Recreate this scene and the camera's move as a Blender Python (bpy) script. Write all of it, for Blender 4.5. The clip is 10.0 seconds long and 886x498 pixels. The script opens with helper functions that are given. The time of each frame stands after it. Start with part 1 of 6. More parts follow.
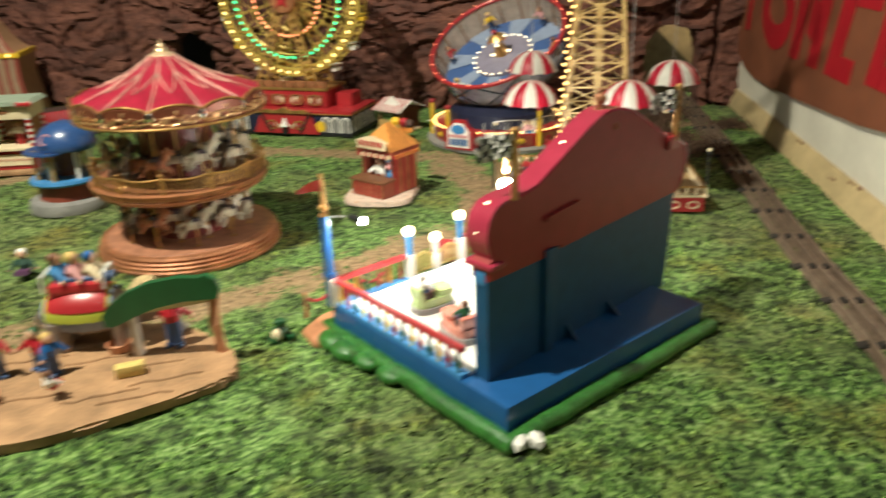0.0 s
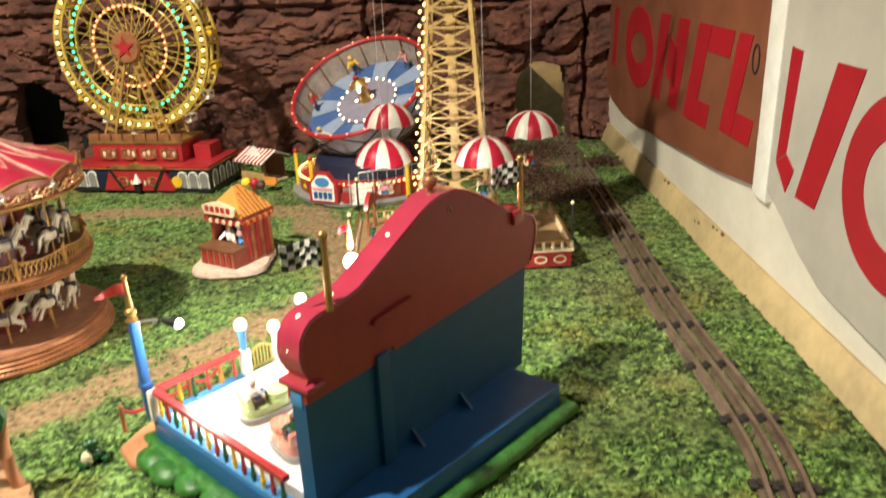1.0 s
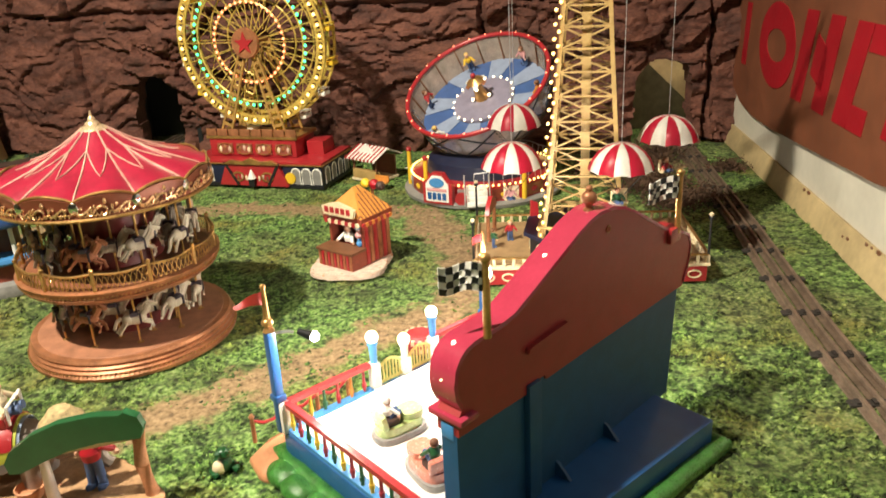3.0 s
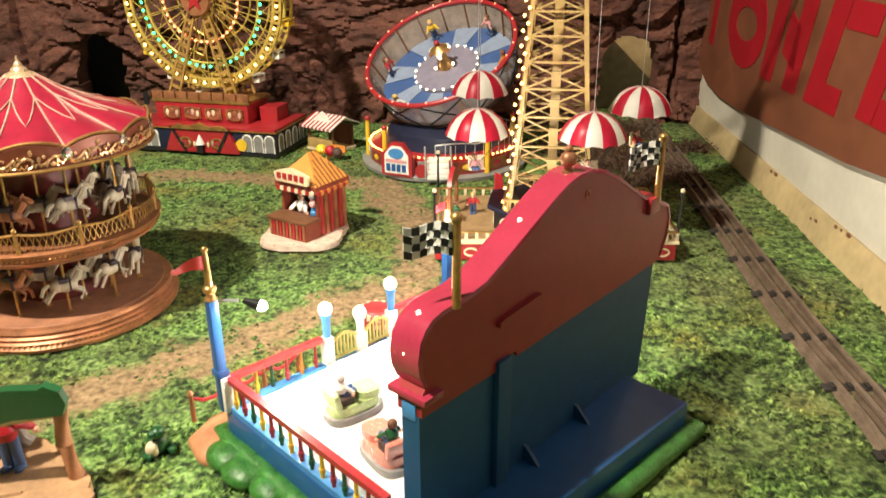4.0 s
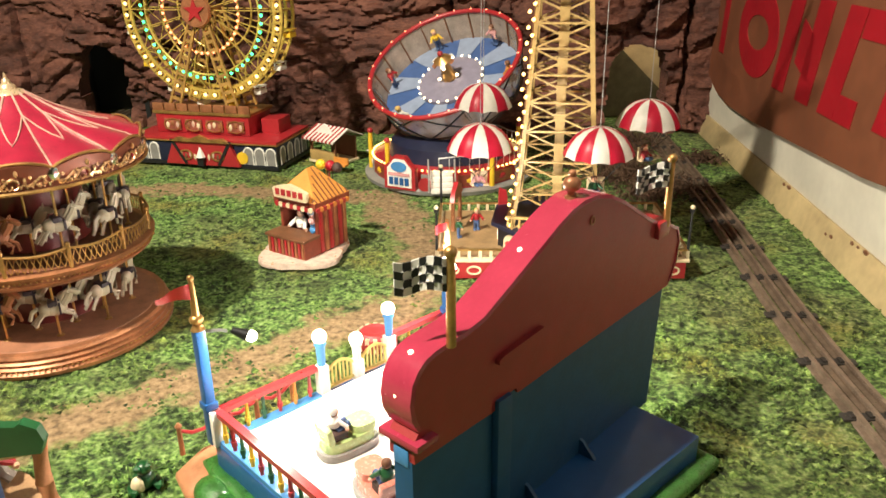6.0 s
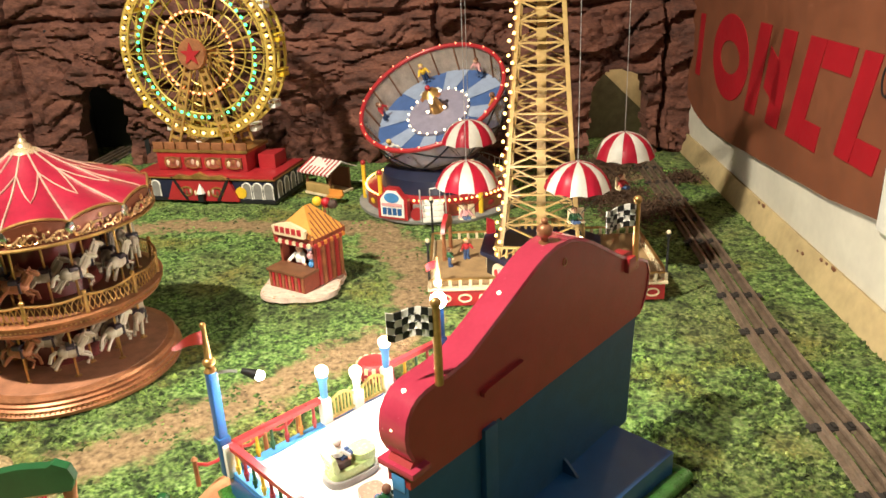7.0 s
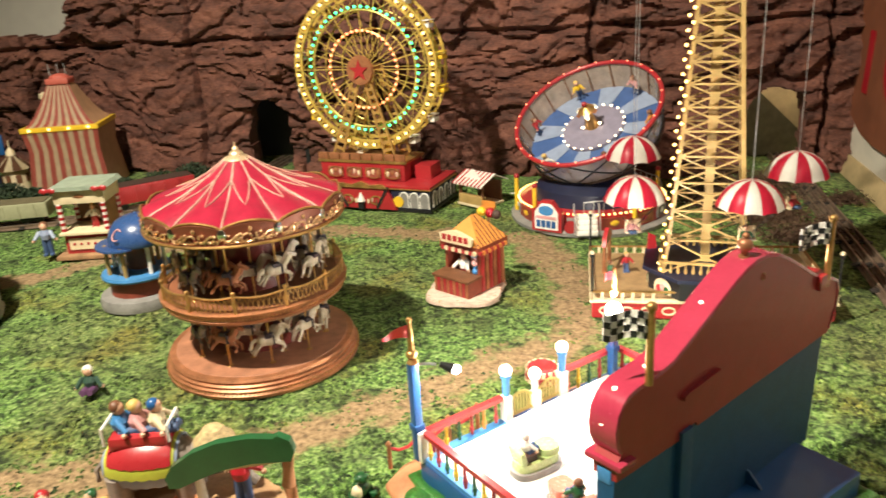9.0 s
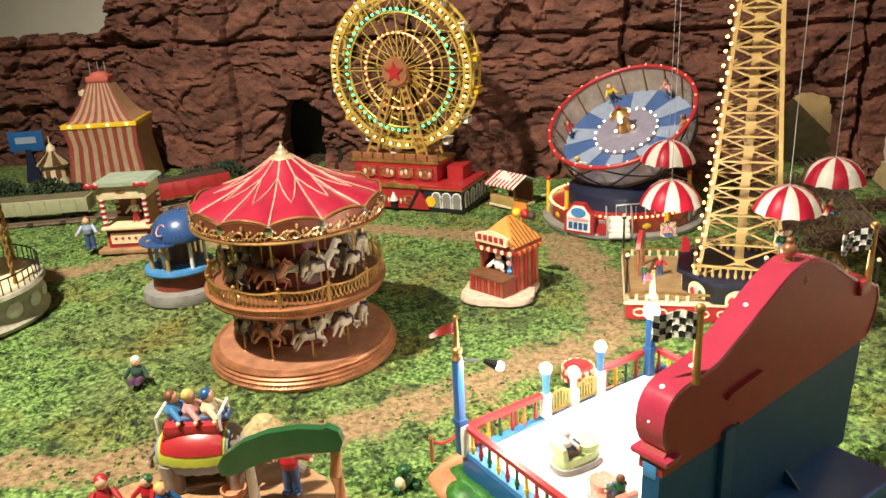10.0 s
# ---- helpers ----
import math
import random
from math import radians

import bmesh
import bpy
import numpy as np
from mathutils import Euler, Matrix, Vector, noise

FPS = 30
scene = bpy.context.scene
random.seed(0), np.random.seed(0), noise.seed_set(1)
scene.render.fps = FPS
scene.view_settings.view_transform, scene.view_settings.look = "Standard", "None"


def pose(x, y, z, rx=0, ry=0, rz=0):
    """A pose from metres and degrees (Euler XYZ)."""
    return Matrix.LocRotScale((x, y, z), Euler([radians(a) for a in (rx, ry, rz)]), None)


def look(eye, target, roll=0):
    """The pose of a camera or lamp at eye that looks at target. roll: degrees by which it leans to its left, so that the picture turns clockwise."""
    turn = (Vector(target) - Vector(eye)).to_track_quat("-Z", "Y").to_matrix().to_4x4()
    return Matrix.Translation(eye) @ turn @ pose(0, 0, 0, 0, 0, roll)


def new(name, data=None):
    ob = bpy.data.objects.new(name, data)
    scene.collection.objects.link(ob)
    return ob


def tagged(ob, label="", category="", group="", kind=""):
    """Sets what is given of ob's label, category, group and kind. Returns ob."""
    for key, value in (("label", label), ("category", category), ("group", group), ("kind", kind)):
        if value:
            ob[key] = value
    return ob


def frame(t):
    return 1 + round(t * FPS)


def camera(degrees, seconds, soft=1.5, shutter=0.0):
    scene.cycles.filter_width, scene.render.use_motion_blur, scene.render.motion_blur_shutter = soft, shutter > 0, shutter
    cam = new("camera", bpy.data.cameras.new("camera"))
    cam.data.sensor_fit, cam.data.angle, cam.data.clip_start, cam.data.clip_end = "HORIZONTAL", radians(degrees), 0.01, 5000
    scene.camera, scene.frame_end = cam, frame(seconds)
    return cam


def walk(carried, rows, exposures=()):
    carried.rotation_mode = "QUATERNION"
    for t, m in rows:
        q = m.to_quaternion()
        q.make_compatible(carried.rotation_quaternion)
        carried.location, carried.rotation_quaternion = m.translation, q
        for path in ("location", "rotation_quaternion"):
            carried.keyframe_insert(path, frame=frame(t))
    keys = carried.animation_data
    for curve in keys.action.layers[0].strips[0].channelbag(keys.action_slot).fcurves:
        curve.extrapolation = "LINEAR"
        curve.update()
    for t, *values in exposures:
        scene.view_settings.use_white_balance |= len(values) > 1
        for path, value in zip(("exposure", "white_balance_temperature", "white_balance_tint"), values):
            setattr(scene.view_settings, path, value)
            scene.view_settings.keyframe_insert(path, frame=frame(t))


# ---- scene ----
import collections

cam = camera(60.1, 10.0, shutter=0.6)
PATH = [
    (0, (0.046, 0.047, 0.375), (-0.001, 1.899, -0.379), -1.9),
    (0.5, (0.098, 0.097, 0.388), (0.237, 1.945, -0.366), -1.1),
    (1, (0.118, 0.132, 0.408), (0.31, 1.989, -0.31), -2.5),
    (1.5, (0.126, 0.152, 0.428), (0.366, 2.026, -0.227), -1.5),
    (2, (0.13, 0.18, 0.422), (0.31, 2.062, -0.232), -0.7),
    (2.5, (0.098, 0.175, 0.419), (0.124, 2.05, -0.278), -2.9),
    (2.7, (0.084, 0.176, 0.42), (0.064, 2.048, -0.285), -3.6),
    (3.8, (0.058, 0.212, 0.384), (0.098, 2.052, -0.398), -0.2),
    (4, (0.062, 0.224, 0.383), (0.153, 2.067, -0.388), -0.3),
    (4.5, (0.051, 0.234, 0.388), (0.111, 2.1, -0.331), -0.4),
    (5, (0.057, 0.259, 0.38), (0.133, 2.116, -0.361), 0.4),
    (5.5, (0.065, 0.265, 0.376), (0.132, 2.113, -0.387), 0.1),
    (7, (0.078, 0.213, 0.427), (0.154, 2.075, -0.3), -2.6),
    (7.5, (0.065, 0.201, 0.431), (0.093, 2.071, -0.28), -2.4),
    (8, (0.046, 0.184, 0.434), (0.02, 2.054, -0.275), -2.6),
    (8.5, (0.037, 0.18, 0.435), (-0.054, 2.057, -0.25), -3.4),
    (9, (0.014, 0.172, 0.439), (-0.207, 2.041, -0.239), -3.5),
    (9.5, (0.002, 0.158, 0.443), (-0.259, 2.025, -0.227), -3.0),
    (10, (-0.007, 0.152, 0.446), (-0.278, 2.015, -0.229), -3.1),
]
walk(cam, [(t, look(eye, target, roll)) for t, eye, target, roll in PATH],
     [(0, -0.36, 6150, 3), (0.5, -0.34, 6150, 4), (0.8, -0.22, 6250, 6), (1.1, -0.08, 6400, 8), (1.5, -0.08, 6500, 10), (2, -0.05, 6500, 10), (4, -0.05, 6500, 10), (5, -0.1, 6500, 10), (5.5, -0.09, 6500, 10), (7, 0.02, 6500, 10), (8.5, 0.04, 6500, 10), (10, 0.02, 6500, 10)])

# ---- world and light: a dim room, a warm ceiling spot and an added fill ----
world = bpy.data.worlds.new("room_air")
scene.world = world
world.use_nodes = True
world.node_tree.nodes["Background"].inputs[0].default_value = (1.0, 0.86, 0.7, 1)
world.node_tree.nodes["Background"].inputs[1].default_value = 0.25


def area_lamp(name, eye, target, size, watts, colour):
    data = bpy.data.lights.new(name, "AREA")
    data.shape, data.size, data.energy, data.color = "DISK", size, watts, colour
    ob = new(name, data)
    ob.matrix_world = look(eye, target)
    return ob


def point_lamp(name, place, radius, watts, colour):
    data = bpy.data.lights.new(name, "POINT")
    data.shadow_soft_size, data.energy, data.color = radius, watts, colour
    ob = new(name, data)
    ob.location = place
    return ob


def spot_lamp(name, eye, target, degrees, blend, radius, watts, colour):
    data = bpy.data.lights.new(name, "SPOT")
    data.spot_size, data.spot_blend, data.shadow_soft_size, data.energy, data.color = radians(degrees), blend, radius, watts, colour
    ob = new(name, data)
    ob.matrix_world = look(eye, target)
    return ob


spot_lamp("ceiling_spot_light", (-0.75, 0.36, 1.68), (-0.4, 1.1, 0), 112, 1.0, 0.035, 330, (1.0, 0.91, 0.72))
# unseen weak fill, added from the viewer's side to lift the shade
area_lamp("room_fill_light", (0.3, -0.9, 2.2), (0.1, 1.2, 0), 0.6, 4, (1.0, 0.86, 0.72))


# ---- materials ----
def nodes_of(m):
    m.use_nodes = True
    return m.node_tree.nodes, m.node_tree.links, m.node_tree.nodes["Principled BSDF"]


def mat(name, colour, rough=0.5, metal=0.0, vary=0.12, scale=60.0, bump=0.15, dist=0.0006, coat=0.0, random=0.0, fine=6.0):
    """Paint, plastic, resin or metal with grain at two sizes and a fine relief."""
    m = bpy.data.materials.new(name)
    n, l, b = nodes_of(m)
    b.inputs["Metallic"].default_value = metal
    b.inputs["Coat Weight"].default_value = coat
    co = n.new("ShaderNodeTexCoord")
    big, small = n.new("ShaderNodeTexNoise"), n.new("ShaderNodeTexNoise")
    big.inputs["Scale"].default_value, big.inputs["Detail"].default_value = scale, 4
    small.inputs["Scale"].default_value, small.inputs["Detail"].default_value = scale * fine, 3
    l.new(co.outputs["Object"], big.inputs["Vector"])
    l.new(co.outputs["Object"], small.inputs["Vector"])
    mix = n.new("ShaderNodeMath")
    mix.operation = "MULTIPLY_ADD"
    mix.inputs[1].default_value = 0.5
    l.new(small.outputs["Fac"], mix.inputs[0])
    l.new(big.outputs["Fac"], mix.inputs[2])
    ramp = n.new("ShaderNodeMapRange")
    ramp.inputs["From Min"].default_value, ramp.inputs["From Max"].default_value = 0.45, 1.05
    ramp.inputs["To Min"].default_value, ramp.inputs["To Max"].default_value = 1 - vary * 1.6, 1 + vary
    l.new(mix.outputs[0], ramp.inputs["Value"])
    last = ramp.outputs["Result"]
    if random:
        info = n.new("ShaderNodeObjectInfo")
        r = n.new("ShaderNodeMapRange")
        r.inputs["To Min"].default_value, r.inputs["To Max"].default_value = 1 - random, 1 + random
        l.new(info.outputs["Random"], r.inputs["Value"])
        mu = n.new("ShaderNodeMath")
        mu.operation = "MULTIPLY"
        l.new(last, mu.inputs[0])
        l.new(r.outputs["Result"], mu.inputs[1])
        last = mu.outputs[0]
    sc = n.new("ShaderNodeVectorMath")
    sc.operation = "SCALE"
    sc.inputs[0].default_value = colour
    l.new(last, sc.inputs["Scale"])
    l.new(sc.outputs[0], b.inputs["Base Color"])
    rr = n.new("ShaderNodeMapRange")
    rr.inputs["To Min"].default_value, rr.inputs["To Max"].default_value = max(0.04, rough - 0.12), min(1.0, rough + 0.12)
    l.new(small.outputs["Fac"], rr.inputs["Value"])
    l.new(rr.outputs["Result"], b.inputs["Roughness"])
    if bump:
        bp = n.new("ShaderNodeBump")
        bp.inputs["Strength"].default_value, bp.inputs["Distance"].default_value = bump, dist
        l.new(mix.outputs[0], bp.inputs["Height"])
        l.new(bp.outputs["Normal"], b.inputs["Normal"])
    return m


def glow(name, colour, strength):
    m = bpy.data.materials.new(name)
    n, l, b = nodes_of(m)
    b.inputs["Base Color"].default_value = (*colour, 1)
    b.inputs["Emission Color"].default_value = (*colour, 1)
    b.inputs["Emission Strength"].default_value = strength
    return m


def clear(name, colour, alpha, rough=0.15):
    m = mat(name, colour, rough, vary=0.2)
    m.node_tree.nodes["Principled BSDF"].inputs["Alpha"].default_value = alpha
    return m


def turf_mat(name, flakes):
    """Ground foam: mottled greens with ochre patches; bare soil where the attribute 'dirt' is high."""
    m = bpy.data.materials.new(name)
    n, l, b = nodes_of(m)
    b.inputs["Roughness"].default_value = 0.95
    co = n.new("ShaderNodeTexCoord")

    def noise_at(scale, detail=4):
        t = n.new("ShaderNodeTexNoise")
        t.inputs["Scale"].default_value, t.inputs["Detail"].default_value = scale, detail
        l.new(co.outputs["Object"], t.inputs["Vector"])
        return t.outputs["Fac"]

    def ramp(fac, stops):
        r = n.new("ShaderNodeValToRGB")
        while len(r.color_ramp.elements) < len(stops):
            r.color_ramp.elements.new(0.5)
        for e, (p, c) in zip(r.color_ramp.elements, stops):
            e.position, e.color = p, (*c, 1)
        l.new(fac, r.inputs["Fac"])
        return r.outputs["Color"]

    def mix(fac, a, c, kind="MIX"):
        x = n.new("ShaderNodeMix")
        x.data_type, x.blend_type = "RGBA", kind
        if isinstance(fac, float):
            x.inputs[0].default_value = fac
        else:
            l.new(fac, x.inputs[0])
        l.new(a, x.inputs[6])
        l.new(c, x.inputs[7])
        return x.outputs[2]

    lush = ramp(noise_at(210, 5), [(0.36, (0.018, 0.044, 0.01)), (0.45, (0.072, 0.15, 0.03)), (0.56, (0.165, 0.275, 0.066)), (0.7, (0.29, 0.4, 0.16))])
    dull = ramp(noise_at(230, 5), [(0.36, (0.024, 0.03, 0.01)), (0.46, (0.095, 0.115, 0.034)), (0.57, (0.18, 0.195, 0.068)), (0.7, (0.32, 0.33, 0.16))])
    ochre = ramp(noise_at(300), [(0.32, (0.03, 0.022, 0.006)), (0.5, (0.17, 0.14, 0.026)), (0.72, (0.33, 0.27, 0.07))])

    def patch(scale, low, high, most):
        r = n.new("ShaderNodeMapRange")
        r.inputs["From Min"].default_value, r.inputs["From Max"].default_value = low, high
        r.inputs["To Max"].default_value = most
        l.new(noise_at(scale, 5), r.inputs["Value"])
        return r.outputs["Result"]
    green = mix(patch(3.1, 0.46, 0.64, 0.8), lush, dull)
    green = mix(patch(8, 0.53, 0.69, 0.75), green, ochre)
    clump = ramp(noise_at(95, 4), [(0.36, (0.24, 0.26, 0.2)), (0.43, (0.6, 0.62, 0.56)), (0.5, (1.0, 1.0, 1.0)), (0.62, (1.12, 1.1, 1.06))])
    green = mix(1.0, green, clump, "MULTIPLY")
    worn = ramp(noise_at(16, 6), [(0.34, (0.5, 0.5, 0.45)), (0.46, (1.0, 1.0, 1.0))])
    green = mix(1.0, green, worn, "MULTIPLY")
    soil = ramp(noise_at(160, 8), [(0.3, (0.11, 0.07, 0.035)), (0.5, (0.25, 0.165, 0.085)), (0.7, (0.36, 0.25, 0.14))])
    at = n.new("ShaderNodeAttribute")
    at.attribute_name = "dirt"
    edge = n.new("ShaderNodeMath")
    edge.operation = "MULTIPLY_ADD"
    edge.inputs[1].default_value = 1.9
    l.new(noise_at(42, 8), edge.inputs[0])
    l.new(at.outputs["Fac"], edge.inputs[2])
    cut = n.new("ShaderNodeMapRange")
    cut.inputs["From Min"].default_value, cut.inputs["From Max"].default_value = 1.45, 1.8
    l.new(edge.outputs[0], cut.inputs["Value"])
    colour = mix(cut.outputs["Result"], green, soil)
    if flakes:
        geo = n.new("ShaderNodeNewGeometry")
        isl = ramp(geo.outputs["Random Per Island"], [(0.0, (0.2, 0.24, 0.18)), (0.35, (0.6, 0.66, 0.55)), (0.75, (1.1, 1.15, 1.0)), (1.0, (1.6, 1.6, 1.4))])
        colour = mix(1.0, green, isl, "MULTIPLY")
    l.new(colour, b.inputs["Base Color"])
    bp = n.new("ShaderNodeBump")
    bp.inputs["Strength"].default_value, bp.inputs["Distance"].default_value = 0.9, 0.003
    l.new(noise_at(350, 6), bp.inputs["Height"])
    l.new(bp.outputs["Normal"], b.inputs["Normal"])
    return m


def rock_mat(name, colours):
    m = bpy.data.materials.new(name)
    n, l, b = nodes_of(m)
    b.inputs["Roughness"].default_value = 0.85
    co = n.new("ShaderNodeTexCoord")
    mp = n.new("ShaderNodeMapping")
    mp.inputs["Scale"].default_value = (1, 1, 2.2)
    l.new(co.outputs["Object"], mp.inputs["Vector"])
    a, c = n.new("ShaderNodeTexNoise"), n.new("ShaderNodeTexNoise")
    a.inputs["Scale"].default_value, a.inputs["Detail"].default_value = 14, 8
    c.inputs["Scale"].default_value, c.inputs["Detail"].default_value = 130, 8
    l.new(mp.outputs[0], a.inputs["Vector"])
    l.new(mp.outputs[0], c.inputs["Vector"])
    add = n.new("ShaderNodeMath")
    add.operation = "MULTIPLY_ADD"
    add.inputs[1].default_value = 0.6
    l.new(c.outputs["Fac"], add.inputs[0])
    l.new(a.outputs["Fac"], add.inputs[2])
    r = n.new("ShaderNodeValToRGB")
    r.color_ramp.elements.new(0.5)
    for e, p, col in zip(r.color_ramp.elements, (0.55, 0.8, 1.0), colours):
        e.position, e.color = p, (*col, 1)
    l.new(add.outputs[0], r.inputs["Fac"])
    l.new(r.outputs["Color"], b.inputs["Base Color"])
    bp = n.new("ShaderNodeBump")
    bp.inputs["Strength"].default_value, bp.inputs["Distance"].default_value = 0.7, 0.004
    l.new(c.outputs["Fac"], bp.inputs["Height"])
    l.new(bp.outputs["Normal"], b.inputs["Normal"])
    return m


TURF = turf_mat("turf", False)
FLAKE = turf_mat("turf_flakes", True)
ROCK = rock_mat("rock", ((0.042, 0.0152, 0.0105), (0.107, 0.0382, 0.0255), (0.178, 0.068, 0.044)))
BLUE = mat("blue_plastic", (0.014, 0.085, 0.26), 0.35, coat=0.2, vary=0.08, bump=0.05)
TEAL = mat("sky_blue_paint", (0.06, 0.22, 0.48), 0.4, bump=0.06)
RED = mat("red_plastic", (0.36, 0.022, 0.028), 0.32, coat=0.25, vary=0.1, bump=0.05)
CANVAS = mat("red_canopy_enamel", (0.33, 0.014, 0.04), 0.33, coat=0.45, vary=0.16)
# RED and BLUE toned down for the back wall, whose rear lies in shade
HEADER = mat("header_red_dimmed", (0.32, 0.024, 0.027), 0.45, coat=0.1, vary=0.1, bump=0.05)
WALLBLUE = mat("wall_blue_dimmed", (0.011, 0.07, 0.17), 0.45, vary=0.12, bump=0.05)
CHUTE = mat("parachute_red", (0.5, 0.01, 0.04), 0.4, vary=0.05)
PINK = mat("glossy_pink_red", (0.4, 0.036, 0.075), 0.22, coat=0.6, vary=0.08, bump=0.04)
GOLD = mat("gold_paint", (0.54, 0.31, 0.11), 0.36, 0.75, vary=0.3)
COPPER = mat("bronze_pink_paint", (0.4, 0.165, 0.078), 0.4, 0.4, vary=0.3)
FLOORING = mat("brown_deck", (0.23, 0.085, 0.042), 0.45, vary=0.2)
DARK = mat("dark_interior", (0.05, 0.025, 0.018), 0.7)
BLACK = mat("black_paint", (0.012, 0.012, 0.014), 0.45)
NAVY = mat("navy_paint", (0.012, 0.015, 0.04), 0.4)
WHITE = mat("white_paint", (0.78, 0.75, 0.7), 0.45, vary=0.08)
CREAM = mat("cream_paint", (0.7, 0.58, 0.38), 0.5, vary=0.12)
SILVER = mat("grey_metal", (0.5, 0.5, 0.5), 0.4, 0.7)
GREY = mat("grey_plastic", (0.24, 0.23, 0.22), 0.5, vary=0.2)
PALE_YELLOW = mat("pale_yellow_plastic", (0.74, 0.6, 0.2), 0.4, vary=0.1)
YELLOW = mat("yellow_paint", (0.72, 0.46, 0.03), 0.4, vary=0.1)
ORANGE = mat("orange_paint", (0.62, 0.25, 0.05), 0.45, vary=0.12)
GREEN = mat("green_paint", (0.014, 0.085, 0.028), 0.4, vary=0.15)
MOSS = mat("glossy_grass_resin", (0.04, 0.16, 0.028), 0.3, coat=0.4, vary=0.35, scale=120, bump=0.6, dist=0.002)
TAN = mat("tan_lattice_paint", (0.42, 0.28, 0.105), 0.42, 0.05, vary=0.15)
SAND = mat("sand_resin", (0.35, 0.2, 0.1), 0.7, vary=0.3, scale=40, bump=0.5, dist=0.002)
CLAY = mat("clay_resin", (0.5, 0.22, 0.11), 0.5, vary=0.2)
BOARD = mat("foam_board", (0.62, 0.58, 0.49), 0.7, vary=0.08, scale=12)
GREYBOARD = mat("grey_card", (0.4, 0.37, 0.32), 0.65, vary=0.1, scale=9)
PLY = mat("cream_ply", (0.5, 0.38, 0.2), 0.6, vary=0.2, scale=14)
CARD = mat("brown_card", (0.185, 0.06, 0.028), 0.6, vary=0.2, scale=9)
PRINT = mat("red_print", (0.34, 0.007, 0.016), 0.45, vary=0.1, scale=20)
RAIL = mat("oiled_rail_steel", (0.26, 0.19, 0.14), 0.42, 0.55, vary=0.3)
TIE = mat("dark_tie", (0.03, 0.025, 0.022), 0.6)
PLASTER = mat("room_plaster", (0.72, 0.68, 0.6), 0.8, vary=0.06, scale=5)
ROSE_CREAM = mat("rose_cream_paint", (0.62, 0.42, 0.32), 0.45, vary=0.2)
SKIN = mat("painted_resin_face", (0.62, 0.36, 0.24), 0.5)
BROWN = mat("brown_paint", (0.16, 0.065, 0.03), 0.5, vary=0.2)
RUST = mat("red_brown_planks", (0.22, 0.045, 0.025), 0.5, vary=0.25)
PALE = mat("pale_blue_paint", (0.24, 0.29, 0.41), 0.4)
SLATE = mat("slate_blue_paint", (0.05, 0.1, 0.26), 0.4)
VIOLET = mat("violet_grey_floor", (0.22, 0.2, 0.27), 0.35)
MESHP = clear("smoky_panel", (0.5, 0.42, 0.36), 0.55)
ELE = mat("elephant_grey", (0.27, 0.22, 0.19), 0.55, vary=0.25)
OLIVE = mat("olive_board", (0.13, 0.11, 0.06), 0.7, vary=0.2)
BULB = glow("warm_bulb", (1.0, 0.6, 0.19), 4.6)
BULB_W = glow("white_bulb", (1.0, 0.8, 0.5), 5.5)
BULB_HOT = glow("hot_white_bulb", (1.0, 0.93, 0.8), 60.0)
BULB_G = glow("green_bulb", (0.07, 0.8, 0.3), 3.6)
BULB_R = glow("red_bulb", (1.0, 0.28, 0.14), 3.5)
BULB_Y = glow("yellow_bulb", (1.0, 0.72, 0.24), 3.6)


# ---- mesh builders ----
def box(bm, size, at=(0, 0, 0), turn=(0, 0, 0), bevel=0.0):
    m = pose(*at, *turn) @ Matrix.Diagonal((*size, 1))
    made = bmesh.ops.create_cube(bm, size=1.0, matrix=m)["verts"]
    if bevel:
        edges = list({e for v in made for e in v.link_edges})
        bmesh.ops.bevel(bm, geom=edges, offset=bevel, segments=2, affect="EDGES", profile=0.6)
    return bm


def cyl(bm, r1, r2, h, at=(0, 0, 0), seg=12, turn=(0, 0, 0)):
    """A capped cone that stands on at."""
    m = pose(*at, *turn) @ pose(0, 0, h / 2)
    bmesh.ops.create_cone(bm, cap_ends=True, segments=seg, radius1=max(r1, 1e-5), radius2=max(r2, 1e-5), depth=h, matrix=m)
    return bm


def ball(bm, r, at=(0, 0, 0), scale=(1, 1, 1), div=2, turn=(0, 0, 0)):
    m = pose(*at, *turn) @ Matrix.Diagonal((*scale, 1))
    bmesh.ops.create_icosphere(bm, subdivisions=div, radius=r, matrix=m)
    return bm


def lathe(bm, profile, seg=32, at=(0, 0, 0), wave=None):
    """Turns a profile of (radius, height) round z. wave(angle, radius) lifts points."""
    rings = []
    for r, z in profile:
        ring = []
        for i in range(seg):
            a = 2 * math.pi * i / seg
            up = wave(a, r) if wave else 0
            ring.append(bm.verts.new((at[0] + r * math.cos(a), at[1] + r * math.sin(a), at[2] + z + up)))
        rings.append(ring)
    for a, b in zip(rings, rings[1:]):
        for i in range(seg):
            bm.faces.new((a[i], a[(i + 1) % seg], b[(i + 1) % seg], b[i]))
    return bm


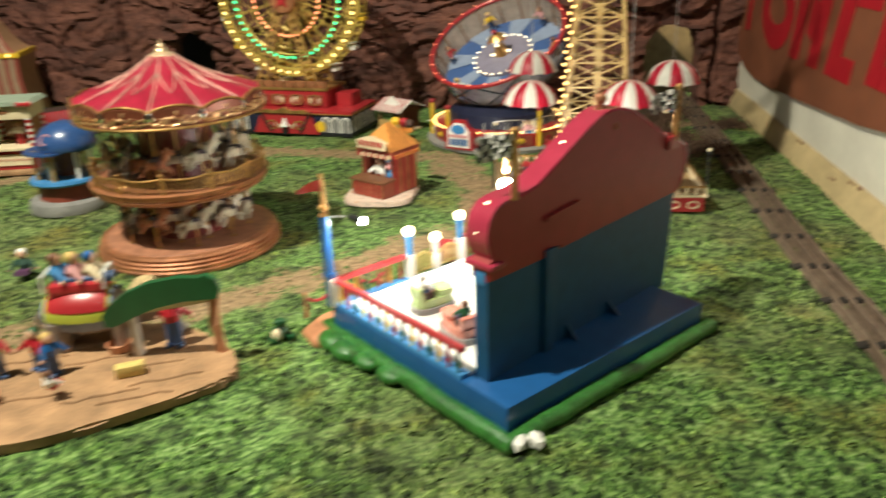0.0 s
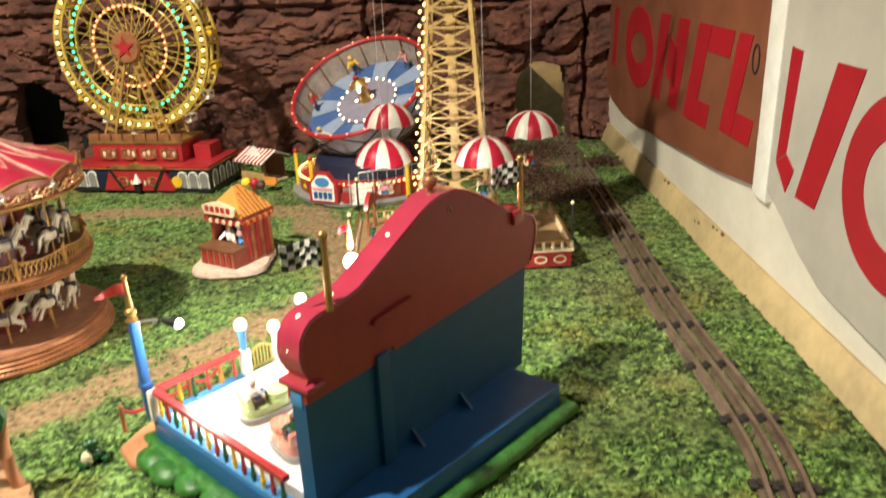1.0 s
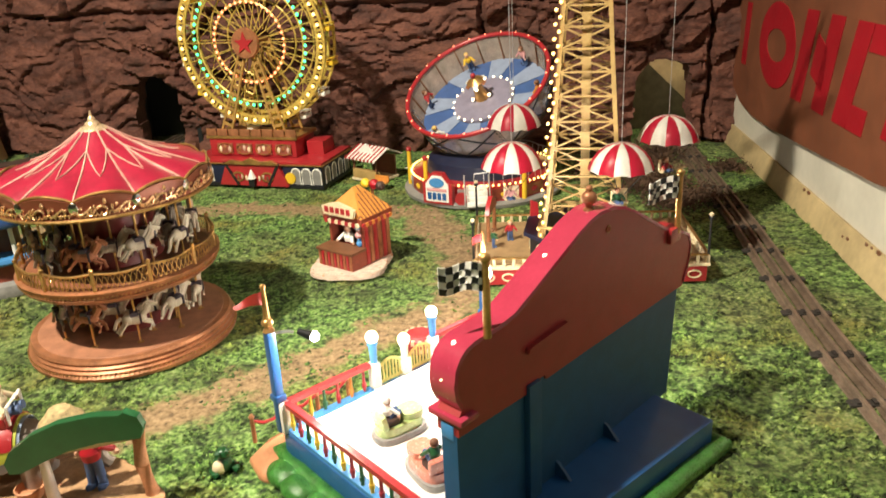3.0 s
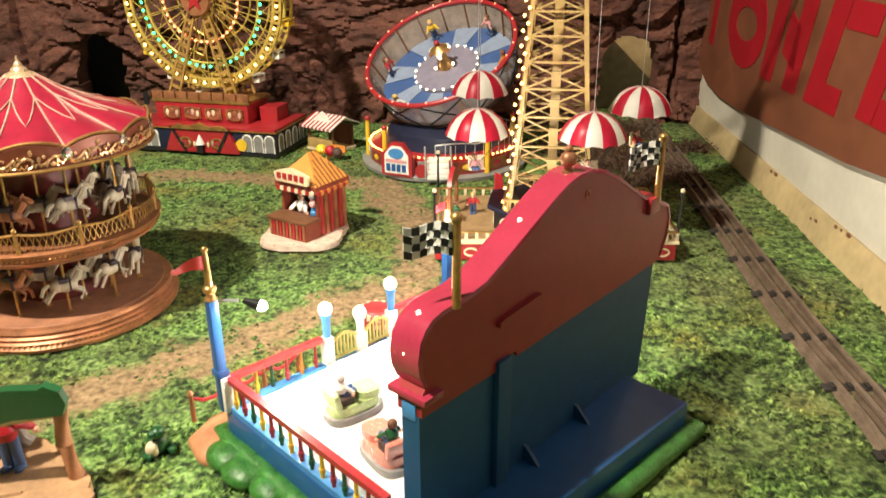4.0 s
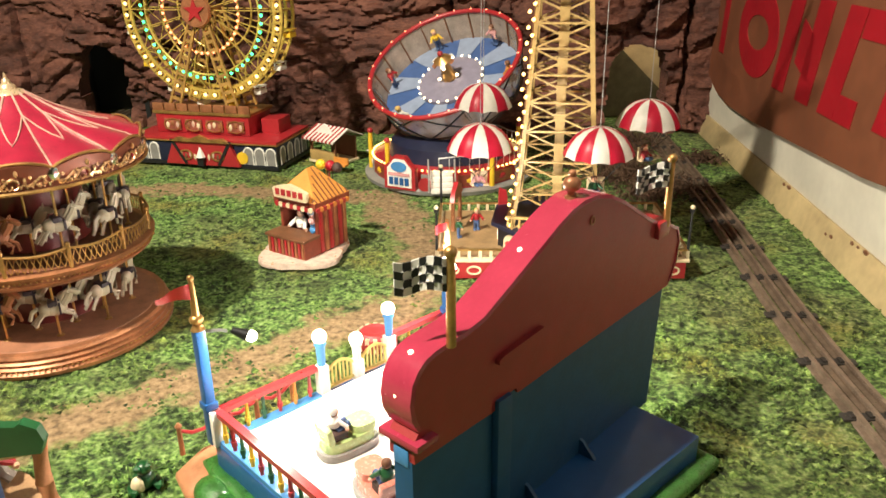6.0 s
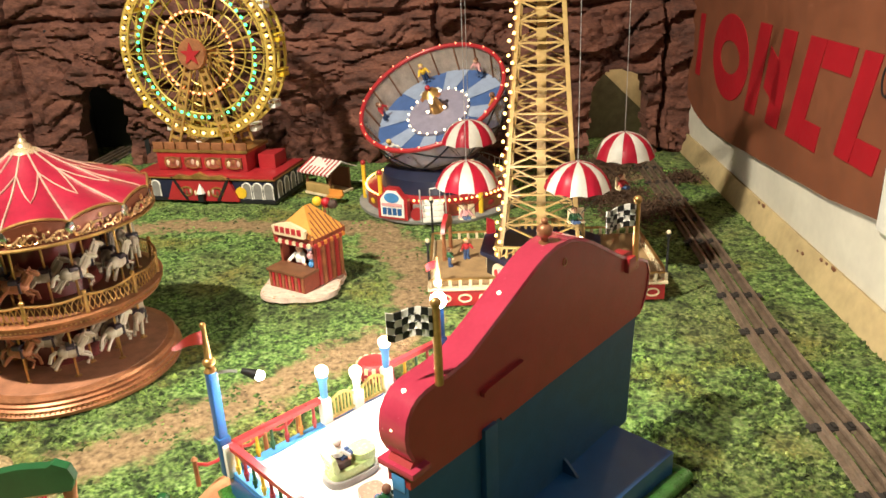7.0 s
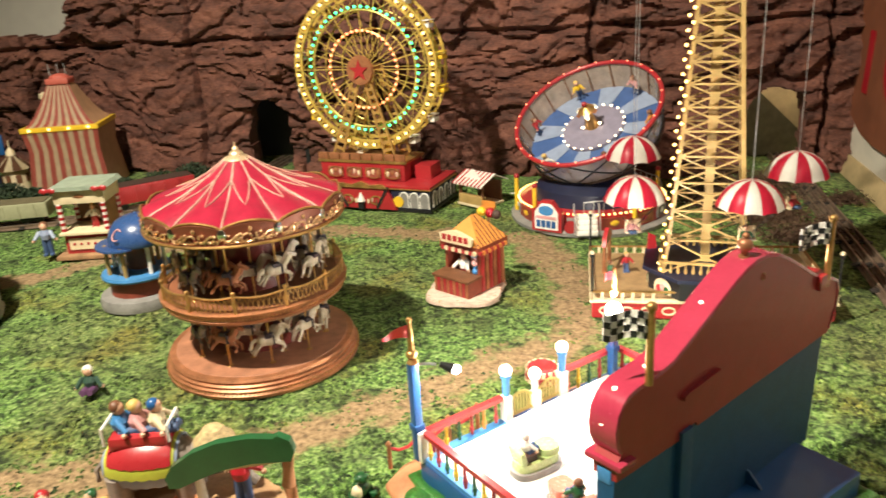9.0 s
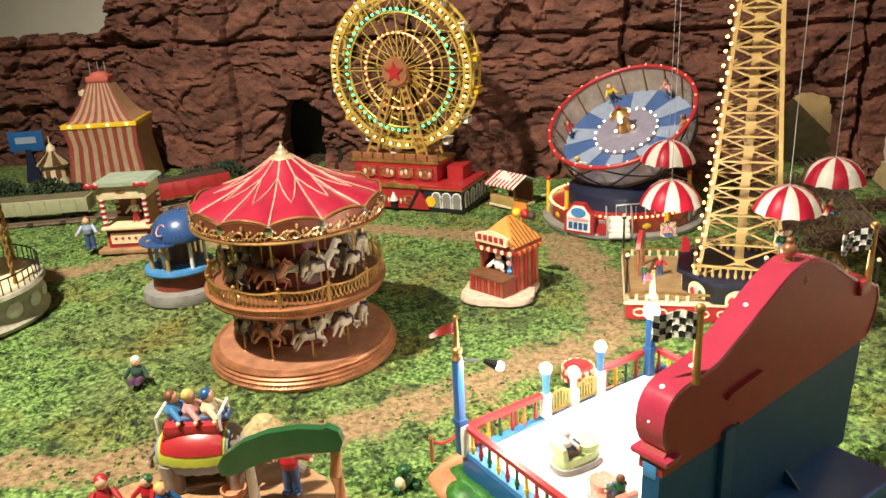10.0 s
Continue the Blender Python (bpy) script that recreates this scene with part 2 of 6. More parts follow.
def tube(bm, points, r, seg=6, closed=False):
    """A round bar along points."""
    pts = [Vector(p) for p in points]
    rings, count = [], len(pts)
    for i, p in enumerate(pts):
        a = pts[i - 1] if (i or closed) else p
        b = pts[(i + 1) % count] if (i < count - 1 or closed) else p
        q = (b - a).normalized().to_track_quat("Z", "Y")
        rings.append([bm.verts.new(p + q @ Vector((r * math.cos(2 * math.pi * k / seg), r * math.sin(2 * math.pi * k / seg), 0))) for k in range(seg)])
    for i in range(count if closed else count - 1):
        a, b = rings[i], rings[(i + 1) % count]
        for k in range(seg):
            bm.faces.new((a[k], a[(k + 1) % seg], b[(k + 1) % seg], b[k]))
    if not closed:
        bm.faces.new(rings[0][::-1])
        bm.faces.new(rings[-1])
    return bm


def bar(bm, a, b, w, d=None):
    """A square bar from a to b."""
    a, b = Vector(a), Vector(b)
    q = (b - a).to_track_quat("Z", "Y").to_matrix().to_4x4()
    m = Matrix.Translation((a + b) / 2) @ q @ Matrix.Diagonal((w, d or w, (b - a).length, 1))
    bmesh.ops.create_cube(bm, size=1.0, matrix=m)
    return bm


def slab(bm, outline, y0, y1):
    """An outline in x and z, given depth from y0 to y1."""
    a = [bm.verts.new((x, y0, z)) for x, z in outline]
    b = [bm.verts.new((x, y1, z)) for x, z in outline]
    bm.faces.new(a)
    bm.faces.new(b[::-1])
    for i in range(len(a)):
        j = (i + 1) % len(a)
        bm.faces.new((a[j], a[i], b[i], b[j]))
    return bm


def plate(bm, outline, z0, z1):
    """An outline in x and y, given height from z0 to z1."""
    a = [bm.verts.new((x, y, z0)) for x, y in outline]
    b = [bm.verts.new((x, y, z1)) for x, y in outline]
    bm.faces.new(a[::-1])
    bm.faces.new(b)
    for i in range(len(a)):
        j = (i + 1) % len(a)
        bm.faces.new((a[i], a[j], b[j], b[i]))
    return bm


def ring_points(r, z=0.0, count=32, at=(0, 0), squash=1.0):
    return [(at[0] + r * math.cos(2 * math.pi * i / count), at[1] + squash * r * math.sin(2 * math.pi * i / count), z) for i in range(count)]


def mesh_of(name, bm, material, smooth=True):
    bmesh.ops.recalc_face_normals(bm, faces=bm.faces)
    data = bpy.data.meshes.new(name)
    bm.to_mesh(data)
    bm.free()
    data.materials.append(material)
    if smooth:
        data.polygons.foreach_set("use_smooth", [True] * len(data.polygons))
        data.set_sharp_from_angle(angle=radians(38))
    return data


def part(name, bm, material, parent, label=""):
    ob = new(name, bm if isinstance(bm, bpy.types.Mesh) else mesh_of(name, bm, material))
    ob.parent = parent
    return tagged(ob, label)


def placed(ob, m):
    ob.matrix_basis = m
    return ob


def thing(name, label, category, m, group=""):
    ob = new(name)
    ob.empty_display_size = 0.02
    ob.matrix_basis = m
    return tagged(ob, label, category, group)


def single(name, bm, material, label, category, m=None, group="", kind=""):
    ob = new(name, mesh_of(name, bm, material))
    if m is not None:
        ob.matrix_basis = m
    return tagged(ob, label, category, group, kind)


def B():
    return bmesh.new()


# lamps of the bumper ride: the spotlight mast and the small mast lamp
point_lamp("spotlight_light", (0.0995, 0.889, 0.124), 0.008, 5.0, (1.0, 0.93, 0.8))
point_lamp("mast_lamp_light", (-0.048, 0.747, 0.1195), 0.006, 1.6, (1.0, 0.93, 0.8))
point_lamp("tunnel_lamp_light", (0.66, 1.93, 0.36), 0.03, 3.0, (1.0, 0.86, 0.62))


# ---- the setting ----
TRAILS = [
    [(-1.15, 1.16), (-0.82, 1.28), (-0.74, 1.365), (-0.52, 1.47), (-0.35, 1.505), (-0.18, 1.471), (0.03, 1.425), (0.085, 1.24), (0.07, 1.05), (0.02, 1.0)],
    [(0.07, 1.05), (-0.04, 0.975), (-0.116, 0.912), (-0.2, 0.845), (-0.3, 0.79), (-0.444, 0.759), (-0.62, 0.72)],
    [(0.03, 1.425), (0.02, 1.36), (0.085, 1.24)],
    [(0.4, 1.74), (0.45, 1.62), (0.46, 1.5)],
    [(0.5, 1.76), (0.5, 1.64)],
]


def dirt_at(x, y):
    """How bare the ground is: 1 on the trails, 0 well off them."""
    best, p = 9.0, Vector((x, y))
    for trail in TRAILS:
        for a, b in zip(trail, trail[1:]):
            a, b = Vector(a), Vector(b)
            k = max(0.0, min(1.0, (p - a).dot(b - a) / (b - a).length_squared))
            best = min(best, (p - a - k * (b - a)).length)
    return max(0.0, min(1.0, 1.25 - best / 0.051))


def ground_height(x, y):
    return 0.004 * noise.noise((x * 9, y * 9, 1.7)) + 0.003 * noise.noise((x * 55, y * 55, 3.1)) - 0.003


def build_ground():
    xs, ys = np.linspace(-2.0, 0.75, 320), np.linspace(-0.35, 2.45, 320)
    verts = [(x, y, ground_height(x, y)) for y in ys for x in xs]
    n = len(xs)
    faces = [(j * n + i, j * n + i + 1, (j + 1) * n + i + 1, (j + 1) * n + i) for j in range(len(ys) - 1) for i in range(n - 1)]
    data = bpy.data.meshes.new("ground")
    data.from_pydata(verts, [], faces)
    data.materials.append(TURF)
    at = data.attributes.new("dirt", "FLOAT", "POINT")
    at.data.foreach_set("value", [dirt_at(v[0], v[1]) for v in verts])
    data.polygons.foreach_set("use_smooth", [True] * len(faces))
    tagged(new("ground", data), "green ground foam turf with bare brown dirt trails", "ground", kind="structure")


def build_flakes():
    """Loose foam crumbs on the turf."""
    rnd = random.Random(4)
    verts, faces = [], []
    count = 0
    while count < 110000:
        x, y = rnd.uniform(-1.15, 0.62), rnd.uniform(0.44, 1.8)
        if count < 45000:
            x, y = rnd.uniform(-0.5, 0.6), rnd.uniform(0.45, 0.95)
        count += 1
        bare = dirt_at(x, y)
        if rnd.random() < bare * (0.93 if noise.noise((x * 40, y * 40, 5.0)) > -0.05 else 0.6) or noise.noise((x * 30, y * 30, 0.3)) < rnd.uniform(-0.4, 0.25):
            continue
        z = ground_height(x, y)
        r = (0.0013 + 0.0046 * rnd.random() ** 2) * (1 if bare < 0.2 else 0.75)
        a = rnd.uniform(0, 6.28)
        base = len(verts)
        for k in range(3):
            q = a + 2.094 * k + rnd.uniform(-0.4, 0.4)
            verts.append((x + r * math.cos(q), y + r * math.sin(q), z - 0.0004 + rnd.uniform(0, 0.0012)))
        verts.append((x + rnd.uniform(-r, r) * 0.5, y + rnd.uniform(-r, r) * 0.5, z + r * rnd.uniform(0.4, 0.8)))
        faces += [(base, base + 1, base + 3), (base + 1, base + 2, base + 3), (base + 2, base, base + 3)]
    data = bpy.data.meshes.new("turf_crumbs")
    data.from_pydata(verts, [], faces)
    data.materials.append(FLAKE)
    tagged(new("turf_crumbs", data), "loose green and ochre foam crumbs on the turf", "grass", kind="stuff")


ROCK_LINE = [(-2.0, 2.13), (-0.83, 2.0), (-0.05, 1.87), (0.16, 1.8), (0.76, 1.79)]


def rock_y(x):
    for (x0, y0), (x1, y1) in zip(ROCK_LINE, ROCK_LINE[1:]):
        if x <= x1:
            return y0 + (y1 - y0) * (x - x0) / (x1 - x0)
    return ROCK_LINE[-1][1]


def in_opening(x, z):
    for cx, half, spring, rise in ((0.53, 0.062, 0.115, 0.065), (-0.607, 0.05, 0.12, 0.06)):
        u = (x - cx) / half
        if abs(u) < 1 and z < spring + rise * math.sqrt(1 - u * u):
            return True
    return False


def rock_relief(x, z):
    """How far the moulded rock stands out: flat-bedded rounded blocks in courses, cracks, panel joints."""
    w = noise.noise((x * 5, z * 5, 2.0))
    w2 = noise.noise((x * 17, z * 23, 9.0))
    out = 0.03 * noise.noise((x * 3, z * 4, 8.0)) + 0.012 * noise.noise((x * 8, z * 14, 1.0))
    for fx, fz, deep, seed in ((9.0, 26.0, 1.0, 0.4), (21.0, 58.0, 0.42, 5.0)):
        u, v = x * fx + 0.9 * w + 0.35 * w2, z * fz + 2.6 * w + 0.8 * w2 + 2.0 * x
        d, pts = noise.voronoi((u, v, seed))
        gap = min(1.0, (d[1] - d[0]) / 0.3)
        dome = math.sqrt(1 - (1 - gap) ** 2)
        lean = (pts[0][1] - v) * 0.006
        out += deep * (0.0105 * dome + 0.0155 * noise.cell(pts[0] * 3.7) + lean)
    smooth_zone = max(0.0, min(1.0, 0.5 + 2.2 * noise.noise((x * 2.1, z * 3.2, 14.0))))
    out = out * (0.55 + 0.45 * smooth_zone)
    out += 0.0045 * noise.fractal((x * 40, z * 70, 3.0), 1.0, 2.0, 3)
    seam = abs((x + 0.08 + 0.012 * noise.noise((z * 12, 0, 0))) % 0.47 - 0.235)
    out -= 0.03 * max(0.0, 1 - seam / 0.01)
    level = abs(z - 0.315 - 0.01 * noise.noise((x * 8, 0, 4.0)))
    return out - 0.024 * max(0.0, 1 - level / 0.009)


def build_rock():
    step = 0.0044
    xs, zs = np.arange(-2.0, 0.76, step), np.arange(-0.01, 0.56, step)
    n, faces = len(xs), []
    verts = [(x, rock_y(x) + 0.02 - rock_relief(x, z), z) for z in zs for x in xs]
    for j in range(len(zs) - 1):
        for i in range(n - 1):
            x, z = xs[i] + step / 2, zs[j] + step / 2
            ragged = 0.009 * noise.noise((x * 34, z * 34, 6.0))
            top = 0.345 if x < -1.13 else 0.345 + min(1.0, (x + 1.13) / 0.08) * 0.21
            if in_opening(x + ragged, z + ragged) or z > top + 1.6 * ragged:
                continue
            faces.append((j * n + i, j * n + i + 1, (j + 1) * n + i + 1, (j + 1) * n + i))
    # turn the open borders back into the wall, so that mouths and top show their depth
    once = collections.Counter()
    for f in faces:
        for p, q in zip(f, f[1:] + f[:1]):
            once[(min(p, q), max(p, q))] += 1
    back = {}
    for f in list(faces):
        for p, q in zip(f, f[1:] + f[:1]):
            if once[(min(p, q), max(p, q))] == 1:
                for k in (p, q):
                    if k not in back:
                        back[k] = len(verts)
                        x, y, z = verts[k]
                        verts.append((x, rock_y(x) + 0.07, z))
                faces.append((q, p, back[p], back[q]))
    data = bpy.data.meshes.new("rock_wall")
    data.from_pydata(verts, [], faces)
    data.materials.append(ROCK)
    data.polygons.foreach_set("use_smooth", [True] * len(faces))
    data.set_sharp_from_angle(angle=radians(46))
    return tagged(new("wall_rock", data), "red-brown layered rock-face backdrop panels with cracks", "rock wall", kind="structure")


def build_setting():
    build_ground()
    build_rock()
    # boards behind the two openings; the black ones stand in for the cave's shade
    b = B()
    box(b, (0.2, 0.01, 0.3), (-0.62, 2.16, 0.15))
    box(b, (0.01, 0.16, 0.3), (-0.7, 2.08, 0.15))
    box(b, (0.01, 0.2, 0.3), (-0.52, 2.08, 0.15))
    single("cave_dark_boards", b, BLACK, "black boards standing in for the shade inside the cave mouth", "tunnel", kind="structure")
    single("tunnel_backdrop", box(B(), (0.5, 0.012, 0.4), (0.56, 2.06, 0.2)), PLY, "cream board seen through the tunnel mouth", "board", kind="structure")
    single("tunnel_slope", slab(B(), [(0.36, 0), (0.36, 0.3), (0.52, 0.165), (0.66, 0.03), (0.66, 0)], 1.97, 1.99), OLIVE, "olive-brown slanting board inside the tunnel", "board", kind="structure")
    # room shell
    def wall(name, size, at):
        single(name, box(B(), size, at), PLASTER, "plain pale plaster room wall", "wall", kind="structure")
    wall("wall_back", (5.4, 0.1, 3.4), (-0.5, 2.56, 0.6))
    wall("wall_front", (5.4, 0.1, 3.4), (-0.5, -2.6, 0.6))
    wall("wall_west", (0.1, 5.4, 3.4), (-3.1, 0.1, 0.6))
    wall("wall_east", (0.1, 5.4, 3.4), (2.1, 0.1, 0.6))
    single("ceiling", box(B(), (5.4, 5.4, 0.1), (-0.5, 0.1, 2.35)), PLASTER, "plain pale ceiling", "ceiling", kind="structure")
    single("floor", box(B(), (5.4, 5.4, 0.1), (-0.5, 0.1, -0.95)), GREY, "grey room floor below the layout", "floor", kind="structure")
    single("table_bench", box(B(), (2.76, 2.82, 0.12), (-0.625, 1.05, -0.075)), PLY, "plywood bench under the turf", "table", kind="structure")
    # side wall with boards, in its own frame: x along the wall, y into the layout
    W = pose(0.561, 0.668, 0, 0, 0, 83.93)
    single("wall_side", box(B(), (2.4, 0.03, 1.0), (0.02, -0.017, 0.45)), BOARD, "white foam-board side wall of the layout", "wall", W, kind="structure")
    b = box(B(), (2.3, 0.006, 0.042), (0.02, 0.007, 0.0165), (18, 0, 0), bevel=0.002)
    single("baseboard", b, PLY, "cream painted plywood strip with scuffs along the turf", "baseboard", W, kind="structure")
    b = box(B(), (0.04, 0.012, 0.9), (0.294, 0.001, 0.57), bevel=0.002)
    single("trim_post", b, WHITE, "white upright strip between two sign boards", "trim", W, kind="structure")
    return W


WALL = build_setting()


def ellipse(cx, cz, rx, rz, count=40):
    return [(cx + rx * math.cos(2 * math.pi * i / count), cz + rz * math.sin(2 * math.pi * i / count)) for i in range(count)]


def hoop(bm, cx, cz, rx, rz, width, y0, y1, count=40):
    """A flat oval band of some width, given depth."""
    rings = []
    for k, y in ((0, y0), (1, y0), (1, y1), (0, y1)):
        rings.append([bm.verts.new((x, y, z)) for x, z in ellipse(cx, cz, rx - k * width, rz - k * width, count)])
    for a, c in zip(rings, rings[1:] + rings[:1]):
        for i in range(count):
            bm.faces.new((a[i], a[(i + 1) % count], c[(i + 1) % count], c[i]))
    return bm


def sign_boards():
    sign = thing("sign_board", "brown cardboard sign with bold red printed shapes on the wall", "sign", WALL)
    low = [(0.316, 0.13), (0.44, 0.115), (0.67, 0.1), (0.87, 0.087), (1.0, 0.086), (1.09, 0.096), (1.19, 0.13)]
    part("board", slab(B(), low + [(1.19, 0.372), (0.316, 0.372)], 0.0, 0.006), CARD, sign)
    top, foot = 0.303, 0.16

    def mark(pts):
        part("printed_shape", slab(B(), pts, 0.0062, 0.0072), PRINT, sign)
    mark([(1.07, foot + 0.012), (1.1, foot + 0.012), (1.085, top - 0.012), (1.055, top - 0.012)])
    part("printed_shape", hoop(B(), 0.885, (foot + top) / 2, 0.1, 0.073, 0.045, 0.0062, 0.0072), PRINT, sign)
    mark([(0.735, foot), (0.785, foot), (0.745, top), (0.695, top)])
    mark([(0.635, foot), (0.685, foot), (0.645, top), (0.595, top)])
    mark([(0.65, foot + 0.03), (0.705, foot + 0.05), (0.69, top - 0.03), (0.645, top - 0.05)])
    mark([(0.55, foot), (0.6, foot), (0.55, top), (0.5, top)])
    mark([(0.495, foot), (0.548, foot), (0.54, foot + 0.035), (0.487, foot + 0.035)])
    mark([(0.425, top - 0.035), (0.508, top - 0.035), (0.498, top), (0.415, top)])
    mark([(0.4, foot + 0.012), (0.44, foot + 0.012), (0.398, top), (0.355, top)])
    mark([(0.34, foot + 0.012), (0.398, foot + 0.012), (0.388, foot + 0.045), (0.33, foot + 0.045)])
    part("small_mark", hoop(B(), 0.342, 0.277, 0.011, 0.018, 0.003, 0.0062, 0.007, 20), BLACK, sign)
    edge = thing("picture_edge", "silver-edged board with black shapes on pale yellow above the sign", "picture", WALL)
    part("board", box(B(), (0.87, 0.006, 0.24), (0.752, 0.004, 0.505)), CREAM, edge)
    part("edging", box(B(), (0.87, 0.01, 0.012), (0.752, 0.006, 0.381), bevel=0.002), SILVER, edge)
    for k in range(5):
        part("black_shape", box(B(), (0.08, 0.002, 0.05), (0.39 + 0.16 * k, 0.0085, 0.425), (0, 12, 0)), BLACK, edge)
    big = thing("sign_board", "pale grey sign with large red shapes and curled lower edge", "sign", WALL)
    low = [(0.272, 0.135), (0.23, 0.118), (0.18, 0.092), (0.13, 0.075), (0.02, 0.066), (-0.15, 0.06), (-0.6, 0.06)]
    part("board", slab(B(), low + [(-0.6, 0.372), (0.272, 0.372)], 0.0, 0.006), GREYBOARD, big)
    for pts in ([(0.235, 0.19), (0.257, 0.175), (0.249, 0.302), (0.224, 0.3)], [(0.226, 0.148), (0.256, 0.174), (0.234, 0.189), (0.212, 0.176)], [(0.158, 0.15), (0.202, 0.15), (0.15, 0.298), (0.1, 0.298)]):
        part("printed_shape", slab(B(), pts, 0.0062, 0.0072), PRINT, big)
    part("printed_shape", hoop(B(), 0.018, 0.205, 0.095, 0.088, 0.036, 0.0062, 0.0072), PRINT, big)
    top = thing("picture_edge", "blue and black picture with a silver edge above the grey sign", "picture", WALL)
    part("board", box(B(), (0.87, 0.006, 0.24), (-0.164, 0.004, 0.505)), TEAL, top)
    part("edging", box(B(), (0.87, 0.01, 0.012), (-0.164, 0.006, 0.381), bevel=0.002), SILVER, top)
    part("black_shape", box(B(), (0.3, 0.002, 0.09), (0.02, 0.0085, 0.45)), BLACK, top)


sign_boards()


# ---- railway ----
def smooth_path(points, count=60):
    """A smooth curve through the points, evenly cut."""
    out = []
    pts = [Vector(p) for p in points]
    for i in range(len(pts) - 1):
        p0, p1, p2, p3 = pts[max(i - 1, 0)], pts[i], pts[i + 1], pts[min(i + 2, len(pts) - 1)]
        for k in range(count // (len(pts) - 1) + 1):
            t = k / (count // (len(pts) - 1) + 1)
            out.append(0.5 * (2 * p1 + (p2 - p0) * t + (2 * p0 - 5 * p1 + 4 * p2 - p3) * t * t + (3 * p1 - p0 - 3 * p2 + p3) * t ** 3))
    return out + [pts[-1]]


def rail_profile(bm, line, off):
    """A tubular rail with a flat foot along a line, off to one side."""
    shape = [(-0.0062, 0.0), (0.0062, 0.0), (0.0058, 0.0014), (0.0014, 0.002), (0.0012, 0.005), (0.0022, 0.0062), (0.0018, 0.0085), (-0.0018, 0.0085), (-0.0022, 0.0062), (-0.0012, 0.005), (-0.0014, 0.002), (-0.0058, 0.0014)]
    rings = []
    for i, p in enumerate(line):
        d = (line[min(i + 1, len(line) - 1)] - line[max(i - 1, 0)]).normalized()
        side = Vector((d.y, -d.x))
        rings.append([bm.verts.new((p.x + side.x * (off + u), p.y + side.y * (off + u), z)) for u, z in shape])
    for a, b in zip(rings, rings[1:]):
        for k in range(len(shape)):
            bm.faces.new((a[k], a[(k + 1) % len(shape)], b[(k + 1) % len(shape)], b[k]))
    bm.faces.new(rings[0])
    bm.faces.new(rings[-1][::-1])
    return bm


def railway(label, points, z, spacing, count):
    line = smooth_path([Vector((*p,)) for p in points], count)
    track = thing("railway_track", label, "train track", pose(0, 0, z))
    for off in (-0.0158, 0.0, 0.0158):
        part("rail", rail_profile(B(), line, off), RAIL, track)
    run, tie, pin = 0.0, None, None
    for a, b in zip(line, line[1:]):
        run += (b - a).length
        if run >= spacing:
            run = 0.0
            turn = math.degrees(math.atan2((b - a).y, (b - a).x))
            if tie is None:
                t = box(B(), (0.011, 0.055, 0.003), bevel=0.0007)
                for s in (-0.0158, 0.0, 0.0158):
                    box(t, (0.008, 0.011, 0.002), (0, s, 0.0025))
                tie = mesh_of("tie", t, TIE)
            for gap in (-0.0085, 0.0085):
                ob = part("tie", tie, TIE, track)
                m = pose(a.x, a.y, 0.0018, 0, 0, turn) @ pose(gap if spacing > 0.1 else 0, 0, 0)
                placed(ob, m)
                if spacing < 0.1:
                    break


railway("three-rail tubular steel train track on dark ties across the turf",
        [(0.592, 2.05), (0.576, 1.84), (0.556, 1.65), (0.518, 1.305), (0.495, 1.13), (0.473, 0.96), (0.463, 0.86), (0.453, 0.72), (0.432, 0.6), (0.37, 0.44), (0.26, 0.32), (0.1, 0.27), (-0.1, 0.27)], -0.001, 0.088, 160)
railway("three-rail tubular steel train track curving to the cave mouth",
        [(-1.75, 1.42), (-1.3, 1.5), (-1.06, 1.56), (-0.88, 1.62), (-0.74, 1.74), (-0.65, 1.9), (-0.61, 2.12)], -0.001, 0.06, 90)


# ---- bumper car ride ----
RIDE = pose(-0.086, 0.745, 0, 0, 0, 41)  # x along the entrance side, y negative towards the high wall
SIDE = 0.252


def baluster_rail(parent, a, b, z0, z1, colours, count):
    """A red handrail over coloured balusters."""
    a, b = Vector((*a, 0)), Vector((*b, 0))
    part("handrail", bar(B(), a + Vector((0, 0, z1)), b + Vector((0, 0, z1)), 0.006, 0.0045), RED, parent)
    for k in range(count):
        p = a.lerp(b, (k + 0.5) / count)
        q = cyl(B(), 0.0016, 0.0014, z1 - z0, (p.x, p.y, z0), 8)
        cyl(q, 0.0023, 0.0023, 0.004, (p.x, p.y, z0 + 0.008), 8)
        part("baluster", q, colours[k % len(colours)], parent)


def lamp_post(parent, x, y, h, size=1.0, paint=None):
    post = part("entrance_post", box(B(), (0.009 * size, 0.009 * size, h * 0.55), (x, y, 0.032 + h * 0.275), bevel=0.0012), WHITE, parent)
    part("post_shaft", cyl(cyl(B(), 0.0032 * size, 0.004 * size, h * 0.38, (x, y, 0.032 + h * 0.55), 12), 0.0052 * size, 0.0045 * size, 0.003, (x, y, 0.032 + h * 0.92), 12), paint or TEAL, post)
    part("globe", ball(B(), 0.0062 * size, (x, y, 0.032 + h + 0.003)), BULB_W, post, "lit white globe")


def flag_cloth(bm, w, h, at, heading, amp=0.003, cols=14, rows=8):
    """A rippled cloth that hangs from its pole to one side."""
    d, out = Vector((math.cos(radians(heading)), math.sin(radians(heading)), 0)), []
    side = Vector((-d.y, d.x, 0))
    for j in range(rows + 1):
        row = []
        for i in range(cols + 1):
            u = i / cols
            p = Vector(at) + d * (w * u) + side * (amp * math.sin(u * 7.5)) + Vector((0, 0, -h * j / rows + 0.14 * h * math.sin(u * 6.0)))
            row.append(bm.verts.new(p))
        out.append(row)
    return out


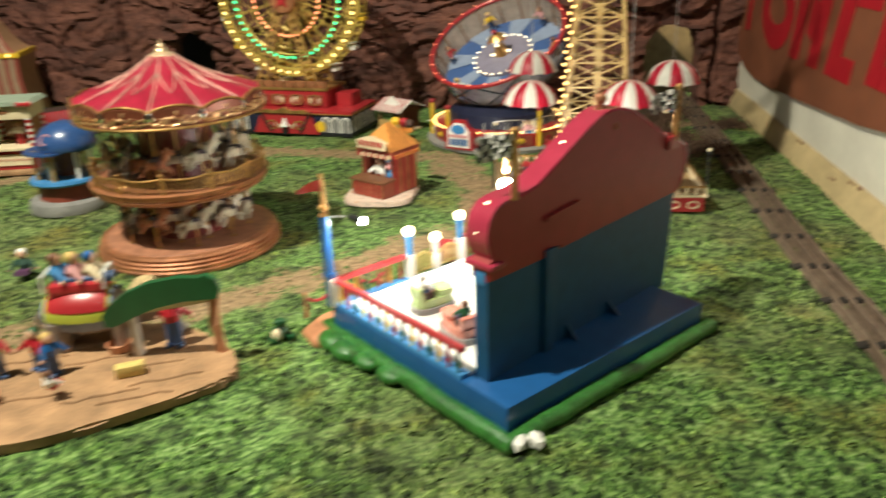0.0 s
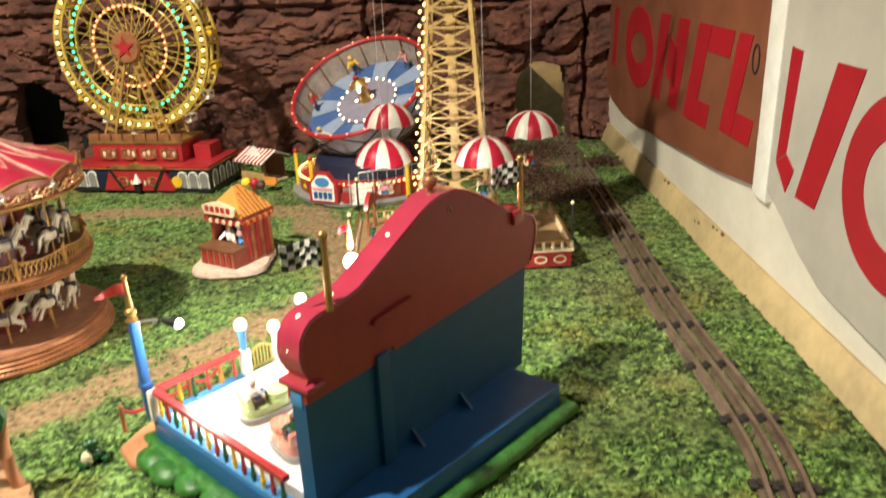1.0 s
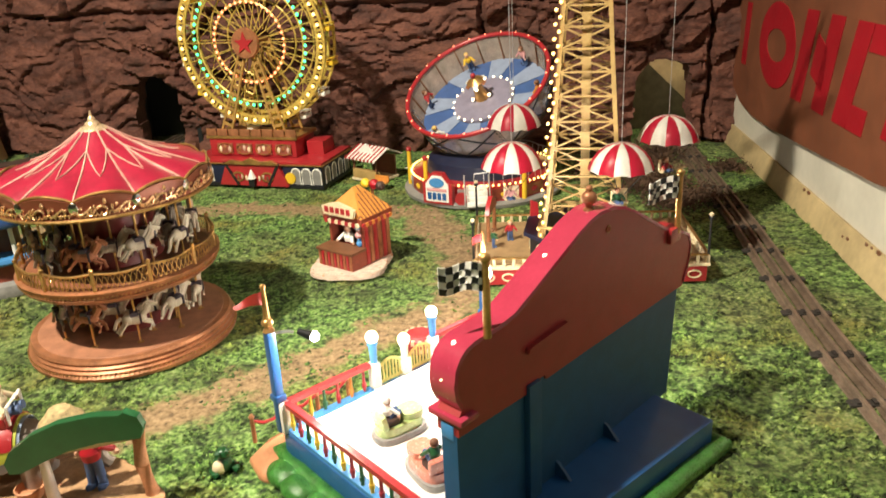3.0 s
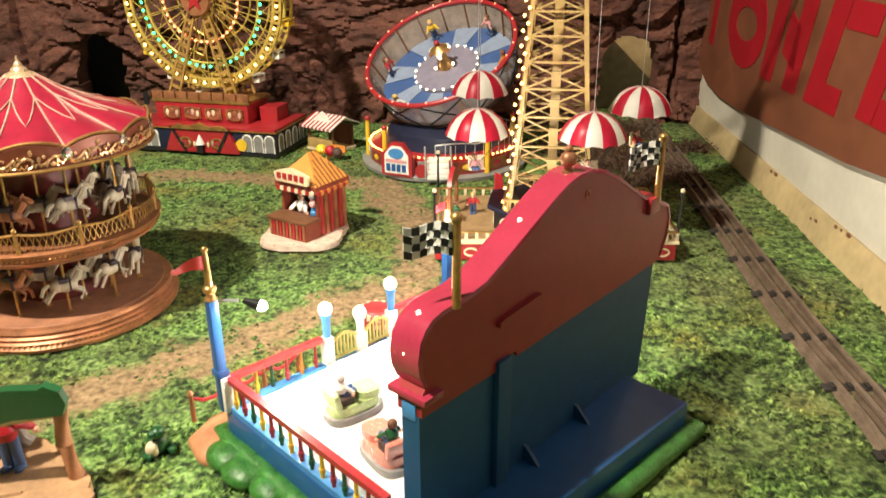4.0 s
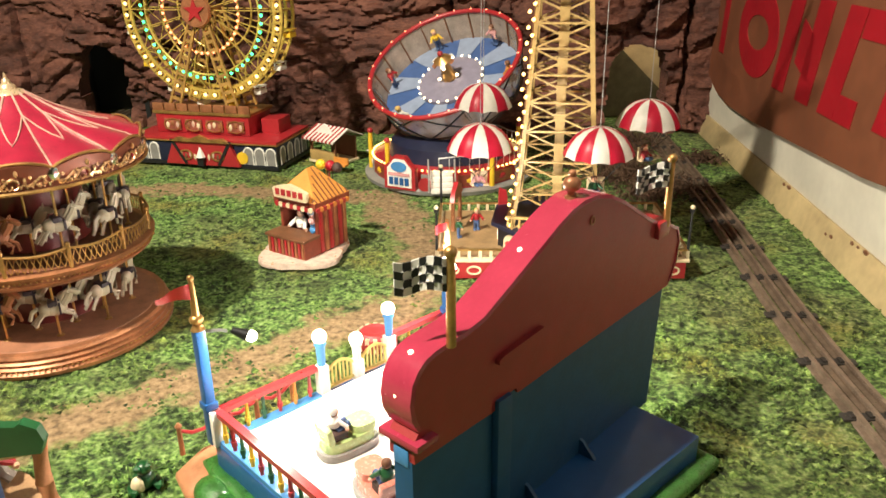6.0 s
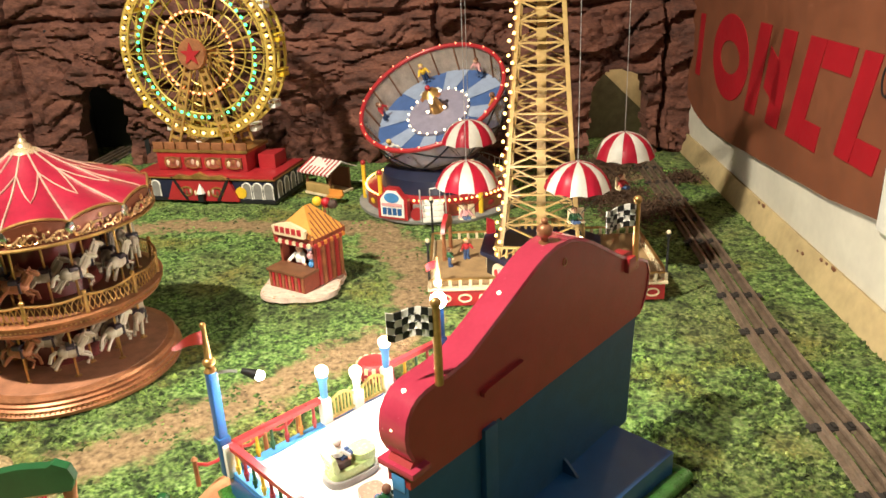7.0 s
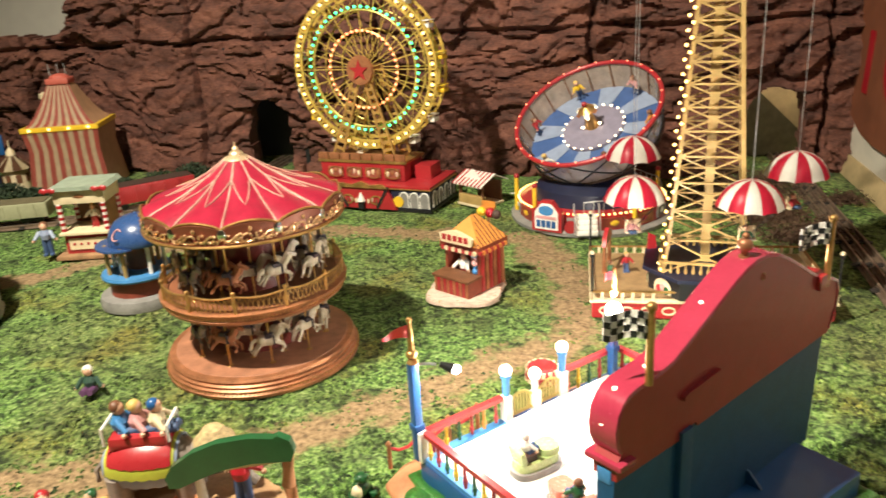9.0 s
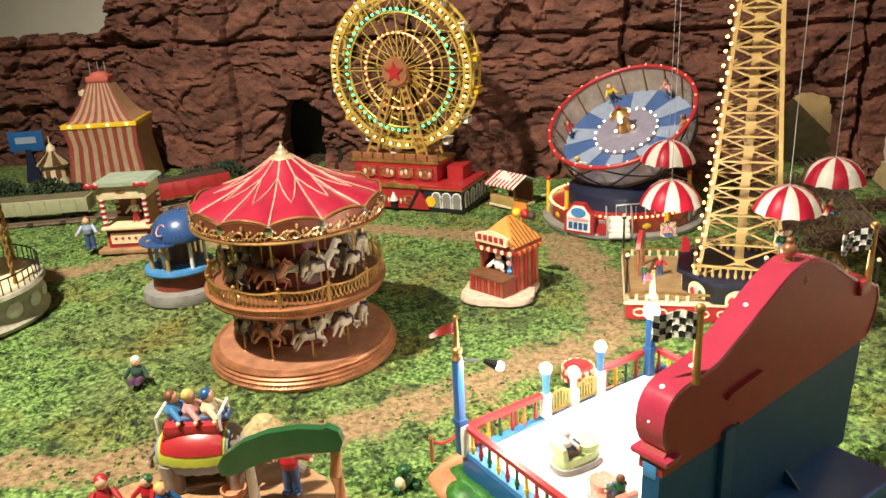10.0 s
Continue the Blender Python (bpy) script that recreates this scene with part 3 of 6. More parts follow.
def chequered_flag(parent, x, y, z, heading, pole):
    p = cyl(B(), 0.0027, 0.0024, pole, (x, y, z), 10)
    ball(p, 0.0036, (x, y, z + pole))
    staff = part("flag_pole", p, GOLD, parent)
    w, h = 0.028, 0.0185
    for name, odd, material in (("white_cloth", 0, WHITE), ("black_cloth", 1, BLACK)):
        bm = B()
        grid = flag_cloth(bm, w, h, (x, y, z + pole - 0.004), heading)
        for j in range(8):
            for i in range(14):
                if ((i // 2 + j // 2) % 2) == odd:
                    bm.faces.new((grid[j][i], grid[j][i + 1], grid[j + 1][i + 1], grid[j + 1][i]))
        bmesh.ops.delete(bm, geom=[v for v in bm.verts if not v.link_faces], context="VERTS")
        bmesh.ops.solidify(bm, geom=bm.faces[:], thickness=0.0012)
        part(name, bm, material, staff)


def wall_outline():
    """The high wall's outline, in x along it and z: low shoulder, S-curve, round crest, right shoulder."""
    left = [(0.005, 0.0), (0.005, 0.099), (0.005, 0.108), (0.005, 0.113), (0.009, 0.118)]
    shoulder = [(0.005, 0.127), (0.004, 0.136), (0.006, 0.147), (0.01, 0.153), (0.015, 0.157), (0.022, 0.159), (0.032, 0.1598)]
    crest = [(0.045, 0.1605), (0.06, 0.1635), (0.081, 0.174), (0.104, 0.186), (0.128, 0.1985), (0.14, 0.2035), (0.153, 0.2065), (0.168, 0.206), (0.183, 0.202), (0.2, 0.1935), (0.225, 0.178), (0.243, 0.167), (0.257, 0.1605)]
    right = [(0.273, 0.1545), (0.284, 0.149), (0.289, 0.138), (0.287, 0.123), (0.279, 0.106), (0.276, 0.098), (0.267, 0.0)]
    return left + shoulder + crest + right


def bumper_ride():
    ride = thing("bumper_car_ride", "toy bumper car ride with white deck and high red-blue back wall", "fairground ride", RIDE)
    s = SIDE
    part("plinth", box(B(), (s + 0.018, s, 0.03), (s / 2 + 0.009, -s / 2, 0.017), bevel=0.0015), BLUE, ride)
    part("deck", plate(B(), [(0.01, -0.008), (s - 0.01, -0.008), (s - 0.01, -s + 0.078), (0.01, -s + 0.056)], 0.0323, 0.0353), WHITE, ride, "glossy white driving deck")
    # mossy skirt round the plinth
    rnd = random.Random(2)
    path = []
    for a, b in (((-0.004, 0.006), (-0.006, -s - 0.006)), ((-0.006, -s - 0.006), (s + 0.024, -s - 0.006)), ((s + 0.024, -s - 0.006), (s + 0.022, 0.006)), ((s + 0.022, 0.006), (-0.004, 0.006))):
        for k in range(14):
            t = k / 14
            path.append((a[0] + (b[0] - a[0]) * t + rnd.uniform(-0.0018, 0.0018), a[1] + (b[1] - a[1]) * t + rnd.uniform(-0.0018, 0.0018), 0.0055))
    part("grass_skirt", tube(B(), path, 0.0085, 12, True), MOSS, ride, "glossy green moulded grass skirt")
    clay = tube(B(), [(-0.013, -0.004, 0.0), (-0.012, 0.012, 0.0), (0.006, 0.02, 0.0), (0.05, 0.022, 0.0), (0.11, 0.019, 0.0), (0.17, 0.022, 0.0), (0.23, 0.019, 0.0), (0.258, 0.008, 0.0)], 0.0175, 14)
    ball(clay, 0.0175, (-0.013, -0.004, 0.0), (1, 1, 1), 3)
    ball(clay, 0.0175, (0.258, 0.008, 0.0), (1, 1, 1), 3)
    placed(part("clay_apron", clay, CLAY, ride, "rounded clay-coloured apron"), Matrix.Diagonal((1, 1, 0.62, 1)))
    for x, y, r in ((-0.014, -0.02, 0.016), (-0.016, -0.045, 0.015), (-0.012, -0.075, 0.013), (-0.011, -0.11, 0.012)):
        part("grass_mound", ball(B(), r, (x, y, 0.004), (0.9, 1.3, 0.62), 3), MOSS, ride)
    for x, y, a in ((0.0, -s - 0.014, 30), (0.012, -s - 0.02, 70)):
        part("stone", ball(B(), 0.011, (x, y, 0.008), (1, 0.6, 0.6), 1, (0, 0, a)), WHITE, ride)
    # high back wall
    base = -s + 0.046
    body = slab(B(), [(0.005, 0.0), (0.005, 0.106), (0.274, 0.113), (0.267, 0.0)], base - 0.008, base + 0.006)
    wall = part("back_wall", body, WALLBLUE, ride, "dark blue back wall")
    placed(wall, pose(0.0095, 0, 0.0245) @ pose(0.005, base, 0) @ pose(0, 0, 0, 0, 0, 4.5) @ pose(-0.005, -base, 0) @ Matrix.Diagonal((1.055, 1, 1, 1)))
    head = [(0.005, 0.099)] + wall_outline()[2:-2] + [(0.278, 0.104), (0.2, 0.1025), (0.14, 0.1015), (0.096, 0.1), (0.092, 0.1), (0.09, 0.104), (0.083, 0.104), (0.083, 0.0985), (0.07, 0.098)]
    part("header", slab(B(), head, base - 0.01, base + 0.009), HEADER, wall, "dark red curved header")
    rim = [(x, base + 0.001, z + 0.001) for x, z in wall_outline()[4:-2]]
    r = B()
    prev = None
    for i, (x, y, z) in enumerate(rim):
        a, b = rim[max(i - 1, 0)], rim[min(i + 1, len(rim) - 1)]
        nrm = Vector((-(b[2] - a[2]), 0, b[0] - a[0])).normalized() * 0.0016
        row = [r.verts.new((x + k * nrm.x, y + d, z + k * nrm.z)) for k, d in ((-0.6, -0.012), (1, -0.0115), (1, 0.0105), (-0.6, 0.011))]
        if prev:
            for k in range(4):
                r.faces.new((prev[k], prev[(k + 1) % 4], row[(k + 1) % 4], row[k]))
        prev = row
    part("rim", r, PINK, wall, "glossy pink-red rim with bulbs")
    part("ledge", box(B(), (0.016, 0.03, 0.0045), (0.0105, base, 0.1115), bevel=0.001), PINK, wall)
    part("blue_bracket", box(B(), (0.008, 0.012, 0.012), (0.008, base, 0.1), bevel=0.002), TEAL, wall)
    ledge = slab(B(), [(0.07, 0.134), (0.074, 0.1355), (0.112, 0.1385), (0.112, 0.1365), (0.074, 0.1325), (0.07, 0.131)], base - 0.0135, base - 0.01)
    part("moulding", ledge, HEADER, wall)
    part("pilaster", box(B(), (0.013, 0.006, 0.105), (0.077, base - 0.01, 0.0525), bevel=0.001), WALLBLUE, wall)
    for x in (0.105, 0.168):
        rib = B()
        ends = [[rib.verts.new((x + dx, base + y, z)) for y, z in ((-0.007, 0.0), (-0.026, 0.0), (-0.0235, 0.006), (-0.0105, 0.0195), (-0.007, 0.02))] for dx in (0, 0.0026)]
        rib.faces.new(ends[0])
        rib.faces.new(ends[1][::-1])
        for i in range(5):
            rib.faces.new((ends[0][i], ends[1][i], ends[1][(i + 1) % 5], ends[0][(i + 1) % 5]))
        bmesh.ops.recalc_face_normals(rib, faces=rib.faces)
        part("rib", rib, WALLBLUE, wall)
    part("screw_hole", hoop(B(), 0.163, 0.1925, 0.0024, 0.0032, 0.0009, base - 0.0108, base - 0.01, 14), COPPER, wall)
    lit = wall_outline()[6:-5]
    for i in range(0, len(lit), 3):
        x, z = lit[i]
        part("rim_bulb", ball(B(), 0.0017, (x, base + 0.001, z + 0.0026), div=1), BULB_Y if i % 3 else BULB_W, wall)
    knob = cyl(B(), 0.005, 0.004, 0.004, (0.153, base, 0.2055), 12)
    cyl(knob, 0.0025, 0.0025, 0.006, (0.153, base, 0.209), 10)
    ball(knob, 0.0058, (0.153, base, 0.2175))
    ball(knob, 0.0026, (0.153, base, 0.2245))
    part("finial", knob, COPPER, wall, "copper ball finial")
    chequered_flag(wall, 0.031, base - 0.0125, 0.161, 128, 0.054)
    chequered_flag(wall, 0.26, base - 0.012, 0.16, 150, 0.052)
    part("flag_block", box(B(), (0.016, 0.02, 0.013), (0.256, base - 0.004, 0.159), bevel=0.0015), RED, wall)
    # rails and entrance
    mixed = [RED, YELLOW, GREEN, RED, ORANGE]
    baluster_rail(ride, (0.006, 0.0 - 0.004), (0.092, -0.004), 0.032, 0.06, mixed, 6)
    baluster_rail(ride, (0.17, -0.004), (0.246, -0.004), 0.032, 0.06, mixed, 5)
    baluster_rail(ride, (0.004, -0.006), (0.004, -s + 0.056), 0.032, 0.06, [YELLOW, RED, GREEN], 15)
    baluster_rail(ride, (s - 0.004, -0.006), (s - 0.004, -s + 0.08), 0.032, 0.06, mixed, 13)
    part("kerb", box(B(), (0.01, s - 0.06, 0.004), (0.006, -s / 2 + 0.026, 0.034)), TEAL, ride)
    part("kerb", box(B(), (0.085, 0.01, 0.004), (0.05, -0.006, 0.034)), TEAL, ride)
    part("rail_post", box(B(), (0.01, 0.01, 0.03), (0.002, -0.003, 0.047), bevel=0.001), WHITE, ride)
    lamp_post(ride, 0.098, -0.004, 0.052)
    lamp_post(ride, 0.134, -0.004, 0.036, paint=WHITE)
    lamp_post(ride, 0.17, -0.004, 0.052)
    for x0, x1 in ((0.1, 0.131), (0.137, 0.168)):
        gate = bar(B(), (x0, -0.004, 0.037), (x1, -0.004, 0.037), 0.002)
        arch = [(x0 + (x1 - x0) * k / 8, -0.004, 0.05 + 0.008 * math.sin(math.pi * k / 8)) for k in range(9)]
        leaf = part("entrance_gate", gate, PALE_YELLOW, ride, "pale yellow arched entrance gate")
        part("gate_arch", tube(B(), arch, 0.0014, 6), PALE_YELLOW, leaf)
        for k in range(1, 8):
            part("gate_bar", bar(B(), (arch[k][0], -0.004, 0.036), arch[k], 0.0014), PALE_YELLOW, leaf)
    # corner masts
    for name, x, y, h in (("flag_mast", 0.0, 0.0, 0.097), ("lamp_mast", 0.235, -0.011, 0.07)):
        mast = part(name, box(box(B(), (0.0078, 0.0078, h), (x, y, 0.032 + h / 2), bevel=0.0012), (0.0105, 0.0105, 0.006), (x, y, 0.066), bevel=0.001), BLUE, ride)
        if name == "flag_mast":
            f = cyl(B(), 0.0052, 0.003, 0.004, (x, y, 0.129), 12)
            ball(f, 0.0052, (x, y, 0.137), (1, 1, 0.8))
            cyl(f, 0.003, 0.0018, 0.028, (x, y, 0.139), 10)
            ball(f, 0.0026, (x, y, 0.169))
            part("gold_spire", f, GOLD, mast)
            bm = B()
            grid = flag_cloth(bm, 0.026, 0.013, (x, y, 0.165), 170, 0.002)
            for j in range(8):
                for i in range(14):
                    bm.faces.new((grid[j][i], grid[j][i + 1], grid[j + 1][i + 1], grid[j + 1][i]))
            for j in range(9):
                for i in range(15):
                    k = 1 - 0.75 * i / 14
                    mid = grid[4][i].co.copy() if j != 4 else None
                    if mid is not None:
                        grid[j][i].co = mid + (grid[j][i].co - mid) * k
            bmesh.ops.solidify(bm, geom=bm.faces[:], thickness=0.0012)
            part("pennant", bm, mat("pennant_red", (0.6, 0.07, 0.05), 0.5), mast)
            arm = tube(B(), [(x, y, 0.127), (x + 0.012, y - 0.008, 0.127), (x + 0.016, y - 0.012, 0.1265)], 0.0012)
            part("lamp_arm", arm, SILVER, mast)
            part("lamp_shade", cyl(B(), 0.0046, 0.0022, 0.012, (x + 0.027, y - 0.021, 0.122), 14, (0, -66, -40)), BLACK, mast)
            part("lamp_bulb", ball(B(), 0.0042, (x + 0.029, y - 0.0228, 0.1213)), BULB_HOT, mast)
        else:
            part("spotlight_bulb", ball(B(), 0.0085, (x, y, 0.109)), BULB_HOT, mast, "glaring white spotlight")
            f = cyl(B(), 0.0035, 0.0015, 0.03, (x + 0.002, y + 0.002, 0.124), 10)
            ball(f, 0.004, (x + 0.002, y + 0.002, 0.129))
            part("gold_spire", f, GOLD, mast)
            bm = B()
            grid = flag_cloth(bm, 0.013, 0.008, (x, y, 0.151), 170, 0.0015)
            for j in range(8):
                for i in range(14):
                    bm.faces.new((grid[j][i], grid[j][i + 1], grid[j + 1][i + 1], grid[j + 1][i]))
            bmesh.ops.solidify(bm, geom=bm.faces[:], thickness=0.001)
            part("pennant", bm, RED, mast)
    rope = [(-0.014 + 0.03 * k / 10 * 3.4, 0.03, 0.034 - 0.008 * abs(math.sin(k * math.pi / 3.34))) for k in range(11)]
    part("rope", tube(B(), rope, 0.0016), RED, ride)
    for x in (-0.014, 0.019, 0.053, 0.088):
        part("rope_post", cyl(cyl(B(), 0.0022, 0.002, 0.026, (x, 0.03, 0.012), 8), 0.003, 0.001, 0.003, (x, 0.03, 0.038), 8), COPPER, ride)


bumper_ride()


def bumper_car(label, m, body_mat, hair):
    car = thing("bumper_car", label, "bumper car", m, "bumper cars")
    o = [(0.024 * math.copysign(abs(math.cos(a)) ** 0.6, math.cos(a)), 0.014 * math.copysign(abs(math.sin(a)) ** 0.7, math.sin(a))) for a in [2 * math.pi * k / 28 for k in range(28)]]
    part("bumper", plate(B(), o, 0.0, 0.006), GREY, car)
    tub = B()
    inner = [(x * 0.88, y * 0.84) for x, y in o]
    plate(tub, inner, 0.006, 0.014)
    plate(tub, [(0.012 + x * 0.42, y * 0.72) for x, y in o], 0.014, 0.02)
    box(tub, (0.005, 0.02, 0.014), (-0.018, 0, 0.02), (0, -12, 0), 0.0015)
    part("body", tub, body_mat, car)
    part("seat", box(B(), (0.012, 0.016, 0.006), (-0.009, 0, 0.017), bevel=0.001), DARK, car)
    return car


def figure(label, m, top, legs, hair, h=0.045, arms=40, category="figurine", seated=False):
    """A small painted resin figurine, one plain mesh with painted areas."""
    s = h / 0.045
    bm = B()
    mats = [top, legs, SKIN, hair]
    def put(k, fn, *a, **kw):
        before = set(bm.faces)
        fn(bm, *a, **kw)
        for f in bm.faces:
            if f not in before:
                f.material_index = k
    if not seated:
        put(1, cyl, 0.003 * s, 0.0038 * s, 0.025 * s, (-0.0036 * s, 0, 0), 10, (0, 3, 0))
        put(1, cyl, 0.003 * s, 0.0038 * s, 0.025 * s, (0.0036 * s, 0, 0), 10, (0, -3, 0))
        put(1, ball, 0.004 * s, (-0.004 * s, -0.002 * s, 0.002 * s), (0.9, 1.5, 0.6), 1)
        put(1, ball, 0.004 * s, (0.004 * s, -0.002 * s, 0.002 * s), (0.9, 1.5, 0.6), 1)
    else:
        put(1, cyl, 0.004 * s, 0.0034 * s, 0.016 * s, (-0.0036 * s, 0, 0.019 * s), 10, (80, 0, 0))
        put(1, cyl, 0.004 * s, 0.0034 * s, 0.016 * s, (0.0036 * s, 0, 0.019 * s), 10, (80, 0, 0))
    put(0, cyl, 0.006 * s, 0.007 * s, 0.006 * s, (0, 0, 0.0225 * s), 12)
    put(0, cyl, 0.007 * s, 0.0042 * s, 0.0065 * s, (0, 0, 0.0283 * s), 12)
    for side in (-1, 1):
        put(0, cyl, 0.0026 * s, 0.0022 * s, 0.013 * s, (side * 0.0062 * s, 0, 0.032 * s), 8, (arms, side * (180 - 35), 0))
        put(2, ball, 0.0024 * s, (side * 0.0135 * s, -0.011 * s * math.sin(radians(arms)), 0.0225 * s), div=1)
    put(2, ball, 0.0052 * s, (0, -0.0006 * s, 0.039 * s), (0.9, 0.95, 1.1))
    put(3, ball, 0.0055 * s, (0, 0.0009 * s, 0.0405 * s), (0.97, 0.95, 0.95))
    ob = single("figurine", bm, mats[0], label, category, m, "figurines")
    for extra in mats[1:]:
        ob.data.materials.append(extra)
    return ob


DENIM = mat("denim_paint", (0.05, 0.09, 0.2), 0.55)
BLOND = mat("blond_paint", (0.6, 0.4, 0.12), 0.55)
ROSE = mat("rose_paint", (0.6, 0.3, 0.3), 0.5)
LIME = mat("pale_green_enamel", (0.42, 0.55, 0.22), 0.25, coat=0.5)
CORAL = mat("coral_enamel", (0.62, 0.22, 0.16), 0.25, coat=0.5)
for label, x, y, a, body, top, hair in (("pale green bumper car with a white-haired driver", 0.067, -0.079, -5, LIME, WHITE, WHITE), ("coral bumper car with a brown-haired driver beside the wall", 0.049, -0.14, 80, CORAL, GREEN, BROWN)):
    bumper_car(label, RIDE @ pose(x, y, 0.0354, 0, 0, a), body, hair)
    figure("painted driver figurine seated in a bumper car", RIDE @ pose(x, y, 0.0425, 0, 0, a) @ pose(-0.01, 0, 0, 0, 0, 90), top, DENIM, hair, 0.032, 40, seated=True)


# ---- double-deck carousel ----
CAR = pose(-0.32, 1.015, 0.0, 0, 0, 8)


def horse_mesh(name, material):
    """A leaping carousel horse on its pole, head towards +x."""
    b = B()
    ball(b, 0.0062, (0, 0, 0.02), (1.55, 0.8, 0.92))
    ball(b, 0.0058, (-0.006, 0, 0.0205), (1.0, 0.85, 1.0))
    tube(b, [(0.006, 0, 0.022), (0.0105, 0, 0.0275), (0.0125, 0, 0.0315)], 0.0031, 8)
    ball(b, 0.0034, (0.0155, 0, 0.0312), (1.6, 0.7, 0.85), 1, (0, 28, 0))
    for side in (-1, 1):
        ball(b, 0.001, (0.0125, side * 0.0012, 0.0352), (0.7, 0.7, 1.8), 1)
        tube(b, [(0.006, side * 0.0028, 0.017), (0.0125, side * 0.003, 0.0135), (0.0115 + side * 0.002, side * 0.003, 0.0075)], 0.0014, 6)
        tube(b, [(-0.008, side * 0.003, 0.018), (-0.0125, side * 0.0032, 0.013), (-0.0165 - side * 0.001, side * 0.0032, 0.0085)], 0.0015, 6)
    tube(b, [(-0.0115, 0, 0.0225), (-0.016, 0, 0.02), (-0.0185, 0, 0.0135)], 0.0017, 6)
    tube(b, [(0.0115, 0, 0.034), (0.0075, 0, 0.0295), (0.005, 0, 0.0255)], 0.0014, 6)
    return mesh_of(name, b, material)


HORSE_WHITE = horse_mesh("horse_white", mat("ivory_enamel", (0.5, 0.43, 0.32), 0.35))
HORSE_GREY = horse_mesh("horse_dapple", mat("dapple_enamel", (0.26, 0.22, 0.18), 0.35))
HORSE_BAY = horse_mesh("horse_bay", mat("bay_enamel", (0.4, 0.16, 0.08), 0.35))
sb = box(B(), (0.007, 0.0105, 0.004), (-0.001, 0, 0.0252), bevel=0.0012)
box(sb, (0.0015, 0.0108, 0.0085), (0.0035, 0, 0.0205))
SADDLE = mesh_of("saddle", sb, mat("saddle_paint", (0.05, 0.035, 0.05), 0.4))
del sb


def carousel():
    car = thing("carousel", "two-storey gold and red musical carousel with white horses, standing on turf", "carousel", CAR)
    foot = [(0.0, 0.0), (0.118, 0.0), (0.119, 0.004), (0.116, 0.006), (0.1175, 0.009), (0.1145, 0.011), (0.116, 0.014), (0.113, 0.016), (0.1145, 0.019), (0.1125, 0.022), (0.098, 0.0225)]
    part("base", lathe(B(), foot, 72), COPPER, car, "bronze stepped base with moulded edge")
    beads = B()
    for i in range(150):
        a = 2 * math.pi * i / 150
        ball(beads, 0.0013, (0.1182 * math.cos(a), 0.1182 * math.sin(a), 0.0075), (1, 1, 0.8), 1)
    tagged(part("beading", beads, GOLD, car), kind="stuff")
    part("lower_floor", lathe(B(), [(0.0, 0.0228), (0.105, 0.0228), (0.106, 0.0215)], 64), mat("salmon_deck", (0.34, 0.15, 0.085), 0.5, vary=0.25), car)
    part("lower_drum", lathe(B(), [(0.047, 0.0225), (0.047, 0.086)], 24), mat("dark_red_panels", (0.14, 0.02, 0.018), 0.35, coat=0.3), car)
    deck = [(0.0, 0.084), (0.1015, 0.084), (0.108, 0.088), (0.11, 0.0915), (0.108, 0.093), (0.111, 0.097), (0.1125, 0.1), (0.108, 0.1015), (0.0, 0.1015)]
    part("upper_floor", lathe(B(), deck, 72), COPPER, car, "bronze upper floor with moulded rim")
    beads = B()
    for i in range(150):
        a = 2 * math.pi * i / 150
        ball(beads, 0.0013, (0.1105 * math.cos(a), 0.1105 * math.sin(a), 0.0945), (1, 1, 0.8), 1)
    tagged(part("beading", beads, GOLD, car), kind="stuff")
    part("upper_deck", lathe(B(), [(0.0, 0.1025), (0.102, 0.1025), (0.103, 0.101)], 64), FLOORING, car)
    part("upper_drum", lathe(B(), [(0.05, 0.1015), (0.047, 0.13), (0.05, 0.182)], 24), bpy.data.materials["dark_red_panels"], car)
    # balustrade with lattice, in twelve bays
    for i in range(12):
        a0, a1 = 2 * math.pi * i / 12, 2 * math.pi * (i + 1) / 12
        r = 0.1078
        at = lambda t, z: (r * math.cos(a0 + (a1 - a0) * t), r * math.sin(a0 + (a1 - a0) * t), z)
        p = cyl(B(), 0.0022, 0.0022, 0.021, at(0, 0.1015), 8)
        ball(p, 0.0029, at(0, 0.1245), div=1)
        part("rail_post", p, GOLD, car)
        g = B()
        crown = lambda t: 0.1195 + 0.0028 * (1 - math.sin(math.pi * t)) - 0.001
        tube(g, [at(k / 10, crown(k / 10)) for k in range(11)], 0.0014)
        for k in range(10):
            bar(g, at(k / 10, 0.103), at(k / 10 + 0.05, 0.1105), 0.0008)
            bar(g, at(k / 10 + 0.1, 0.103), at(k / 10 + 0.05, 0.1105), 0.0008)
            bar(g, at(k / 10 + 0.05, 0.1105), at(min(k / 10 + 0.1, 1), crown(min(k / 10 + 0.1, 1))), 0.0008)
            bar(g, at(k / 10 + 0.05, 0.1105), at(k / 10, crown(k / 10)), 0.0008)
        part("lattice", g, GOLD, car, "gold lattice balustrade")
    # poles and horses on both floors
    for floor, z, rad in ((0, 0.0228, 0.079), (1, 0.1025, 0.086)):
        for i in range(10):
            a = 2 * math.pi * (i + 0.35 * floor) / 10
            lift = 0.002 + 0.008 * ((i * 7 + floor * 3) % 5) / 4
            for rr, shift in ((rad, 0), (0.063 - 0.006 * (1 - floor), 0.3)):
                q = a + shift
                x, y = rr * math.cos(q), rr * math.sin(q)
                part("pole", cyl(cyl(B(), 0.0013, 0.0013, 0.064 if floor == 0 else 0.082, (x, y, z), 8), 0.004, 0.0028, 0.0012, (x, y, z), 12), GOLD, car)
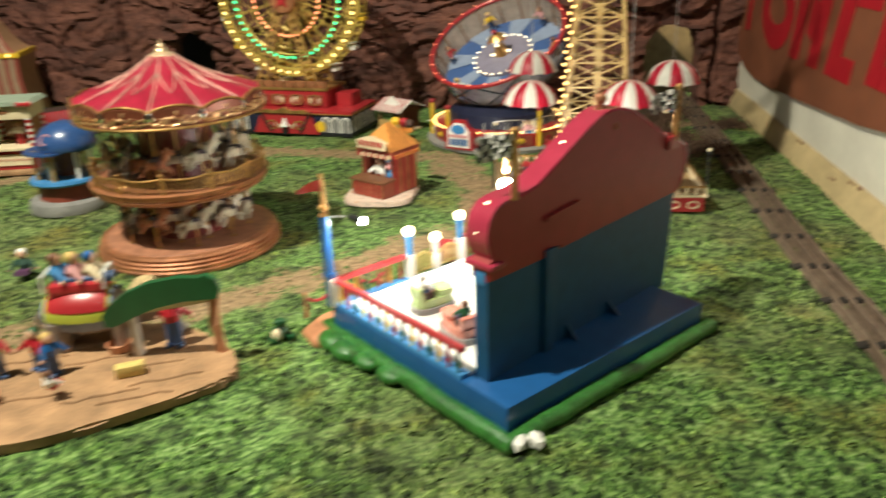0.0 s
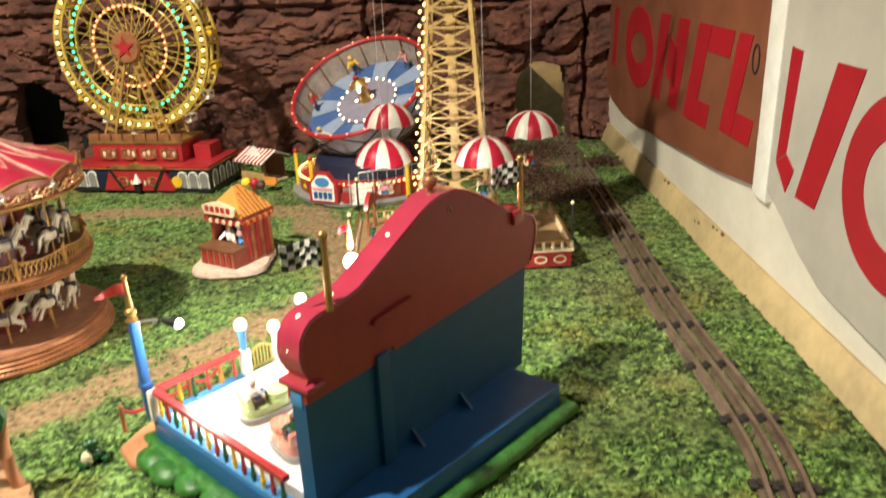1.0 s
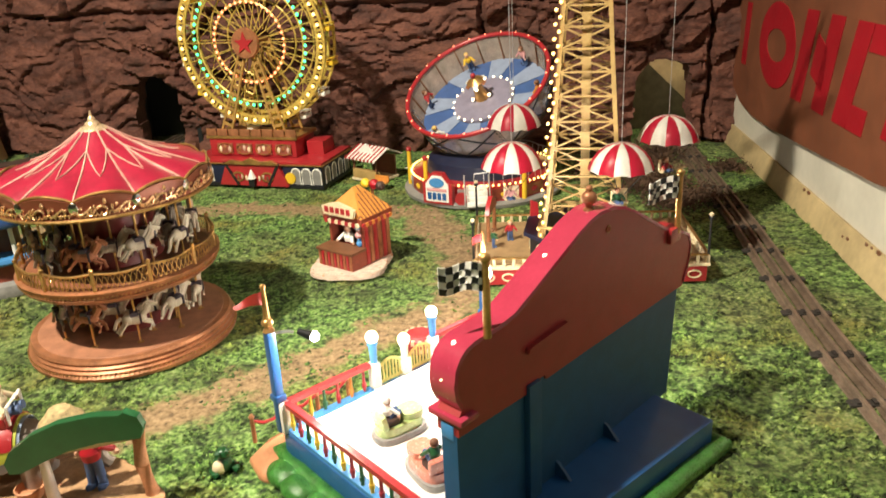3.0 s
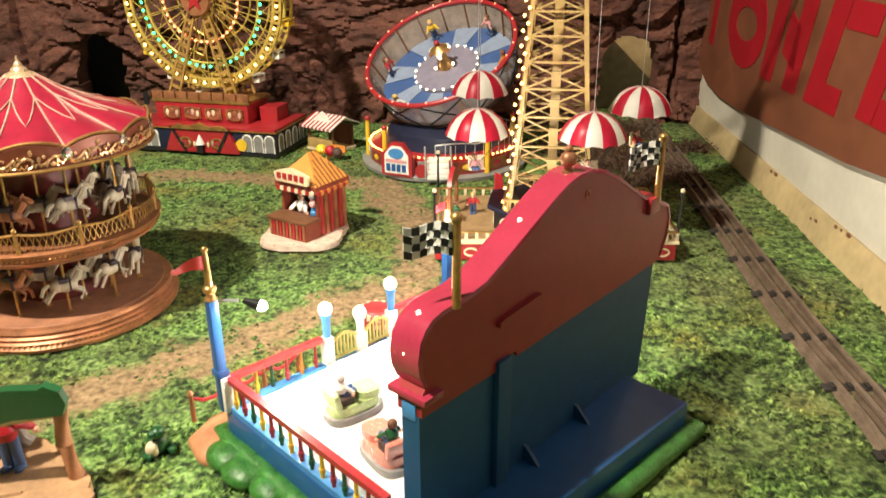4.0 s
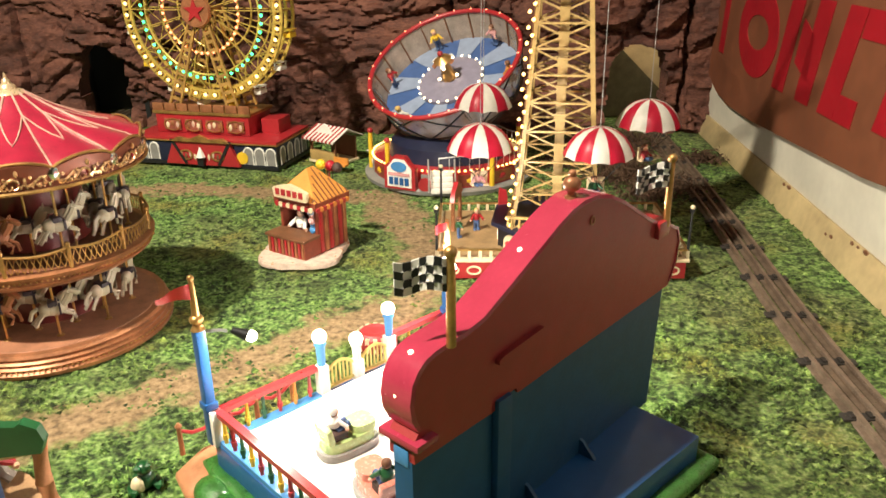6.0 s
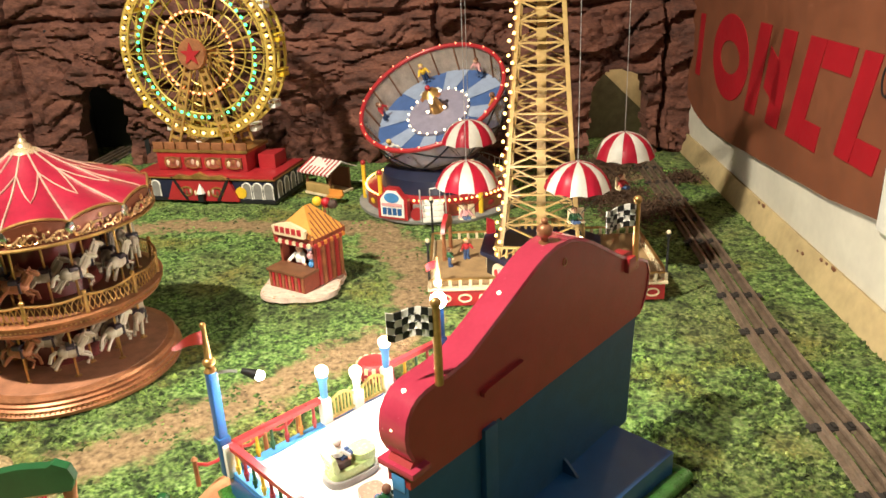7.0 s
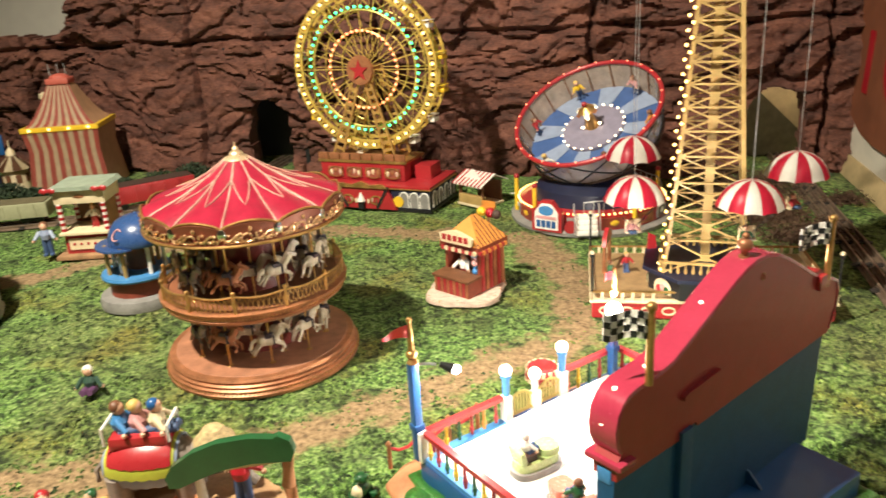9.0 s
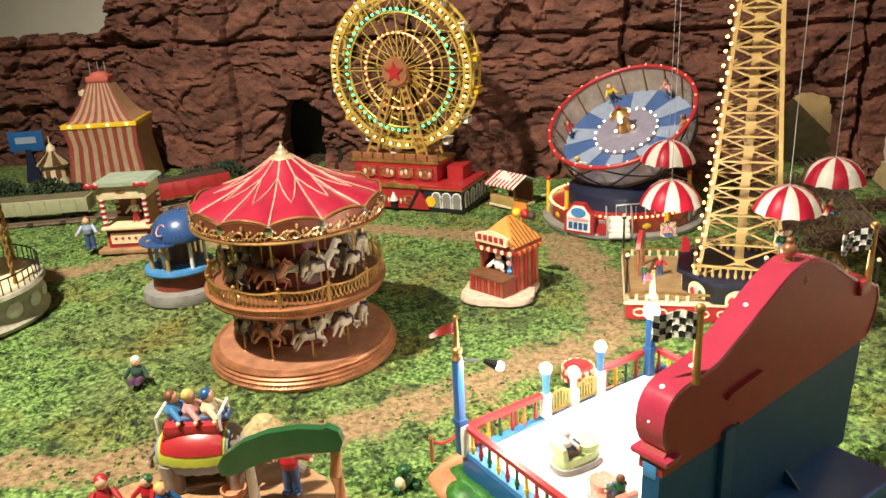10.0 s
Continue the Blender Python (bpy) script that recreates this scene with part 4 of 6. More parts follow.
                kind = (HORSE_WHITE, HORSE_WHITE, HORSE_GREY, HORSE_BAY)[(i + (rr < 0.07)) % 4]
                horse = part("horse", kind, None, car)
                placed(horse, pose(x, y, z + lift, 0, 0, math.degrees(q) + 90) @ Matrix.Scale(1.26, 4))
                part("saddle", SADDLE, None, horse)
    # scalloped frieze and canopy
    scallop = lambda a: abs(math.sin(a * 6)) ** 0.7
    f = B()
    seg = 144
    rows = []
    for r, z, k in ((0.113, 0.1805, 0), (0.1165, 0.182, 0), (0.1142, 0.186, 0), (0.1138, 0.192, 0.5), (0.1151, 0.198, 1.0), (0.112, 0.1995, 1.0)):
        rows.append([f.verts.new((r * math.cos(2 * math.pi * i / seg), r * math.sin(2 * math.pi * i / seg), z + k * 0.0075 * scallop(2 * math.pi * i / seg))) for i in range(seg)])
    for a, b in zip(rows, rows[1:]):
        for i in range(seg):
            f.faces.new((a[i], a[(i + 1) % seg], b[(i + 1) % seg], b[i]))
    part("frieze", f, mat("frieze_bronze", (0.2, 0.055, 0.03), 0.4, 0.3), car, "gold scalloped frieze with scrollwork")
    part("lower_cord", tube(B(), ring_points(0.116, 0.1815, 96), 0.0019, 6, True), GOLD, car)
    orn = B()
    on = lambda q, z: (0.1158 * math.cos(q), 0.1158 * math.sin(q), z)
    for i in range(12):
        a = 2 * math.pi * i / 12
        for side in (-1, 1):
            # a running S-scroll that curls into a spiral, with leaves and a bead
            curl = []
            for k in range(22):
                t = k / 21
                q = a + math.pi / 12 + side * (0.02 + 0.2 * t)
                curl.append(on(q + 0.03 * math.cos(t * 9.5), 0.1905 + 0.0042 * math.sin(t * 12.5) * (1 - 0.3 * t)))
            tube(orn, curl, 0.0013, 5)
            low = [on(a + math.pi / 12 + side * 0.24 * k / 20 + 0.012 * math.sin(k * 1.9), 0.1868 + 0.0022 * math.cos(k * 1.9)) for k in range(21)]
            tube(orn, low, 0.0009, 5)
            for q, z, size in ((0.09, 0.1945, 0.0017), (0.15, 0.187, 0.0019), (0.2, 0.1935, 0.0015)):
                ball(orn, size, on(a + math.pi / 12 + side * q, z), (1, 1, 1.2), 1)
        ball(orn, 0.0026, on(a + math.pi / 12, 0.199), (0.8, 0.8, 1.3), 1)
    tagged(part("scrollwork", orn, mat("bright_gold", (0.8, 0.5, 0.26), 0.28, 0.8), car), kind="stuff")
    red_band = B()
    for i in range(12):
        a = 2 * math.pi * (i + 0.5) / 12
        ball(red_band, 0.004, (0.1145 * math.cos(a), 0.1145 * math.sin(a), 0.1905), (0.5, 0.5, 1.0), 1)
    tagged(part("red_rosette", red_band, RED, car), kind="stuff")
    for i in range(12):
        a = 2 * math.pi * i / 12
        part("mirror", ball(B(), 0.0052, (0.1149 * math.cos(a), 0.1149 * math.sin(a), 0.194), (0.35, 1.0, 1.25), 2, (0, 0, math.degrees(a))), mat("mirror_glass", (0.75, 0.75, 0.7), 0.08, 1.0, vary=0.02, bump=0) if i == 0 else bpy.data.materials["mirror_glass"], car)
    can = B()
    prof = [(0.1124, 0.199, 1.0), (0.102, 0.2045, 0.85), (0.0865, 0.2105, 0.62), (0.068, 0.2178, 0.4), (0.05, 0.2268, 0.25), (0.033, 0.237, 0.1), (0.0185, 0.247, 0.0), (0.0125, 0.2515, 0.0)]
    rows = [[can.verts.new((r * math.cos(2 * math.pi * i / seg), r * math.sin(2 * math.pi * i / seg), z + k * 0.0085 * scallop(2 * math.pi * i / seg) - k * 0.001)) for i in range(seg)] for r, z, k in prof]
    for a, b in zip(rows, rows[1:]):
        for i in range(seg):
            can.faces.new((a[i], a[(i + 1) % seg], b[(i + 1) % seg], b[i]))
    part("canopy", can, CANVAS, car, "glossy crimson scalloped canopy")
    # underside coloured near black, which puts the canopy's inner shade into the paint
    part("shaded_canopy_underside", lathe(B(), [(0.0, 0.182), (0.1128, 0.1815), (0.1128, 0.184), (0.0, 0.186)], 48), DARK, car)
    rose = mat("rose_gold_trim", (0.64, 0.38, 0.31), 0.4, 0.15, vary=0.3)
    for i in range(12):
        a = 2 * math.pi * i / 12
        pt = lambda r, z, q: (r * math.cos(q), r * math.sin(q), z)
        part("seam", tube(B(), [pt(r, z + 0.0007, a) for r, z, k in prof], 0.0011, 6), rose, car)
        d = math.pi / 12
        zig = [pt(0.038, 0.2348, a), pt(0.056, 0.2261, a + d * 0.5), pt(0.072, 0.2199, a + d * 0.8), pt(0.084, 0.2165, a + d), pt(0.072, 0.2199, a + d * 1.2), pt(0.056, 0.2261, a + d * 1.5), pt(0.038, 0.2348, a + 2 * d)]
        part("zigzag_trim", tube(B(), zig, 0.0008, 6), rose, car)
        tube_edge = [pt(0.1136, 0.2 + 0.0078 * scallop(a + 2 * d * k / 12), a + 2 * d * k / 12) for k in range(13)]
        part("edge_cord", tube(B(), tube_edge, 0.0014, 6), GOLD, car)
    top = lathe(B(), [(0.0, 0.249), (0.0145, 0.2485), (0.0155, 0.2505), (0.013, 0.253), (0.0085, 0.2545), (0.0075, 0.2575), (0.0045, 0.2595), (0.0035, 0.263), (0.0018, 0.2645), (0.001, 0.2695), (0.0, 0.27)], 24)
    part("finial", top, mat("pale_gold", (0.8, 0.58, 0.36), 0.3, 0.6), car, "pale gold turned finial")


carousel()


# ---- ferris wheel ----
FW = pose(-0.292, 1.695, 0.0, 0, 0, -17)


def ferris_wheel():
    fw = thing("ferris_wheel", "gold toy ferris wheel with coloured bulb rings on red base", "ferris wheel", FW)
    w, d = 0.29, 0.135
    house = part("base", box(B(), (w, d, 0.046), (0, 0, 0.024), bevel=0.001), NAVY, fw, "navy base with white arched windows")
    part("base_board", box(B(), (w + 0.006, d + 0.006, 0.006), (0, 0, 0.003)), BLACK, house)
    part("red_deck", box(B(), (w + 0.004, d + 0.004, 0.005), (0, 0, 0.049), bevel=0.001), RED, house)
    part("red_front", slab(B(), [(-0.075, 0.004), (0.075, 0.004), (0.055, 0.05), (-0.055, 0.05)], -d / 2 - 0.008, -d / 2), RED, house)
    part("awning", slab(B(), [(-0.06, 0.047), (0.06, 0.047), (0.045, 0.055), (0.02, 0.052), (0.0, 0.06), (-0.02, 0.052), (-0.045, 0.055)], -d / 2 - 0.012, -d / 2 - 0.005), GOLD, house)
    for sx in (-1, 1):
        wedge = [(sx * 0.056, 0.05), (sx * 0.062, 0.05), (sx * 0.036, 0.006), (sx * 0.03, 0.006)]
        part("black_band", slab(B(), wedge if sx > 0 else wedge[::-1], -d / 2 - 0.0098, -d / 2 - 0.008), BLACK, house)
        for k in range(4):
            part("painted_figure", ball(B(), 0.0042, (sx * (0.014 + 0.009 * k), -d / 2 - 0.0085, 0.019 + 0.004 * (k % 2)), (0.7, 0.35, 1.5), 1), (CREAM, ROSE_CREAM, BROWN, COPPER)[k], house)
    part("gilt_moulding", box(B(), (w + 0.007, d + 0.007, 0.0022), (0, 0, 0.0455)), GOLD, house)
    for x in (-0.032, 0.032):
        part("gilt_scroll", hoop(B(), x, 0.022, 0.014, 0.01, 0.003, -d / 2 - 0.0095, -d / 2 - 0.008, 18), GOLD, house)
    u = slab(B(), [(-0.006, 0.004), (0.006, 0.004), (0.006, 0.02), (-0.006, 0.02)], -d / 2 - 0.016, -d / 2 - 0.009)
    kiosk = part("ticket_kiosk", u, BLACK, house)
    part("kiosk_roof", cyl(B(), 0.009, 0.001, 0.018, (0, -d / 2 - 0.012, 0.02), 8), WHITE, kiosk)

    def window(x, y, turn):
        m = pose(x, y, 0, 0, 0, turn)
        arch = [(-0.009, 0.008), (-0.009, 0.03)] + [(-0.009 * math.cos(math.pi * k / 8), 0.03 + 0.009 * math.sin(math.pi * k / 8)) for k in range(1, 8)] + [(0.009, 0.03), (0.009, 0.008)]
        win = placed(part("arched_window", tube(B(), [(px, 0, pz) for px, pz in arch], 0.0016, 6), WHITE, house), m)
        part("pane", slab(B(), arch, -0.0002, 0.001), GREY, win)
    for x in (-0.125, -0.102, 0.09, 0.112, 0.134):
        window(x, -d / 2 - 0.001, 0)
    for y in (-0.045, -0.015, 0.015, 0.045):
        window(w / 2 + 0.001, y, 90)
    part("yellow_emblem", cyl(B(), 0.011, 0.011, 0.003, (0.078, -d / 2, 0.02), 20, (90, 0, 0)), YELLOW, house)
    up = part("upper_house", box(B(), (0.19, 0.085, 0.036), (-0.015, 0.005, 0.07), bevel=0.001), RED, fw, "red upper storey with painted panels")
    panel_red = mat("panel_brick_red", (0.3, 0.09, 0.055), 0.45, vary=0.3)
    for k in range(4):
        x = -0.075 + 0.043 * k
        part("painted_panel", box(B(), (0.034, 0.003, 0.02), (x, -0.039, 0.068)), panel_red, up)
        part("panel_frame", hoop(B(), x, 0.068, 0.0175, 0.0115, 0.0016, -0.0418, -0.0402, 20), GOLD, up)
        for j in range(3):
            part("panel_motif", ball(B(), 0.005, (x - 0.01 + 0.01 * j, -0.0405, 0.067 + 0.003 * (j % 2)), (0.8, 0.3, 1.3), 1), (CREAM, COPPER, ROSE_CREAM)[(j + k) % 3], up)
    part("platform", box(B(), (0.2, 0.09, 0.006), (-0.015, 0.005, 0.09), bevel=0.001), GOLD, fw)
    for k in range(8):
        part("parapet_block", box(B(), (0.022, 0.004, 0.014), (-0.102 + 0.025 * k, -0.038, 0.1), bevel=0.0008), COPPER, fw)
    part("red_step", box(B(), (0.035, 0.05, 0.028), (0.105, 0.02, 0.064), bevel=0.001), RED, fw)
    hub_z, R = 0.27, 0.157
    leg_gold = mat("leg_gold", (0.5, 0.29, 0.09), 0.4, 0.3, vary=0.25)
    # legs: drilled plates in an A on both faces
    for y in (-0.03, 0.036):
        for s in (-1, 1):
            x0, z0, x1, z1 = s * 0.062 - 0.012, 0.092, s * 0.006 - 0.0, hub_z
            leg = B()
            dx, dz = x1 - x0, z1 - z0
            L = math.hypot(dx, dz)
            ux, uz = dx / L, dz / L
            for edge in (-1, 1):
                wide = lambda t: 0.0105 - 0.005 * t
                bar(leg, (x0 - uz * edge * wide(0), y, z0 + ux * edge * wide(0)), (x1 - uz * edge * wide(1), y, z1 + ux * edge * wide(1)), 0.0046, 0.004)
            for k in range(12):
                t = (k + 0.5) / 12
                bar(leg, (x0 + dx * t - uz * wide(t), y, z0 + dz * t + ux * wide(t)), (x0 + dx * t + uz * wide(t), y, z0 + dz * t - ux * wide(t)), 0.0038, 0.0055)
            part("leg", leg, leg_gold, fw)
    part("axle", cyl(B(), 0.006, 0.006, 0.086, (0, -0.04, hub_z), 16, (-90, 0, 0)), GOLD, fw)
    c = lambda r, a, y: (r * math.cos(a), y, hub_z + r * math.sin(a))
    frame_gold = mat("brass_green_gold", (0.6, 0.42, 0.1), 0.35, 0.3, vary=0.2)
    for y in (-0.02, 0.026):
        rim = hoop(B(), 0, hub_z, R, R, 0.005, y - 0.002, y + 0.002, 72)
        hoop(rim, 0, hub_z, R - 0.0125, R - 0.0125, 0.0055, y - 0.002, y + 0.002, 72)
        for k in range(48):
            a = 2 * math.pi * k / 48
            bar(rim, c(R - 0.003, a, y), c(R - 0.015, a, y), 0.0085, 0.0038)
        part("rim", rim, frame_gold, fw, "brass rim pierced with holes")
        for r in (0.112, 0.074):
            part("inner_hoop", tube(B(), [c(r, 2 * math.pi * k / 56, y) for k in range(56)], 0.0018, 6, True), frame_gold, fw)
        for k in range(24):
            a = 2 * math.pi * k / 24
            part("spoke", bar(B(), c(0.02, a, y), c(R - 0.012, a, y), 0.0016), frame_gold, fw)
            if k % 2 == 0:
                da = math.pi / 12
                part("brace", bar(bar(B(), c(R - 0.013, a, y), c(0.112, a + da, y), 0.0014), c(R - 0.013, a + 2 * da, y), c(0.112, a + da, y), 0.0014), frame_gold, fw)
    for k in range(24):
        a = 2 * math.pi * k / 24
        part("cross_bar", bar(B(), c(R - 0.007, a, -0.02), c(R - 0.007, a, 0.026), 0.0025), frame_gold, fw)
    hub = part("hub_disc", cyl(B(), 0.029, 0.027, 0.006, (0, -0.034, hub_z), 28, (90, 0, 0)), COPPER, fw)
    star = [((0.021 if k % 2 == 0 else 0.0085) * math.sin(2 * math.pi * k / 10), hub_z + (0.021 if k % 2 == 0 else 0.0085) * math.cos(2 * math.pi * k / 10)) for k in range(10)]
    part("star", slab(B(), star, -0.0425, -0.0395), RED, hub)
    for k in range(16):
        a = 2 * math.pi * (k + 0.5) / 16
        x, y, z = c(R + 0.002, a, 0.003)
        cab = B()
        box(cab, (0.014, 0.026, 0.0075), (x, y, z - 0.011), bevel=0.0015)
        box(cab, (0.015, 0.028, 0.0015), (x, y, z - 0.001), bevel=0.0006)
        for sx in (-0.0055, 0.0055):
            for sy in (-0.011, 0.011):
                bar(cab, (x + sx, y + sy, z - 0.008), (x + sx, y + sy, z - 0.001), 0.0011)
        part("gondola", cab, WHITE if k % 3 else YELLOW, fw)
    for r, count, m, s in ((R - 0.0085, 48, BULB_Y, 0.0036), (0.118, 52, BULB_G, 0.0033), (0.074, 40, BULB_R, 0.0029)):
        lamp = None
        for k in range(count):
            a = 2 * math.pi * (k + 0.5) / count
            if lamp is None:
                lamp = mesh_of("bulb", ball(B(), s, div=1), m)
            placed(part("bulb", lamp, None, fw), Matrix.Translation(c(r, a, -0.0235)))


ferris_wheel()


# ---- tilted spinning drum ride ----
TILT_AT = pose(0.132, 1.566, 0.0)


def drum_ride():
    ride = thing("drum_ride", "toy spinning drum ride with tilted red-rimmed cage, sign and lit steps", "fairground ride", TILT_AT)
    part("base", lathe(B(), [(0.0, 0.0), (0.147, 0.0), (0.148, 0.006), (0.144, 0.0085), (0.0, 0.0085)], 64), GREY, ride, "grey round base plate")
    part("plinth", lathe(B(), [(0.132, 0.0085), (0.132, 0.034), (0.128, 0.0365), (0.0, 0.037)], 64), RED, ride)
    for k in range(14):
        a = 2 * math.pi * k / 14
        part("painted_panel", box(B(), (0.003, 0.044, 0.019), (0.1315 * math.cos(a), 0.1315 * math.sin(a), 0.021), (0, 0, math.degrees(a))), (COPPER, GREY, RUST)[k % 3], ride)
        x, y = 0.134 * math.cos(a), 0.134 * math.sin(a)
        part("swirl", ball(B(), 0.008, (x, y, 0.021), (0.25, 1.1, 0.7), 1, (0, 0, math.degrees(a))), (RED, WHITE, YELLOW)[k % 3], ride)
    # navy in place of blue puts the cage's shadow into the drum's colour
    part("blue_drum", lathe(B(), [(0.105, 0.037), (0.1, 0.06), (0.06, 0.09), (0.0, 0.1)], 40), NAVY, ride)
    lamp = mesh_of("bulb", ball(B(), 0.0023, div=1), BULB)
    for k in range(84):
        a = 2 * math.pi * k / 84
        placed(part("bulb", lamp, None, ride), Matrix.Translation((0.1335 * math.cos(a), 0.1335 * math.sin(a), 0.0375)))
    for k in range(26):
        a = radians(-100 + 190 * k / 25)
        part("fence_bar", bar(B(), (0.126 * math.cos(a), 0.126 * math.sin(a), 0.037), (0.126 * math.cos(a), 0.126 * math.sin(a), 0.056), 0.0012), SILVER, ride)
    part("fence_rail", tube(B(), [(0.126 * math.cos(radians(-100 + 190 * k / 40)), 0.126 * math.sin(radians(-100 + 190 * k / 40)), 0.0565 + 0.003 * abs(math.sin(k * 0.47))) for k in range(41)], 0.0011), SILVER, ride)
    for a, h in ((-62, 0.07), (-140, 0.07), (178, 0.065), (20, 0.06)):
        x, y = 0.137 * math.cos(radians(a)), 0.137 * math.sin(radians(a))
        post = part("corner_post", cyl(B(), 0.0042, 0.0038, h, (x, y, 0.008), 12), YELLOW, ride)
        part("post_cap", ball(B(), 0.0052, (x, y, 0.009 + h)), RED, post)
    # steps towards the visitor
    stairs = B()
    for k in range(4):
        box(stairs, (0.036, 0.01, 0.007), (-0.018, -0.152 + 0.008 * k, 0.0115 + 0.0075 * k), bevel=0.0008)
    part("steps", stairs, WHITE, ride, "white plastic steps")
    for x in (-0.039, 0.003):
        part("step_rail", tube(B(), [(x, -0.156, 0.01), (x, -0.156, 0.03), (x, -0.128, 0.056), (x, -0.128, 0.036)], 0.0013), SILVER, ride)
    sign = part("sign", slab(B(), [(-0.028, 0.006), (0.028, 0.006), (0.028, 0.043), (0.019, 0.049), (0.01, 0.061), (-0.01, 0.061), (-0.019, 0.049), (-0.028, 0.043)], -0.005, 0.005), RED, ride, "red sign with a blue and white shield")
    placed(sign, pose(-0.083, -0.12, 0.001, 0, 0, -28))
    part("sign_face", slab(B(), [(-0.022, 0.01), (0.022, 0.01), (0.022, 0.041), (0.009, 0.056), (-0.009, 0.056), (-0.022, 0.041)], -0.0065, -0.005), WHITE, sign)
    part("sign_dome", slab(B(), ellipse(0.0, 0.044, 0.014, 0.0085, 20), -0.008, -0.0065), TEAL, sign)
    for k in range(4):
        part("sign_mark", slab(B(), [(-0.018 + 0.0095 * k, 0.014), (-0.011 + 0.0095 * k, 0.014), (-0.011 + 0.0095 * k, 0.026), (-0.018 + 0.0095 * k, 0.026)], -0.008, -0.0065), BLUE, sign)
    part("sign_band", slab(B(), [(-0.019, 0.029), (0.019, 0.029), (0.019, 0.034), (-0.019, 0.034)], -0.008, -0.0065), ROSE, sign)
    part("red_disc", cyl(B(), 0.011, 0.011, 0.004, (-0.045, -0.136, 0.018), 20, (90, 0, 0)), RED, ride)
    # the tilted cage
    nrm = Vector((-0.4, -0.52, 1)).normalized()
    m = Matrix.Translation((-0.008, 0.0, 0.19)) @ nrm.to_track_quat("Z", "Y").to_matrix().to_4x4()
    def tip(ob):
        return placed(ob, m)
    R, low = 0.134, -0.06
    tip(part("top_rim", tube(B(), ring_points(R, 0, 64), 0.0042, 10, True), RED, ride, "thick red top rim"))
    tip(part("bottom_rim", tube(B(), ring_points(R - 0.012, low, 64), 0.003, 8, True), DARK, ride))
    tip(part("cage_wall", lathe(B(), [(R, 0), (R - 0.012, low), (R - 0.0135, low), (R - 0.0015, 0)], 64), MESHP, ride, "smoky translucent cage wall"))
    tip(part("outer_floor", lathe(B(), [(0.05, -0.044), (R - 0.011, -0.05), (R - 0.012, -0.056), (0.0, -0.06)], 64), SLATE, ride))
    for k in range(0, 16, 2):
        seg = B()
        rows = [[seg.verts.new((r * math.cos(2 * math.pi * (k + j / 4) / 16), r * math.sin(2 * math.pi * (k + j / 4) / 16), z)) for j in range(5)] for r, z in ((0.05, -0.0425), (R - 0.012, -0.0485))]
        for j in range(4):
            seg.faces.new((rows[0][j], rows[1][j], rows[1][j + 1], rows[0][j + 1]))
        tip(part("pale_sector", seg, PALE, ride))
    tip(part("centre_floor", lathe(B(), [(0.058, -0.044), (0.057, -0.038), (0.03, -0.034), (0.0, -0.033)], 48), VIOLET, ride))
    tip(part("centre_post", lathe(B(), [(0.014, -0.034), (0.01, -0.02), (0.008, 0.0), (0.016, 0.004), (0.004, 0.012), (0.0, 0.013)], 20), GOLD, ride))
    tip(part("post_knob", ball(B(), 0.005, (0, 0, 0.017)), RED, ride))
    for k in range(6):
        a = 2 * math.pi * k / 6
        tip(part("canopy_panel", bar(B(), (0.0, 0.0, 0.011), (0.02 * math.cos(a), 0.02 * math.sin(a), 0.001), 0.009, 0.0015), WHITE if k % 2 else COPPER, ride))
    lamp = mesh_of("bulb", ball(B(), 0.0021, div=1), BULB_W)
    for k in range(22):
        a = 2 * math.pi * k / 22
        placed(part("bulb", lamp, None, ride), m @ Matrix.Translation((0.058 * math.cos(a), 0.058 * math.sin(a), -0.0365)))
    for k in range(6):
        a = 2 * math.pi * k / 6
        placed(part("bulb", lamp, None, ride), m @ Matrix.Translation((0.018 * math.cos(a), 0.018 * math.sin(a), -0.026 + 0.024 * (k % 2))) @ Matrix.Scale(1.5, 4))
    small = mesh_of("bulb", ball(B(), 0.0016, div=1), BULB_R)
    for k in range(26):
        a = 2 * math.pi * k / 26
        placed(part("bulb", small, None, ride), m @ Matrix.Translation((R * math.cos(a), R * math.sin(a), 0.0045)))
    for k in range(9):
        a, b = 2 * math.pi * k / 9, 2 * math.pi * (k + 1) / 9
        for a0, a1 in ((a, b), (b, a)):
            pts = []
            for j in range(7):
                q, z = a0 + (a1 - a0) * j / 6, low * j / 6
                r = R - 0.012 * j / 6 + 0.001
                pts.append((r * math.cos(q), r * math.sin(q), z))
            tip(part("cross_brace", tube(B(), pts, 0.0014), BLACK, ride))
    for k in range(18):
        a = 2 * math.pi * k / 18
        tip(part("panel_divider", bar(B(), ((R - 0.003) * math.cos(a), (R - 0.003) * math.sin(a), 0), ((R - 0.014) * math.cos(a), (R - 0.014) * math.sin(a), -0.05), 0.0022), BROWN, ride))
    tops = ((ORANGE, BROWN), (ROSE, BROWN), (YELLOW, BLOND), (RED, BROWN), (WHITE, BLOND), (TEAL, BROWN))
    for k, (top, hair) in enumerate(tops):
        a = 2 * math.pi * (k + 0.2) / 6
        spot = TILT_AT @ m @ pose(0.112 * math.cos(a), 0.112 * math.sin(a), -0.047, 0, 0, math.degrees(a) - 90)
        figure("painted rider figurine leaning against the drum cage", spot, top, DENIM, hair, 0.04)


drum_ride()


# ---- parachute tower ----
TOWER = pose(0.246, 1.15, 0.0, 0, 0, -12)


